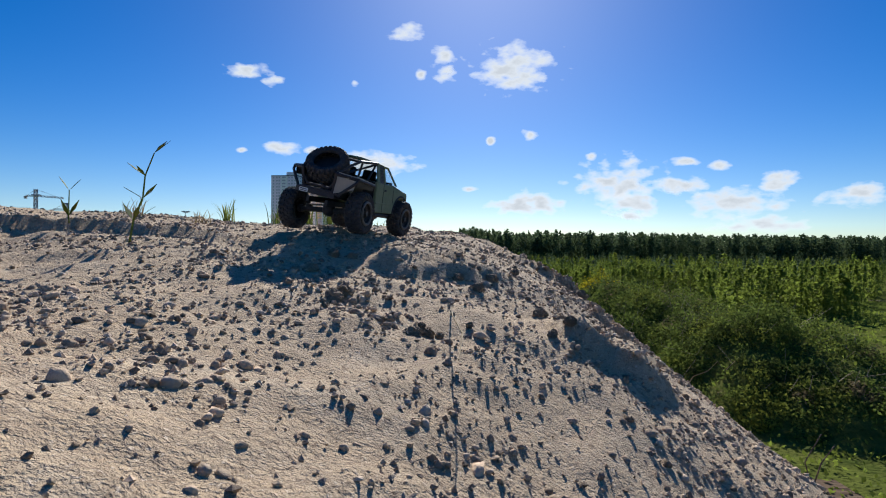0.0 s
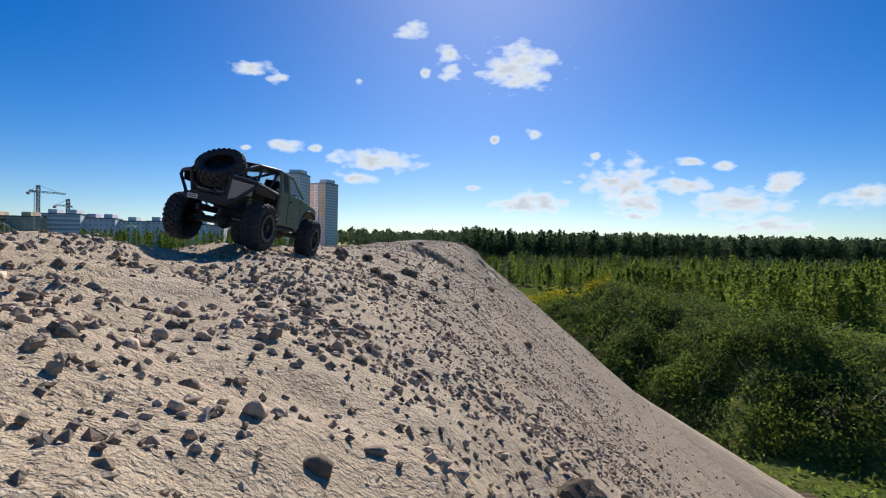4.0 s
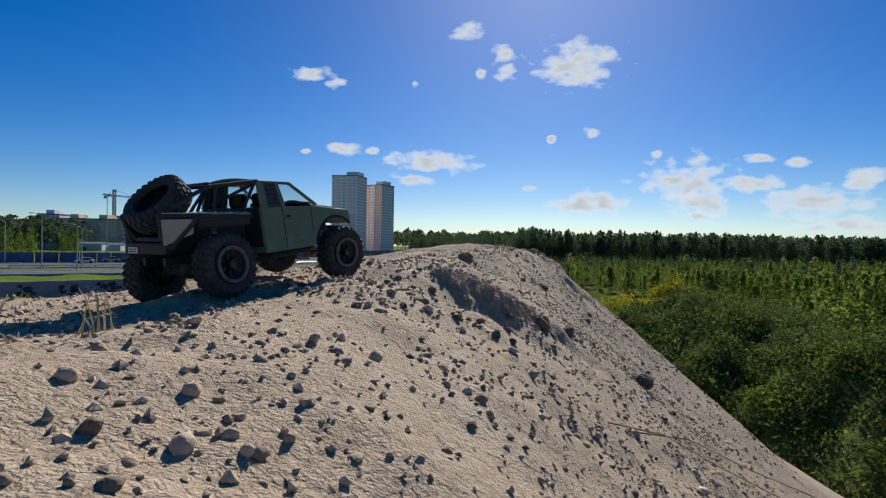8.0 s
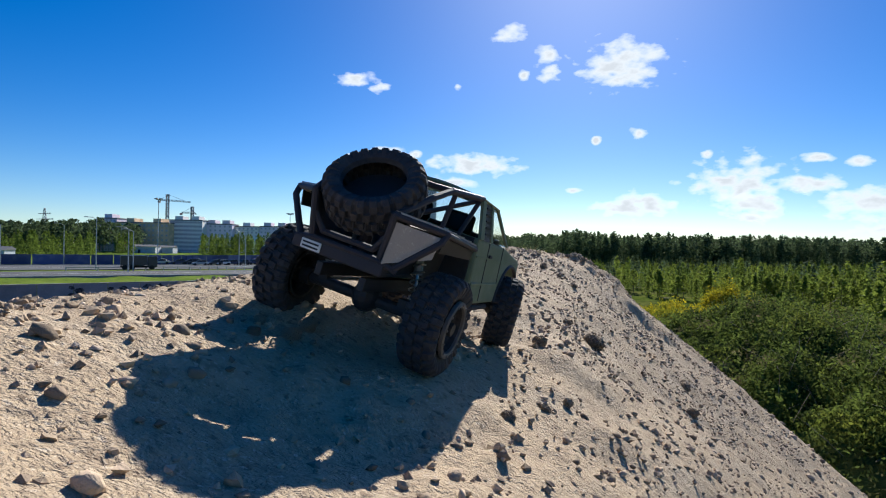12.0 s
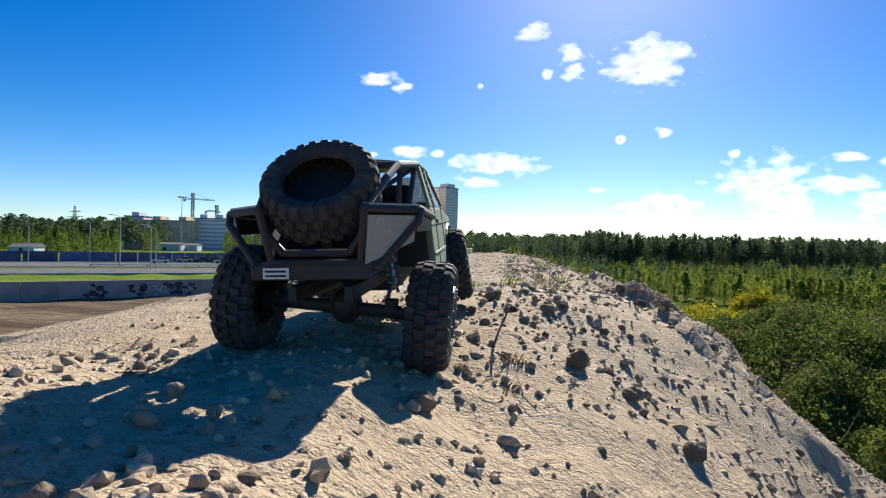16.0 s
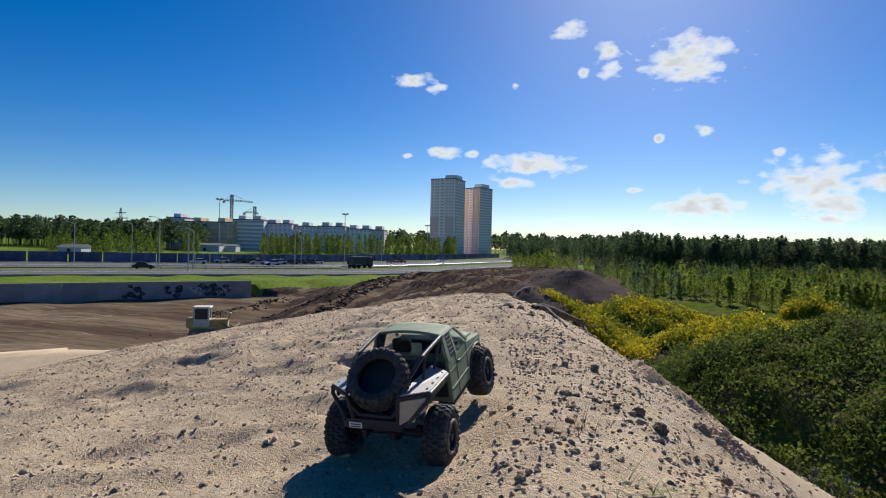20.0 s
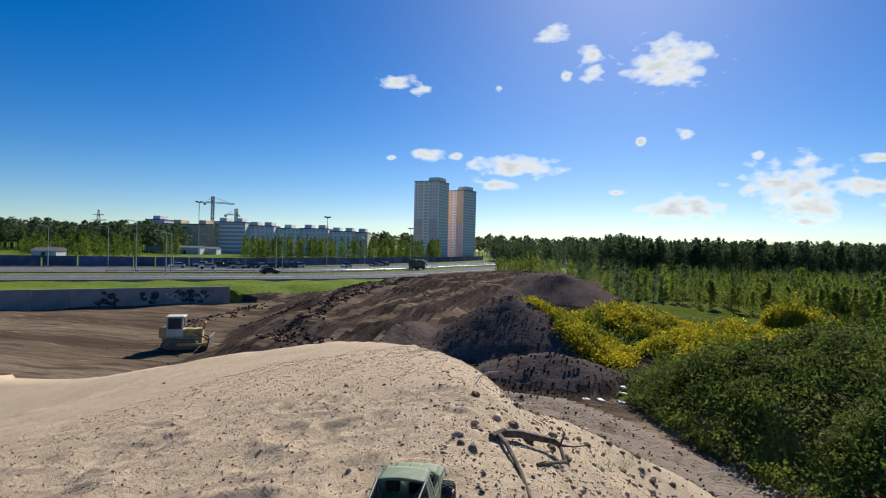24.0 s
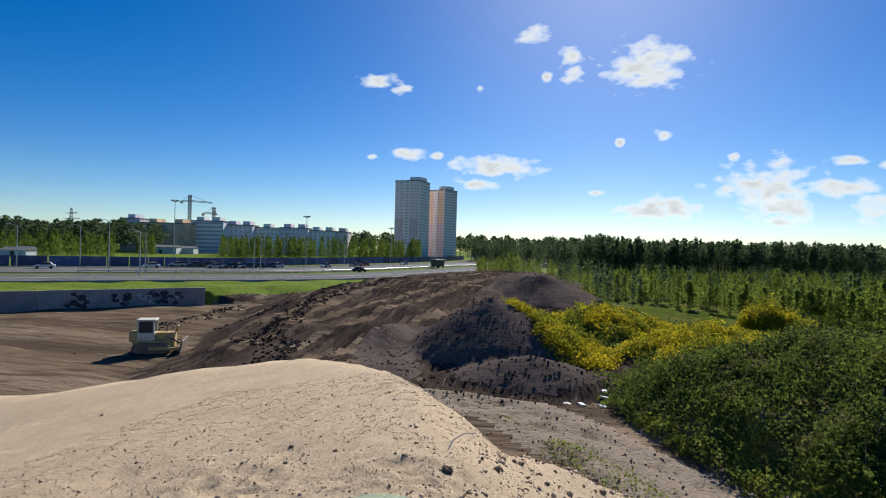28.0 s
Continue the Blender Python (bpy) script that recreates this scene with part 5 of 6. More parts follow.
n = 170
grove("young_forest", fan(rng.uniform(42, 76, n), rng.uniform(.86, 1.35, n)), rng.uniform(3, 6, n), rng, 190, .045, "cone", LEAF_YOUNG, "young light green birches beside the meadow", "forest")

# single young trees at the near edge of the wood
tree_kinds = []
for k in range(5):
    v, f = crown(rng, 420, .045, "cone" if k % 2 else "egg")
    tv = []
    bm = bmesh.new()
    rod(bm, (0, 0, -.03), (.005, 0, .5), .014, .007, 6)
    rod(bm, (.005, 0, .5), (0, .006, .95), .007, .002, 6)
    for j in range(7):
        a, z = j * 2.4, .25 + j * .09
        rod(bm, (.003, 0, z), (.13 * math.cos(a), .13 * math.sin(a), z + .10), .004, .0015, 5)
    me = bpy.data.meshes.new("trunk")
    bm.to_mesh(me)
    bm.free()
    me.materials.append(BARK)
    tree_kinds.append((me, mesh_of("crown", v, f, LEAF_YOUNG)))
for k in range(54):
    uu = .30 + 1.0 * k / 54 + rng.uniform(-.01, .01)
    p = fan(74 + max(.62 - uu, 0) * 118 + rng.uniform(-2, 3), uu)
    h = rng.uniform(3.0, 5.2)
    root = thing("young_tree", Matrix.Translation((p[0], p[1], float(land(p[0], p[1])))) @ Matrix.Rotation(rng.uniform(0, 6.28), 4, "Z"), "young bright green tree at the edge of the wood", "tree", "young trees on the plain")
    root.scale = (h * 1.1, h * 1.1, h)
    shared("trunk", tree_kinds[k % 5][0], root)
    shared("crown", tree_kinds[k % 5][1], root)


def shrubs(name, cx, cy, rx, ry, turn, count, lift, size, material, label, seed, clump=.55):
    """Leaves over many rounded bushes that cover a mound of the ground."""
    r = np.random.default_rng(seed)
    k = max(6, int(rx * ry * 1.5 / clump))
    a, q = r.uniform(0, 6.28, k), np.sqrt(r.uniform(0, 1, k))
    c, s = math.cos(radians(turn)), math.sin(radians(turn))
    u, v = q * np.cos(a) * rx, q * np.sin(a) * ry
    bx, by = cx + u * c - v * s, cy + u * s + v * c
    wide = clump * r.uniform(.9, 3.1, k)
    tall = lift * r.uniform(.45, 1.1, k) * (1.15 - q * .6)
    share = wide ** 2 / (wide ** 2).sum()
    i = np.repeat(np.arange(k), np.maximum((share * count).astype(int), 3))
    o = r.normal(0, 1, (len(i), 3))
    o[:, 2] = np.abs(o[:, 2])
    o /= np.linalg.norm(o, axis=1, keepdims=True)
    # knobbly outline, most leaves near the skin
    o *= (1 + .16 * np.sin(o[:, :1] * 9 + i[:, None]) * np.sin(o[:, 1:2] * 8 + 2 * i[:, None])) * r.uniform(.72, 1.08, (len(i), 1))
    px, py = bx[i] + o[:, 0] * wide[i], by[i] + o[:, 1] * wide[i]
    if name == "green_bushes":
        keep = px > mound_foot(py)
        i, o, px, py = i[keep], o[keep], px[keep], py[keep]
    p = np.stack([px, py, land(px, py) + o[:, 2] * tall[i] + .03], 1)
    vv, ff = leaf_quads(r, p, size)
    return tagged(new(name, mesh_of(name, vv, ff, material)), label, "bushes", kind="stuff")


shrubs("green_bushes", 15, 46, 12.5, 16.5, -24, 80000, 1.5, .10, LEAF_SHRUB, "dense dark green bramble covering a mound", 41)
shrubs("green_bushes", 18, 33, 8.5, 9.5, 0, 46000, 1.4, .09, LEAF_SHRUB, "dense dark green bramble covering a mound", 42)
shrubs("green_bushes", 9.2, 46, 4.6, 7.0, -30, 30000, 1.1, .085, LEAF_SHRUB, "dense green bramble at the mound's edge", 50)
shrubs("meadow_grass", 24, 26, 22, 14, 0, 9000, .35, .12, LEAF_YOUNG, "rough bright green grass below the slope", 51, .6)
shrubs("meadow_grass", 40, 60, 26, 24, 0, 8000, .6, .2, LEAF_YOUNG, "rough bright green grass and scrub", 52, .7)
shrubs("yellow_bushes", 4, 76, 9, 7, 30, 26000, 1.7, .15, LEAF_YELLOW, "low bushes in yellow bloom", 43)
shrubs("yellow_bushes", 12.5, 66, 9, 5.5, 40, 26000, 1.6, .14, LEAF_YELLOW, "low bushes in yellow bloom", 44)
shrubs("yellow_bushes", 0.0, 64, 4, 7, 10, 16000, 1.6, .13, LEAF_YELLOW, "low bushes in yellow bloom", 45)
shrubs("yellow_bushes", 16, 79, 8, 4, 0, 12000, 1.2, .16, LEAF_YELLOW, "low bushes in yellow bloom", 46)
shrubs("yellow_bushes", 24, 85, 3.6, 3.2, 0, 16000, 4.4, .17, LEAF_YELLOW, "big round bush in yellow bloom", 47, .45)
shrubs("yellow_bushes", 9.6, 51.5, 4.6, 2.0, 42, 16000, 2.0, .12, LEAF_YELLOW, "low bushes in yellow bloom on the mound", 53)
shrubs("yellow_bushes", 13.0, 56.0, 4.5, 2.0, 40, 12000, 1.9, .12, LEAF_YELLOW, "low bushes in yellow bloom on the mound", 54)
shrubs("green_bushes", 2.5, 70, 7, 8, 20, 9000, .8, .10, LEAF_YOUNG, "low light green scrub among the bloom", 55)
shrubs("green_bushes", 9, 82, 16, 12, 0, 3500, .7, .17, LEAF_SHRUB, "low green scrub on the meadow", 48)
# dry twigs sticking out of the bramble
STICK = mat("dry_twig", (.24, .19, .14), .9, island=.4)
rr = np.random.default_rng(77)
vs, fs = [], []
for k in range(420):
    a, q = rr.uniform(0, 6.28), rr.uniform(0, 1) ** .5
    x, y = (15 + 11 * q * math.cos(a), 46 + 14 * q * math.sin(a)) if k % 3 else (18 + 8 * q * math.cos(a), 33 + 9 * q * math.sin(a))
    b = np.array([x, y, float(land(x, y)) + .5])
    d = np.array([rr.normal(0, .8), rr.normal(0, .8), rr.uniform(.4, 1.3)]) * rr.uniform(.5, 1.1)
    w = .014
    m = len(vs)
    for p, s in ((b, 1), (b + d, .4)):
        vs += [p + (w * s, 0, 0), p + (-w * .5 * s, w * .8 * s, 0), p + (-w * .5 * s, -w * .8 * s, 0)]
    fs += [(m + i, m + (i + 1) % 3, m + 3 + (i + 1) % 3, m + 3 + i) for i in range(3)]
tagged(new("dry_twigs", mesh_of("dry_twigs", np.array(vs), np.array(fs), STICK)), "thin dry twigs sticking out of the bramble", "twigs", kind="stuff")
shrubs("meadow_grass", .2, 38, .3, 6, 38, 1100, .25, .06, LEAF_YOUNG, "grass tussocks along the dirt track", 56, .5)
# green fringe and clods on the dark earth
rows = []
for _ in range(1700):
    t = rng.uniform(0, 1)
    y = 46 + 120 * t ** 1.5
    x = -16 - .02 * (y - 46) + rng.normal(0, 9)
    s = rng.uniform(.03, .13) * (.7 + .5 * (y > 80))
    rows.append((x, y, float(land(x, y)) + s * .2, s, s * .9, s * .7, rng.uniform(0, 6.28), rng.uniform(-.5, .5)))
for _ in range(900):
    a, q = rng.uniform(0, 6.28), rng.uniform(0, 1) ** .5
    x, y = -4.5 + 9 * q * math.cos(a), 55 + 10 * q * math.sin(a)
    s = rng.uniform(.03, .12)
    rows.append((x, y, float(land(x, y)) + s * .2, s, s * .9, s * .7, rng.uniform(0, 6.28), rng.uniform(-.5, .5)))
for (ax, ay), (bx, by), count in (((-33, 62), (-32, 92), 300), ((-32, 92), (-33, 122), 260), ((-24, 52), (-29, 76), 320), ((-29, 76), (-28, 110), 260), ((-40, 60), (-44, 84), 160), ((-19, 44), (-22, 56), 200)):
    for _ in range(count):
        t = rng.uniform(0, 1)
        x, y = ax + (bx - ax) * t + rng.normal(0, .7), ay + (by - ay) * t
        s = rng.uniform(.05, .2)
        rows.append((x, y, float(land(x, y)) + s * .2, s, s * .9, s * .7, rng.uniform(0, 6.28), rng.uniform(-.5, .5)))
for _ in range(900):
    x, y = rng.uniform(-9, 5), rng.uniform(33, 50)
    s = rng.uniform(.02, .07)
    rows.append((x, y, float(land(x, y)) + s * .2, s, s * .9, s * .6, rng.uniform(0, 6.28), rng.uniform(-.5, .5)))
v, f = joined(lumps(rng, 12, 1, .25), rows, rng)
tagged(new("earth_clods", mesh_of("earth_clods", v, f, EARTH)), "dark clods of earth on the dug banks", "clods", kind="stuff")


# ---- road, wall and buildings on the terrace ----
LEVEL = PLAIN + 2.0
TURN = math.degrees(math.atan2(RIGHT[1], RIGHT[0]))
CONCRETE = mat("weathered_concrete", (.27, .26, .27), .9, spots=[(.6, (.21, .205, .21), .45, .65), (6, (.33, .315, .3), .55, .75)], bump=[(9, .01)], rand=.12)
PAINT_DARK = mat("dark_spray_paint", (.03, .03, .035), .7, spots=[(3, (.14, .13, .13), .5, .6)])
PAINT_PALE = mat("pale_spray_paint", (.42, .42, .42), .7, spots=[(4, (.1, .1, .1), .5, .58)])
BLUE = mat("blue_sheet_fence", (.085, .09, .22), .7, spots=[(.5, (.14, .14, .26), .45, .65)], rand=.35)
GALV = mat("galvanised_steel", (.38, .39, .4), .5, .5)
# far panes: the bright sky's reflection is put into their pale base colour
FAR_PANE = mat("sky_toned_window_glass", (.50, .46, .48), .6, spec=.2)
PANE = mat("window_glass", (.03, .032, .04), .3, spec=.25)
LILAC = mat("lilac_facade", (.88, .74, .80), .85, spots=[(.12, (.80, .68, .74), .45, .6)])
ROSE = mat("rose_facade", (.68, .53, .53), .85, spots=[(.15, (.74, .60, .60), .45, .6)])
PALE = mat("white_facade", (.88, .83, .79), .85, spots=[(.2, (.82, .77, .75), .45, .6)])
TAN = mat("tan_brick_facade", (.88, .62, .38), .9, spots=[(.2, (.66, .47, .29), .45, .6)])
OCHRE = mat("ochre_facade", (.82, .58, .32), .9, spots=[(.2, (.74, .53, .30), .45, .6)])
ROOFING = mat("grey_roofing", (.16, .155, .16), .9)

# wall of concrete panels below the grass
W0, W1 = Vector((-67.0, 67.5)), Vector((-50.5, 86.5))
wd = (W1 - W0).normalized()
wall = thing("wall_west", Matrix.Translation((W0.x, W0.y, PLAIN)) @ Matrix.Rotation(math.atan2(wd.y, wd.x), 4, "Z"), "grey concrete panel wall with sprayed graffiti", "wall", kind="structure")
panel = part("panel", boxed(0, 3.94, -.12, .10, -.2, 2.35, .03), CONCRETE, wall)
panel.location = (0, 0, 0)
for k in range(-14, 6):
    if k:
        p = shared("panel", panel.data, wall, Matrix.Translation((k * 4.0, 0, -.004 * (k % 5))))
part("coping", boxed(-56, 24, -.2, .16, 2.352, 2.46, .02), CONCRETE, wall)
grng = random.Random(8)
for x, w, dark in ((7.2, 2.6, 1), (12.0, 2.2, 1), (14.8, 2.8, 0), (17.6, 1.8, 1), (19.2, 1.6, 0)):
    for _ in range(9):
        a, b = x + grng.uniform(0, w), grng.uniform(.35, 1.9)
        bm = bmesh.new()
        n = 9
        vs = [bm.verts.new((a + grng.uniform(.25, .62) * math.cos(i * 6.283 / n), -.126 - .002 * (_ % 4), b + grng.uniform(.18, .42) * math.sin(i * 6.283 / n))) for i in range(n)]
        bm.faces.new(vs)
        part("graffiti_patch", bm, PAINT_DARK if (dark or _ % 3 == 0) else PAINT_PALE, wall)

# road: two carriageways along a gentle bend
ROAD = [(-300, -80), (-115, 107), (-74, 150), (-58, 215), (-43, 296), (-36, 420), (-30, 700)]


def road_point(s):
    """A place on the road's middle line by its share, and the way along it."""
    i = int(min(max(s, 0), len(ROAD) - 1.001))
    u = s - i
    pts = [Vector(ROAD[min(max(j, 0), len(ROAD) - 1)]) for j in (i - 1, i, i + 1, i + 2)]
    a, b, c, d = pts
    p = .5 * ((2 * b) + (c - a) * u + (2 * a - 5 * b + 4 * c - d) * u * u + (3 * b - a - 3 * c + d) * u ** 3)
    q = .5 * ((c - a) + 2 * (2 * a - 5 * b + 4 * c - d) * u + 3 * (3 * b - a - 3 * c + d) * u * u)
    return p, q.normalized()


def strip(name, lo, hi, up, material, label, thick=.12):
    bm = bmesh.new()
    prev = None
    for k in range(0, 121):
        p, q = road_point(k / 20)
        n = Vector((-q.y, q.x))
        ring = [bm.verts.new((*(p + n * o), LEVEL + z)) for o, z in ((lo, -.3), (lo, up), (hi, up), (hi, -.3))]
        if prev:
            for i in range(3):
                bm.faces.new((prev[i], prev[i + 1], ring[i + 1], ring[i]))
        prev = ring
    bmesh.ops.recalc_face_normals(bm, faces=bm.faces)
    return tagged(part(name, bm, material), label, "road", kind="structure")


strip("road_near", -38, -17, .16, ASPHALT, "grey asphalt carriageway")
strip("road_far", -9, 18, .16, ASPHALT, "grey asphalt carriageway")
strip("kerb_near", -38.5, -38.02, .3, CONCRETE, "pale concrete kerb")
strip("kerb_far", 18.02, 18.5, .3, CONCRETE, "pale concrete kerb")
LINE = mat("road_paint", (.6, .6, .58), .7)
strip("road_line", -27.6, -27.3, .17, LINE, "white painted lane line")
strip("road_line", 4.4, 4.7, .17, LINE, "white painted lane line")

# guard rail posts along the near edge
rail = thing("guard_rail", pose(0, 0, 0), "thin grey steel guard rail along the road", "guard rail")
pts = []
for k in range(22, 76):
    p, q = road_point(k / 20)
    n = Vector((-q.y, q.x))
    a = p + n * -13
    pts.append((a.x, a.y, LEVEL + .75))
    part("post", boxed(a.x - .08, a.x + .08, a.y - .08, a.y + .08, LEVEL - .1, LEVEL + .8), GALV, rail)
part("rail", tube(pts, .1, 5), GALV, rail)

# blue fence behind the road
fence = thing("site_fence", pose(0, 0, 0), "blue corrugated building-site fence behind the road", "fence")
for k in range(8, 96):
    (p, q), (p2, q2) = road_point(k / 20), road_point((k + .96) / 20)
    a, b = p + Vector((-q.y, q.x)) * 30, p2 + Vector((-q2.y, q2.x)) * 30
    part("panel", slat((a.x, a.y, LEVEL), (b.x, b.y, LEVEL), (b.x, b.y, LEVEL + 2.6), (a.x, a.y, LEVEL + 2.6), .12), BLUE, fence)


def lamp_post(px, depth, height, heads):
    p = fan(depth, (px - 784) / 1003)
    z = float(land(p[0], p[1]))
    root = thing("street_lamp", Matrix.Translation((p[0], p[1], z)) @ Matrix.Rotation(radians(TURN + 20), 4, "Z"), "tall grey steel street lamp beside the road", "street lamp", "street lamps")
    part("pole", rod(bmesh.new(), (0, 0, -.2), (0, 0, height), .14, .08, 8), GALV, root)
    if heads > 2:
        part("ring", rod(bmesh.new(), (0, 0, height - .25), (0, 0, height), .7, .7, 12), GALV, root)
        for k in range(heads):
            a = k * 6.283 / heads
            part("lamp_head", boxed(.9 * math.cos(a) - .25, .9 * math.cos(a) + .25, .9 * math.sin(a) - .25, .9 * math.sin(a) + .25, height - .1, height + .25, .05), GALV, root)
    else:
        for k in range(heads):
            s = 1 if k else -1
            part("arm", tube([(0, 0, height - .1), (s * .8, 0, height + .35), (s * 1.6, 0, height + .4)], .06, 6), GALV, root)
            part("lamp_head", boxed(s * 1.9 - .4, s * 1.9 + .4, -.16, .16, height + .32, height + .5, .05), GALV, root)


for px, dep, hh, hd in ((193, 120, 11, 1), (308, 165, 19, 6), (450, 150, 9.5, 2), (462, 156, 9.5, 2), (542, 178, 16, 6), (692, 235, 15, 6), (248, 112, 8.8, 1), (258, 118, 8.5, 1), (142, 150, 10.5, 1), (30, 140, 10, 1), (610, 205, 10, 2), (765, 300, 11, 2), (855, 420, 14, 6)):
    lamp_post(px, dep, hh, hd)

WIN = boxed(-.6, .6, -.06, .10, 0, 1.25)
win_ob = part("window", WIN, FAR_PANE)
win_me = win_ob.data
bpy.data.objects.remove(win_ob)
wide = boxed(-1.5, 1.5, -.06, .10, 0, 1.35)
wide_ob = part("window", wide, FAR_PANE)
wide_me = wide_ob.data
bpy.data.objects.remove(wide_ob)


def block(name, px0, px1, depth, top, floors, cols, material, deep, label, turn=0.0, bumps=2, big=False, category="apartment block"):
    """A slab of flats with a window for each room on its front."""
    a, b = fan(depth, (px0 - 784) / 1003), fan(depth, (px1 - 784) / 1003)
    w = float(np.hypot(*(b - a)))
    h = top - LEVEL
    root = thing(name, Matrix.Translation((a[0], a[1], LEVEL - .3)) @ Matrix.Rotation(radians(TURN + turn), 4, "Z"), label, category, "apartment blocks")
    part("wall", boxed(0, w, 0, deep, 0, h), material, root)
    part("roof", boxed(-.25, w + .25, -.25, deep + .25, h + .002, h + .7), ROOFING, root)
    for k in range(bumps):
        x = w * (k + .5) / bumps
        part("stair_head", boxed(x - 2.5, x + 2.5, 2, deep - 2, h + .7, h + 3.2, .05), material, root)
    fh = h / floors
    for i in range(floors):
        for j in range(cols):
            shared("window", wide_me if big else win_me, root, Matrix.Translation((w * (j + .5) / cols, 0, i * fh + fh * .35)))
    return root


block("apartment_block", 212, 246, 385, 16.5, 8, 5, LILAC, 14, "white and lilac block of flats behind the road", 0, 1)
block("apartment_block", 244, 336, 376, 13.6, 6, 12, TAN, 16, "long tan brick block of flats behind the road", 0, 2)
block("apartment_block", 337, 394, 384, 16.0, 8, 7, PALE, 14, "white block of flats with dark windows", 0, 2, True)
block("apartment_block", 396, 446, 392, 14.0, 7, 6, LILAC, 14, "grey-lilac block of flats behind trees", 0, 2)
block("apartment_block", 448, 492, 398, 12.8, 7, 6, PALE, 14, "pale block of flats behind trees", 0, 1)
block("apartment_block", 494, 544, 400, 13.2, 7, 7, LILAC, 14, "grey block of flats behind trees", 0, 2)
block("apartment_block", 546, 592, 405, 11.8, 7, 6, PALE, 14, "pale block of flats behind trees", 0, 2)
block("apartment_block", 593, 615, 405, 11.4, 7, 3, ROSE, 14, "brownish block of flats behind trees", 0, 1)


def tower(px, depth, side, top, front, low_front, flank, label, turn):
    p = fan(depth, (px - 784) / 1003)
    h, floors = top - LEVEL, 25
    root = thing("tower_block", Matrix.Translation((p[0], p[1], LEVEL - .3)) @ Matrix.Rotation(radians(TURN + turn), 4, "Z"), label, "tower block", "tower blocks")
    cut = h * .5
    part("wall", boxed(0, side * .96, 0, side, 0, cut), low_front, root)
    part("wall", boxed(0, side * .96, 0, side, cut + .002, h), front, root)
    part("wall", boxed(side * .96 + .002, side, 0, side, 0, h), flank, root)
    part("bay", boxed(side * .38, side * .62, -.9, -.002, 0, h), flank, root)
    part("parapet", boxed(-.2, side + .2, -.2, side + .2, h + .002, h + .8), ROOFING, root)
    part("lift_house", boxed(side * .5, side * .95, side * .2, side * .8, h + .8, h + 4), flank, root)
    fh = h / floors
    for i in range(floors):
        z = i * fh + .8
        for x in (.09, .22, .31, .69, .80, .91):
            shared("window", win_me, root, Matrix.Translation((side * x, 0, z)))
        shared("window", wide_me, root, Matrix.Translation((side * .5, -.9, z)))
        for y in (.10, .30, .5, .70, .9):
            shared("window", wide_me, root, Matrix.Translation((side, side * y, z)) @ Matrix.Rotation(radians(90), 4, "Z"))


tower(697, 478, 22.5, 57.5, LILAC, ROSE, PALE, "lilac-grey residential tower with pale window strips", -20)
tower(756, 512, 18.5, 53.5, OCHRE, ROSE, PALE, "ochre residential tower with white window strips", -38)


def lattice(points_lo, points_hi, r, bays):
    """A mast of four legs with cross braces."""
    bm = bmesh.new()
    lo, hi = [Vector(p) for p in points_lo], [Vector(p) for p in points_hi]
    for a, b in zip(lo, hi):
        rod(bm, a, b, r, sides=4)
    n = len(lo)
    for k in range(bays):
        for i in range(n):
            j = (i + 1) % n
            rod(bm, lo[i].lerp(hi[i], k / bays), lo[j].lerp(hi[j], (k + 1) / bays), r * .6, sides=4)
    return bm


def square(s, z, x=0.0, y=0.0):
    return [(x - s, y - s, z), (x + s, y - s, z), (x + s, y + s, z), (x - s, y + s, z)]


STEELWORK = mat("crane_steel", (.30, .31, .33), .6, .3)
for px, top, jib, back in ((334, 43, 17, 6), (377, 34, 3, 8)):
    p = fan(430, (px - 784) / 1003)
    root = thing("tower_crane", Matrix.Translation((p[0], p[1], LEVEL)) @ Matrix.Rotation(radians(TURN), 4, "Z"), "thin grey tower crane over the flats", "crane", "tower cranes")
    part("mast", lattice(square(.8, 0), square(.8, top), .3, 14), STEELWORK, root)
    part("jib", lattice([(0, -.5, top - 5), (0, .5, top - 5), (0, 0, top - 4)], [(jib, -.3, top - 6), (jib, .3, top - 6), (jib, 0, top - 5.2)], .16, 8), STEELWORK, root)
    part("counter_jib", lattice([(0, -.5, top - 5), (0, .5, top - 5), (0, 0, top - 4)], [(-back, -.5, top - 5), (-back, .5, top - 5), (-back, 0, top - 4.2)], .16, 4), STEELWORK, root)
    part("tie", tube([(jib * .8, 0, top - 5.2), (0, 0, top), (-back, 0, top - 5)], .1, 4), STEELWORK, root)
    part("counterweight", boxed(-back - 1, -back + .6, -.8, .8, top - 6.6, top - 4.8, .1), CONCRETE, root)
for px, depth, h in ((125, 520, 36), (235, 700, 30)):
    p = fan(depth, (px - 784) / 1003)
    root = thing("power_pylon", Matrix.Translation((p[0], p[1], LEVEL)) @ Matrix.Rotation(radians(TURN + 10), 4, "Z"), "grey lattice power pylon above the trees", "pylon", "power pylons")
    part("mast", lattice(square(3, 0), square(.4, h), .22, 10), STEELWORK, root)
    for z, w in ((h * .72, 7), (h * .86, 5)):
        part("cross_arm", lattice([(-w, 0, z), (-w, .1, z), (-w, 0, z + .1)], [(w, 0, z), (w, .1, z), (w, 0, z + .8)], .15, 6), STEELWORK, root)

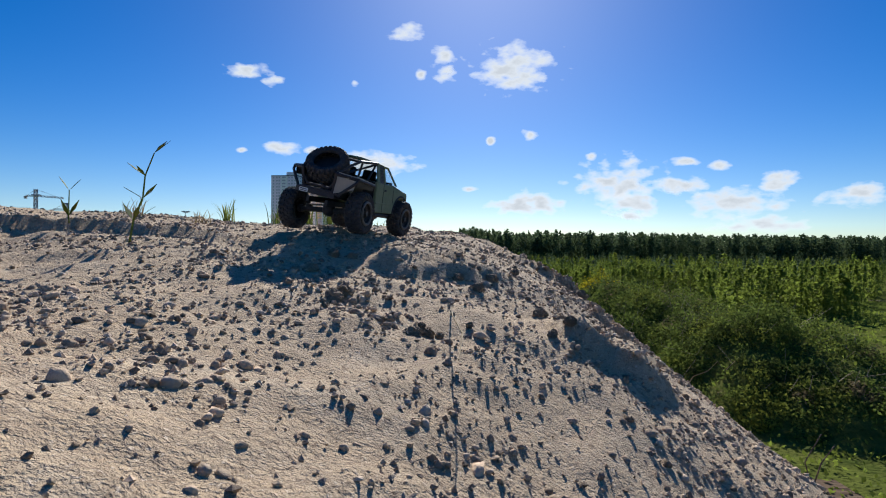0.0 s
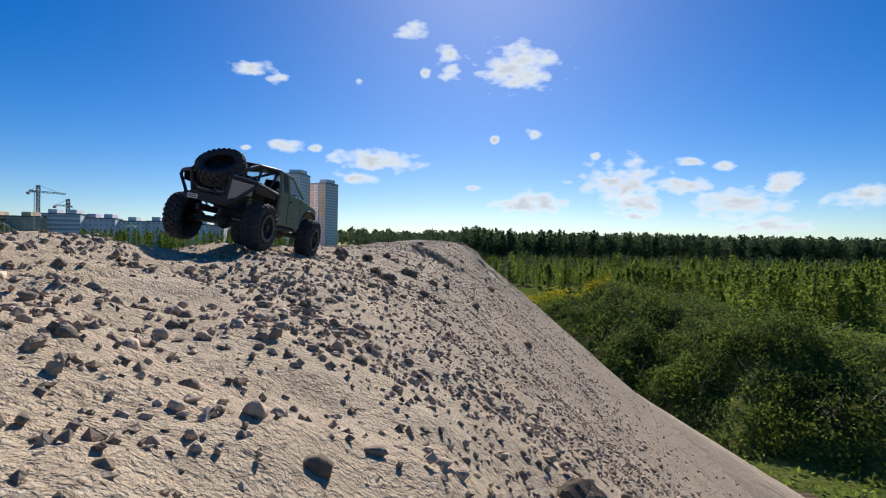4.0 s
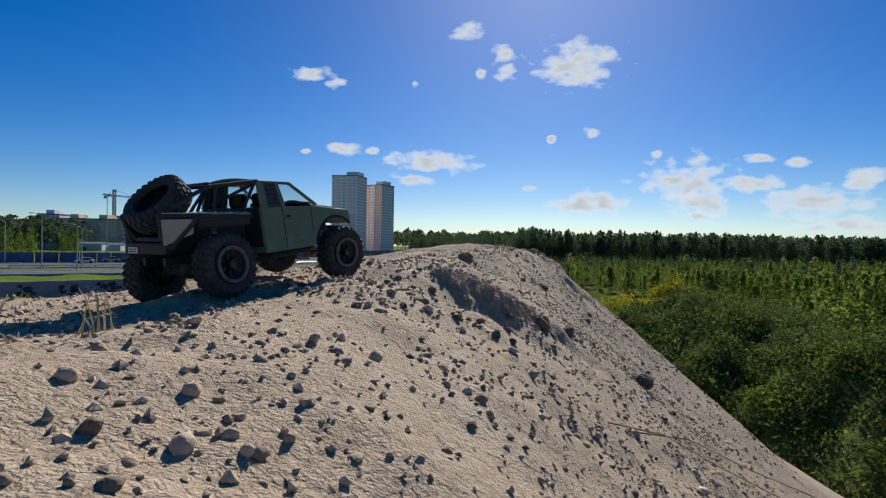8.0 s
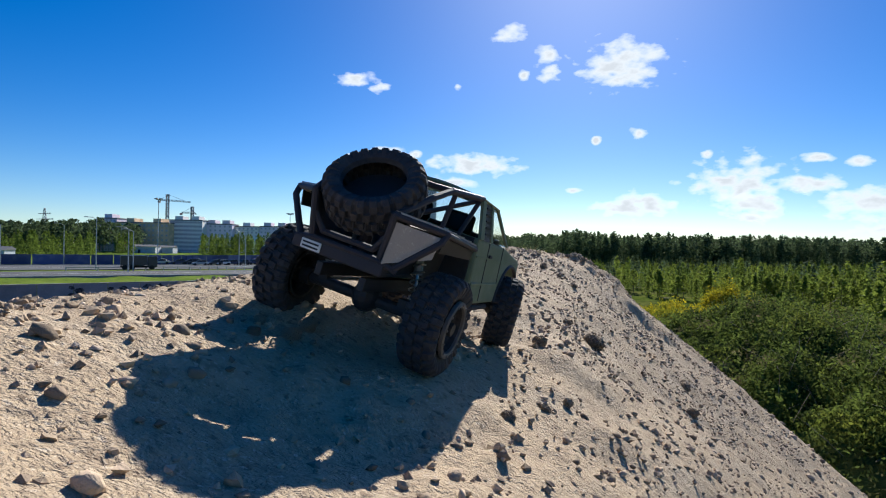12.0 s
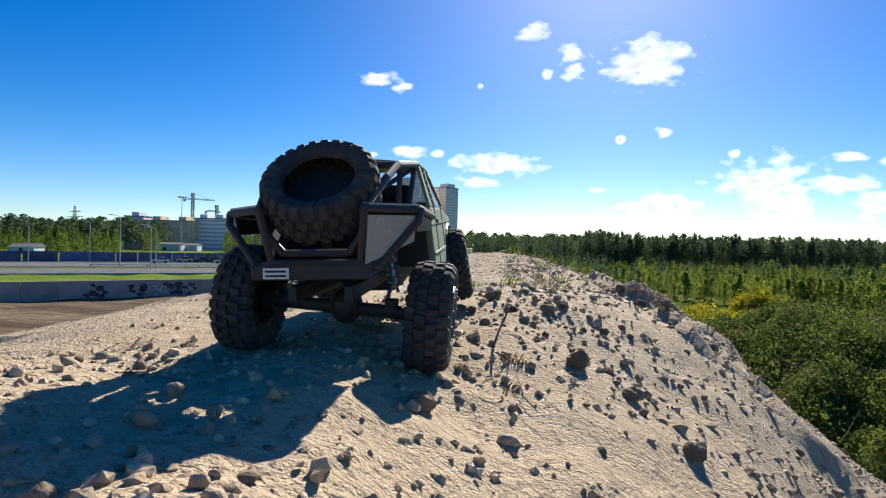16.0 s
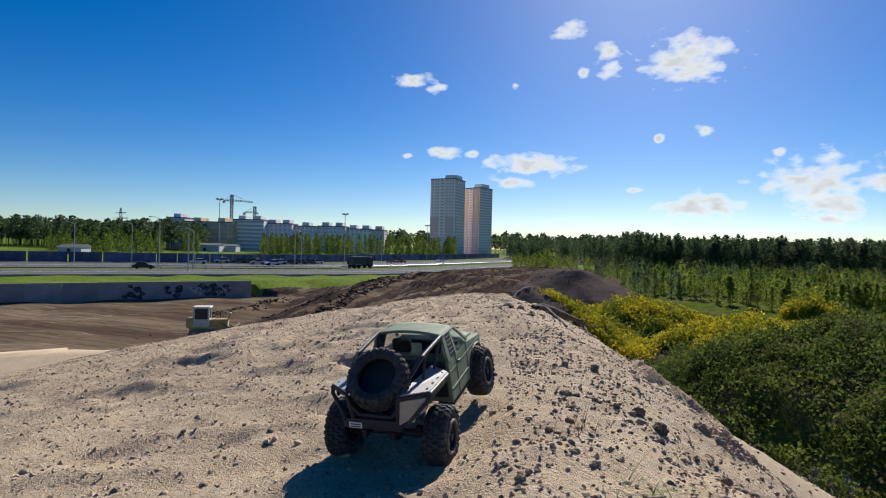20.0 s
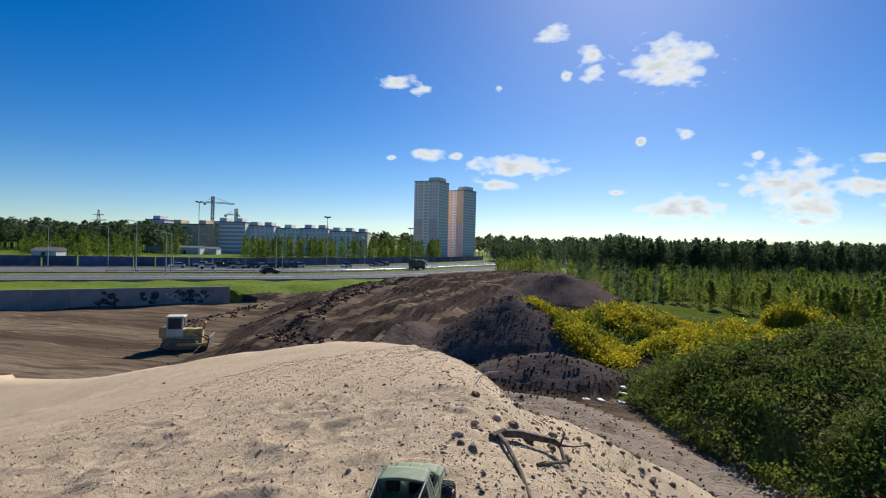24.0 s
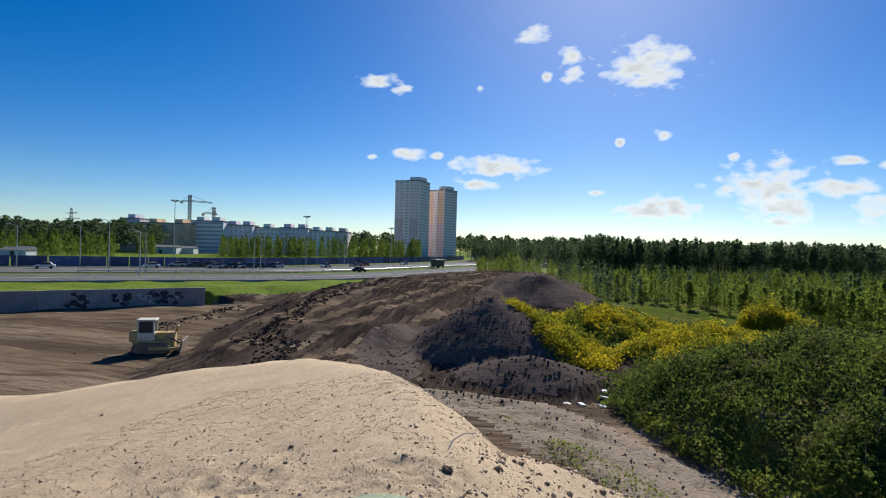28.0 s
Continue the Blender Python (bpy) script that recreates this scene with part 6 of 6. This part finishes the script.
# sheds and the pale slab at the left of the road
SHED = mat("white_sheet", (.55, .56, .6), .7, spots=[(.6, (.45, .46, .52), .45, .65)])
for px, depth, w, h, d in ((0, 205, 9, 2.6, 6), (22, 215, 6, 2.8, 5), (262, 330, 16, 4, 8), (300, 340, 14, 3.6, 8), (835, 500, 16, 5, 8)):
    p = fan(depth, (px - 784) / 1003)
    root = thing("site_shed", Matrix.Translation((p[0], p[1], LEVEL)) @ Matrix.Rotation(radians(TURN + 4), 4, "Z"), "low white site shed beyond the road", "shed", "site sheds")
    part("wall", boxed(0, w, 0, d, -.2, h), SHED, root)
    part("roof", prism([(-.4, h), (d / 2, h + 1.1), (d + .4, h)], -.3, w + .3), ROOFING, root)
    part("door", boxed(w * .4, w * .4 + 1.4, -.05, -.002, 0, 2.2), PANE, root)

# cars
TYRES = mat("car_tyre", (.02, .02, .02), .8)


def car(colour_name, colour, lorry=False):
    """A car along +x, built once per colour."""
    paint = mat(colour_name, colour, .35, .1, spec=.5)
    root = thing("lorry" if lorry else "car", pose(0, 0, 0), "dark tipper lorry driving on the road" if lorry else colour_name.replace("_", " ") + " car on the road", "lorry" if lorry else "car", "vehicles on the road")
    if lorry:
        part("cab", boxed(1.6, 3.4, -1.15, 1.15, .6, 3.0, .15), paint, root)
        part("windscreen", boxed(3.38, 3.44, -1.0, 1.0, 1.8, 2.7), PANE, root)
        part("cargo_body", boxed(-3.6, 1.4, -1.2, 1.2, 1.0, 3.1, .08), paint, root)
        part("chassis", boxed(-3.6, 3.2, -.5, .5, .5, .9), TYRES, root)
        spots, r = ((2.4, 1.05), (2.4, -1.05), (-1.4, 1.05), (-1.4, -1.05), (-2.8, 1.05), (-2.8, -1.05)), .5
    else:
        bm = bmesh.new()
        prof = [(-2.1, .35), (2.1, .35), (2.15, .65), (1.2, .9), (-2.0, .95), (-2.15, .7)]
        b = prism([(y, z) for y, z in prof], -.82, .82, .06)
        bmesh.ops.rotate(b, verts=b.verts, cent=(0, 0, 0), matrix=Matrix.Rotation(radians(-90), 3, "Z"))
        part("body", b, paint, root)
        b = prism([(-1.7, .94), (1.0, .90), (.35, 1.42), (-1.2, 1.45)], -.72, .72, .04)
        bmesh.ops.rotate(b, verts=b.verts, cent=(0, 0, 0), matrix=Matrix.Rotation(radians(-90), 3, "Z"))
        part("cabin", b, PANE, root)
        part("roof", boxed(-1.15, .3, -.66, .66, 1.452, 1.49, .01), paint, root)
        spots, r = ((1.3, .75), (1.3, -.75), (-1.3, .75), (-1.3, -.75)), .32
    for x, y in spots:
        part("wheel", rod(bmesh.new(), (x, y - .11, r), (x, y + .11, r), r, sides=12), TYRES, root)
    return root


def on_road(s, side):
    p, q = road_point(s)
    p = p + Vector((-q.y, q.x)) * side
    return pose(p.x, p.y, LEVEL + .17, 0, 0, math.degrees(math.atan2(q.y, q.x)) + (180 if side > 0 else 0))


cars = {"white": car("white", (.6, .6, .6)), "dark_grey": car("dark_grey", (.05, .05, .055)), "dark_blue": car("dark_blue", (.03, .04, .10)), "dark_red": car("dark_red", (.16, .02, .02)), "silver": car("silver", (.38, .39, .4))}
parked = {"white": (1.25, 14.5), "dark_grey": (1.85, 14.5), "dark_blue": (1.98, 14.5), "dark_red": (2.8, 9), "silver": (1.55, 14)}
for name, (s, side) in parked.items():
    cars[name].matrix_basis = on_road(s, side)
for name, s, side in (("white", 1.92, 14.5), ("dark_grey", 2.05, 14.5), ("dark_blue", 2.12, 14.5), ("dark_grey", 1.75, 24), ("white", 2.18, 14.5), ("silver", 2.45, 9), ("dark_grey", 2.7, 9), ("dark_blue", 1.42, 24), ("silver", 1.34, 24), ("dark_grey", 1.5, 24), ("white", 1.62, 24), ("dark_red", 2.3, 24), ("dark_blue", 2.0, 24), ("dark_grey", 2.9, 14), ("white", 3.2, 9)):
    copy_thing(cars[name], on_road(s, side))
moving_lorry = car("dark_green", (.03, .035, .035), True)
moving_car = car("black", (.02, .02, .022))
moving_white = copy_thing(cars["white"], on_road(1.0, 9))

# bulldozer on the graded soil
YELLOW = mat("dusty_yellow_paint", (.52, .36, .12), .7, spots=[(2.5, (.38, .28, .14), .45, .65), (14, (.6, .46, .22), .55, .7)])
CREAM = mat("cream_cab_paint", (.62, .58, .48), .6, spots=[(3, (.5, .46, .38), .5, .7)])
RUST = mat("worn_steel", (.16, .13, .11), .7, .3, spots=[(3, (.24, .18, .13), .45, .65)])
BX, BY = -32.3, 52.0
dozer = thing("bulldozer", Matrix.Translation((BX, BY, float(land(BX, BY)))) @ Matrix.Rotation(radians(TURN + 16), 4, "Z"), "dusty yellow bulldozer with a cream cab on the soil", "bulldozer")
for s in (-1, 1):
    y0 = s * .95
    tr = prism([(-1.35, .12), (-1.5, .35), (-1.35, .72), (-1.0, .86), (1.0, .80), (1.35, .62), (1.45, .38), (1.3, .12), (.9, 0), (-.9, 0)], y0 - .24, y0 + .24, .04)
    bmesh.ops.rotate(tr, verts=tr.verts, cent=(0, 0, 0), matrix=Matrix.Rotation(radians(-90), 3, "Z"))
    bmesh.ops.scale(tr, vec=(1, -1, 1), verts=tr.verts)
    bmesh.ops.recalc_face_normals(tr, faces=tr.faces)
    part("track", tr, RUST, dozer, "dirty steel crawler track")
    for k in range(5):
        part("road_wheel", rod(bmesh.new(), (-1.0 + k * .5, y0 + s * .22, .3), (-1.0 + k * .5, y0 + s * .30, .3), .2, sides=12), RUST, dozer)
    part("push_arm", boxed(-.2, 2.1, y0 + s * .34 - .08, y0 + s * .34 + .08, .35, .55, .03), YELLOW, dozer)
    part("lift_ram", rod(bmesh.new(), (.9, s * .45, 1.35), (2.0, s * .55, .8), .07), RUST, dozer)
part("hull", boxed(-1.5, 1.6, -.66, .66, .45, 1.0, .06), YELLOW, dozer)
part("bonnet", boxed(.1, 1.6, -.5, .5, 1.0, 1.62, .08), YELLOW, dozer)
part("fuel_tank", boxed(-1.75, -1.15, -.62, .62, .9, 1.7, .08), YELLOW, dozer)
part("exhaust", rod(bmesh.new(), (.9, .2, 1.6), (.9, .2, 2.25), .06), RUST, dozer)
part("blade", slat((2.1, -1.55, .1), (2.1, 1.55, .1), (2.3, 1.55, 1.05), (2.3, -1.55, 1.05), .12), RUST, dozer)
part("mast", tube([(1.5, -.5, 1.2), (1.75, -.3, 2.1), (1.75, .3, 2.1), (1.5, .5, 1.2)], .06), YELLOW, dozer)
for x, y in ((-1.1, -.6), (-1.1, .6), (.05, -.6), (.05, .6)):
    part("cab_post", boxed(x - .06, x + .06, y - .06, y + .06, 1.0, 2.55), CREAM, dozer)
part("cab_base", boxed(-1.15, .1, -.64, .64, 1.0, 1.62, .04), CREAM, dozer)
part("cab_roof", boxed(-1.25, .2, -.74, .74, 2.55, 2.7, .05), CREAM, dozer)
for s in (-1, 1):
    part("cab_window", boxed(-1.04, -.01, s * .6 - .012, s * .6 + .012, 1.64, 2.54), PANE, dozer)
part("cab_window", boxed(.04, .064, -.54, .54, 1.64, 2.54), PANE, dozer)
part("cab_window", boxed(-1.11, -1.086, -.54, .54, 1.64, 2.54), PANE, dozer)

# rubbish on the meadow
SCRAP = mat("white_scrap", (.6, .6, .58), .7)
srng = random.Random(4)
for cx, cy, k in ((1.5, 47.5, 7), (5.2, 62, 8), (3.5, 55, 6), (7, 58, 4)):
    for _ in range(k):
        x, y = cx + srng.uniform(-1.6, 1.6), cy + srng.uniform(-1.5, 1.5)
        s = srng.uniform(.08, .3)
        ob = part("scrap", boxed(-s, s, -s * .6, s * .6, 0, s * .4, s * .08), SCRAP)
        ob.matrix_basis = pose(x, y, float(land(x, y)) - .02, srng.uniform(-8, 8), srng.uniform(-8, 8), srng.uniform(0, 360))
        tagged(ob, "scrap of white rubbish lying on the ground", "rubbish", "rubbish on the meadow")


# ---- clouds: far thin sheets ----
CLOUD = bpy.data.materials.new("cloud")
CLOUD.use_nodes = True
cn, cl = CLOUD.node_tree.nodes, CLOUD.node_tree.links
cn.clear()
co = cn.new("ShaderNodeTexCoord")
info = cn.new("ShaderNodeObjectInfo")
mapn = cn.new("ShaderNodeVectorMath")
mapn.operation = "ADD"
far = cn.new("ShaderNodeVectorMath")
far.operation = "SCALE"
far.inputs[0].default_value = (37, 91, 53)
cl.new(info.outputs["Random"], far.inputs["Scale"])
size = cn.new("ShaderNodeVectorMath")
size.operation = "MULTIPLY"
size.inputs[1].default_value = (.011, .011, .021)
geo = cn.new("ShaderNodeNewGeometry")
cl.new(geo.outputs["Position"], size.inputs[0])
cl.new(size.outputs[0], mapn.inputs[0])
cl.new(far.outputs[0], mapn.inputs[1])
puff = cn.new("ShaderNodeTexNoise")
puff.inputs["Scale"].default_value, puff.inputs["Detail"].default_value, puff.inputs["Roughness"].default_value = 1.25, 7, .48
cl.new(mapn.outputs[0], puff.inputs["Vector"])
leng = cn.new("ShaderNodeVectorMath")
leng.operation = "LENGTH"
cl.new(co.outputs["Object"], leng.inputs[0])
edge = cn.new("ShaderNodeMath")
edge.operation = "SUBTRACT"
cl.new(puff.outputs["Fac"], edge.inputs[0])
ring = cn.new("ShaderNodeMapRange")
for key, value in (("From Min", .15), ("From Max", 1.0), ("To Min", .18), ("To Max", .76)):
    ring.inputs[key].default_value = value
cl.new(leng.outputs["Value"], ring.inputs["Value"])
cl.new(ring.outputs[0], edge.inputs[1])
dens = cn.new("ShaderNodeMapRange")
for key, value in (("From Min", .0), ("From Max", .28), ("To Min", 0), ("To Max", .97)):
    dens.inputs[key].default_value = value
cl.new(edge.outputs[0], dens.inputs["Value"])
# painted shading: bright rims, greyer cores
tone = cn.new("ShaderNodeMapRange")
for key, value in (("From Min", .06), ("From Max", .42), ("To Min", 1.0), ("To Max", .66)):
    tone.inputs[key].default_value = value
cl.new(edge.outputs[0], tone.inputs["Value"])
# the sheets emit, in place of sunlight falling on them
glow = cn.new("ShaderNodeEmission")
glow.inputs["Color"].default_value = (.93, .96, 1, 1)
lit = cn.new("ShaderNodeMath")
lit.operation = "MULTIPLY"
lit.inputs[1].default_value = CLOUD_LIGHT
cl.new(tone.outputs[0], lit.inputs[0])
cl.new(lit.outputs[0], glow.inputs["Strength"])
clear = cn.new("ShaderNodeBsdfTransparent")
both = cn.new("ShaderNodeMixShader")
cl.new(dens.outputs[0], both.inputs[0])
cl.new(clear.outputs[0], both.inputs[1])
cl.new(glow.outputs[0], both.inputs[2])
cout = cn.new("ShaderNodeOutputMaterial")
cl.new(both.outputs[0], cout.inputs["Surface"])

# bearing, height, width and tallness in degrees
CLOUDS = [(-3.65, 20.5, 3.4, 2.0), (-.3, 18.45, 2.5, 2.0), (0, 17.0, 2.5, 1.3), (-2.5, 16.8, 1.5, .9), (7.0, 17.3, 8.4, 4.3), (-19.2, 16.3, 3.8, 1.4), (-16.6, 15.6, 2.8, 1.0), (-9, 15.9, .8, .9), (8.6, 11.1, 1.8, 1.1),
          (4.7, 10.6, .9, .7), (-19.6, 9.0, 1.3, .7), (-15.9, 9.4, 3.9, 1.3), (-13.2, 9.3, 1.3, .8), (-7.15, 8.4, 9.1, 2.1), (-9.3, 6.5, 4.1, 1.3), (8.3, 4.3, 8.0, 2.3), (17, 6.5, 8.4, 4.6), (18.2, 4.4, 6, 2.3)]
CLOUDS += [(22.5, 5.95, 5, 1.8), (26.8, 4.2, 9, 2.9), (30.6, 5.95, 3.4, 2), (14.6, 8.9, 1.5, .8), (23.3, 8.1, 2.7, .9), (25.9, 7.6, 2.2, .9), (2.6, 5.8, 1.8, .6), (18.5, 3, 3.6, 1), (29.2, 2.2, 7, 1.7), (36, 4.5, 6, 2)]
disc = bmesh.new()
bmesh.ops.create_circle(disc, cap_ends=True, segments=24, radius=1)
cloud_me = bpy.data.meshes.new("cloud")
disc.to_mesh(cloud_me)
disc.free()
cloud_me.materials.append(CLOUD)
for a, e, w, h in CLOUDS:
    a, e = radians(a), radians(e)
    R = 2600
    p = Vector((math.sin(a) * math.cos(e), math.cos(a) * math.cos(e), math.sin(e))) * R
    ob = new("cloud", cloud_me)
    ob.matrix_basis = look(p, (0, 0, 0)) @ Matrix.Diagonal((R * radians(w) * .78, R * radians(h) * .84, 1, 1))
    tagged(ob, "small white fair-weather cloud in the blue sky", "cloud", kind="structure")


# ---- what moves ----
# the truck: seconds, place of the rear axle, pitch, lean of the rear axle, of the front axle and of the body, heading
DRIVE = [
    (0.0, -0.160, 2.390, 0.145, 1.5, 5.0, 9.0, 13.7, -15.1),
    (1.0, -0.080, 2.943, 0.144, 3.3, 7.7, 13.2, 11.1, -12.0),
    (2.0, -0.040, 3.371, 0.173, 4.3, 6.6, 5.7, 11.1, -8.7),
    (3.0, -0.002, 3.765, 0.193, -0.9, 11.3, 14.8, 15.0, -8.5),
    (5.5, -0.046, 5.535, 0.201, -3.7, 0.6, 1.1, 1.3, -2.7),
    (6.0, -0.073, 5.827, 0.178, -1.1, 2.2, 0.1, 2.1, -0.9),
    (7.0, -0.120, 6.309, 0.153, 4.6, -3.1, -0.5, -1.6, -10.3),
    (8.0, -0.105, 6.658, 0.164, 6.8, -7.1, 1.5, -0.0, -22.8),
    (9.0, -0.018, 6.966, 0.204, 3.2, 2.7, 3.7, 1.7, -33.8),
    (10.0, 0.112, 7.283, 0.213, -1.5, 2.4, 8.0, 4.1, -25.7),
    (11.0, 0.232, 7.686, 0.187, -3.9, 17.5, 28.2, 13.3, -20.9),
    (12.0, 0.345, 8.013, 0.162, -3.7, 16.1, 14.8, 17.2, -10.4),
    (12.5, 0.397, 8.183, 0.157, -7.6, 27.6, 9.1, 24.2, -3.5),
    (14.5, 0.430, 8.902, 0.189, 4.6, 17.9, 15.1, 15.2, 10.3),
    (15.0, 0.403, 9.077, 0.199, 5.4, 16.1, 10.9, 11.1, 12.7),
    (16.0, 0.302, 9.428, 0.219, 3.9, 4.0, -10.2, -2.2, 6.8),
    (17.0, 0.230, 9.921, 0.233, 0.2, -8.0, -12.0, -8.6, -1.4),
    (17.4, 0.201, 10.168, 0.220, -0.2, -7.1, -7.7, -6.6, -2.6),
    (18.0, 0.174, 10.443, 0.212, 4.0, -5.4, -9.9, -8.5, -2.4),
    (19.0, 0.121, 10.884, 0.220, 1.9, -6.6, -9.8, -5.9, -2.1),
    (20.0, 0.080, 11.311, 0.215, 8.7, -1.5, -7.9, -1.4, -1.1),
    (21.0, 0.057, 11.689, 0.230, 8.0, -7.8, -6.9, -2.1, -0.1),
    (21.5, 0.038, 11.874, 0.230, 11.6, -9.6, -14.5, -6.2, -1.1),
    (23.5, -0.024, 12.474, 0.219, 7.0, -4.1, -10.0, -4.1, 5.1),
    (24.0, -0.019, 12.552, 0.238, 4.8, -1.8, -1.5, -1.0, 5.2),
    (25.0, -0.045, 12.758, 0.272, 2.9, -2.2, -2.4, -2.1, 4.8),
    (26.0, -0.157, 12.915, 0.277, 0.5, -2.9, -3.3, -2.7, 4.9),
    (28.0, -0.201, 13.334, 0.274, 1.2, -3.5, -2.5, -2.8, 5.2),
]


def motions():
    times = [r[0] for r in DRIVE]
    table = np.array(DRIVE)
    walk(truck, [(r[0], pose(r[1], r[2], r[3], r[4], r[7], r[8])) for r in DRIVE])
    # rolled distance along the drive
    gone = np.r_[0, np.cumsum(np.hypot(np.diff(table[:, 1]), np.diff(table[:, 2])))]
    total = gone[-1]
    count = int(math.ceil(math.degrees(total / TYRE_R) / 75))
    stops = sorted({0.0, 28.0} | {round(float(np.interp(total * k / count, gone, times)) * FPS) / FPS for k in range(count + 1)})
    steer = [(0, -6), (3, 4), (6, 0), (8, -8), (10, -4), (12, 14), (15, 10), (17, -3), (20, -4), (24, 0), (28, 0)]
    for ax, y, c in zip(axles, (0, BASE), (5, 6)):
        walk(ax, [(r[0], pose(0, y, 0, 0, r[c] - r[7], 0)) for r in DRIVE])
    for w, side, y in wheels:
        rows = []
        for t in stops:
            lean = float(np.interp(t, times, table[:, 6 if y else 5] - table[:, 7]))
            spin = -math.degrees(float(np.interp(t, times, gone)) / TYRE_R)
            turn = float(np.interp(t, [s[0] for s in steer], [s[1] for s in steer])) if y else 0
            m = pose(0, y, 0, 0, lean, 0) @ Matrix.Translation((side * TRACK / 2, 0, 0)) @ pose(0, 0, 0, 0, 0, turn) @ pose(0, 0, 0, spin, 0, 0)
            rows.append((t, m @ pose(0, 0, 0, 0, 0, 0 if side > 0 else 180)))
        walk(w, rows)
    # traffic, by the road's share
    walk(moving_lorry, [(t, on_road(s, -13)) for t, s in ((0, .66), (5, .86), (10.6, 1.1), (12.4, 1.28), (16, 1.66), (20, 2.05), (24, 2.55), (28, 3.0))])
    walk(moving_car, [(t, on_road(s, -16)) for t, s in ((0, .3), (8, .6), (14, .85), (20, 1.12), (21.5, 1.28), (25, 1.75), (28, 2.2))])
    walk(moving_white, [(t, on_road(s, 9)) for t, s in ((0, 3.4), (8, 2.7), (14, 2.2), (20, 1.75), (24, 1.35), (28, 1.05))])


motions()
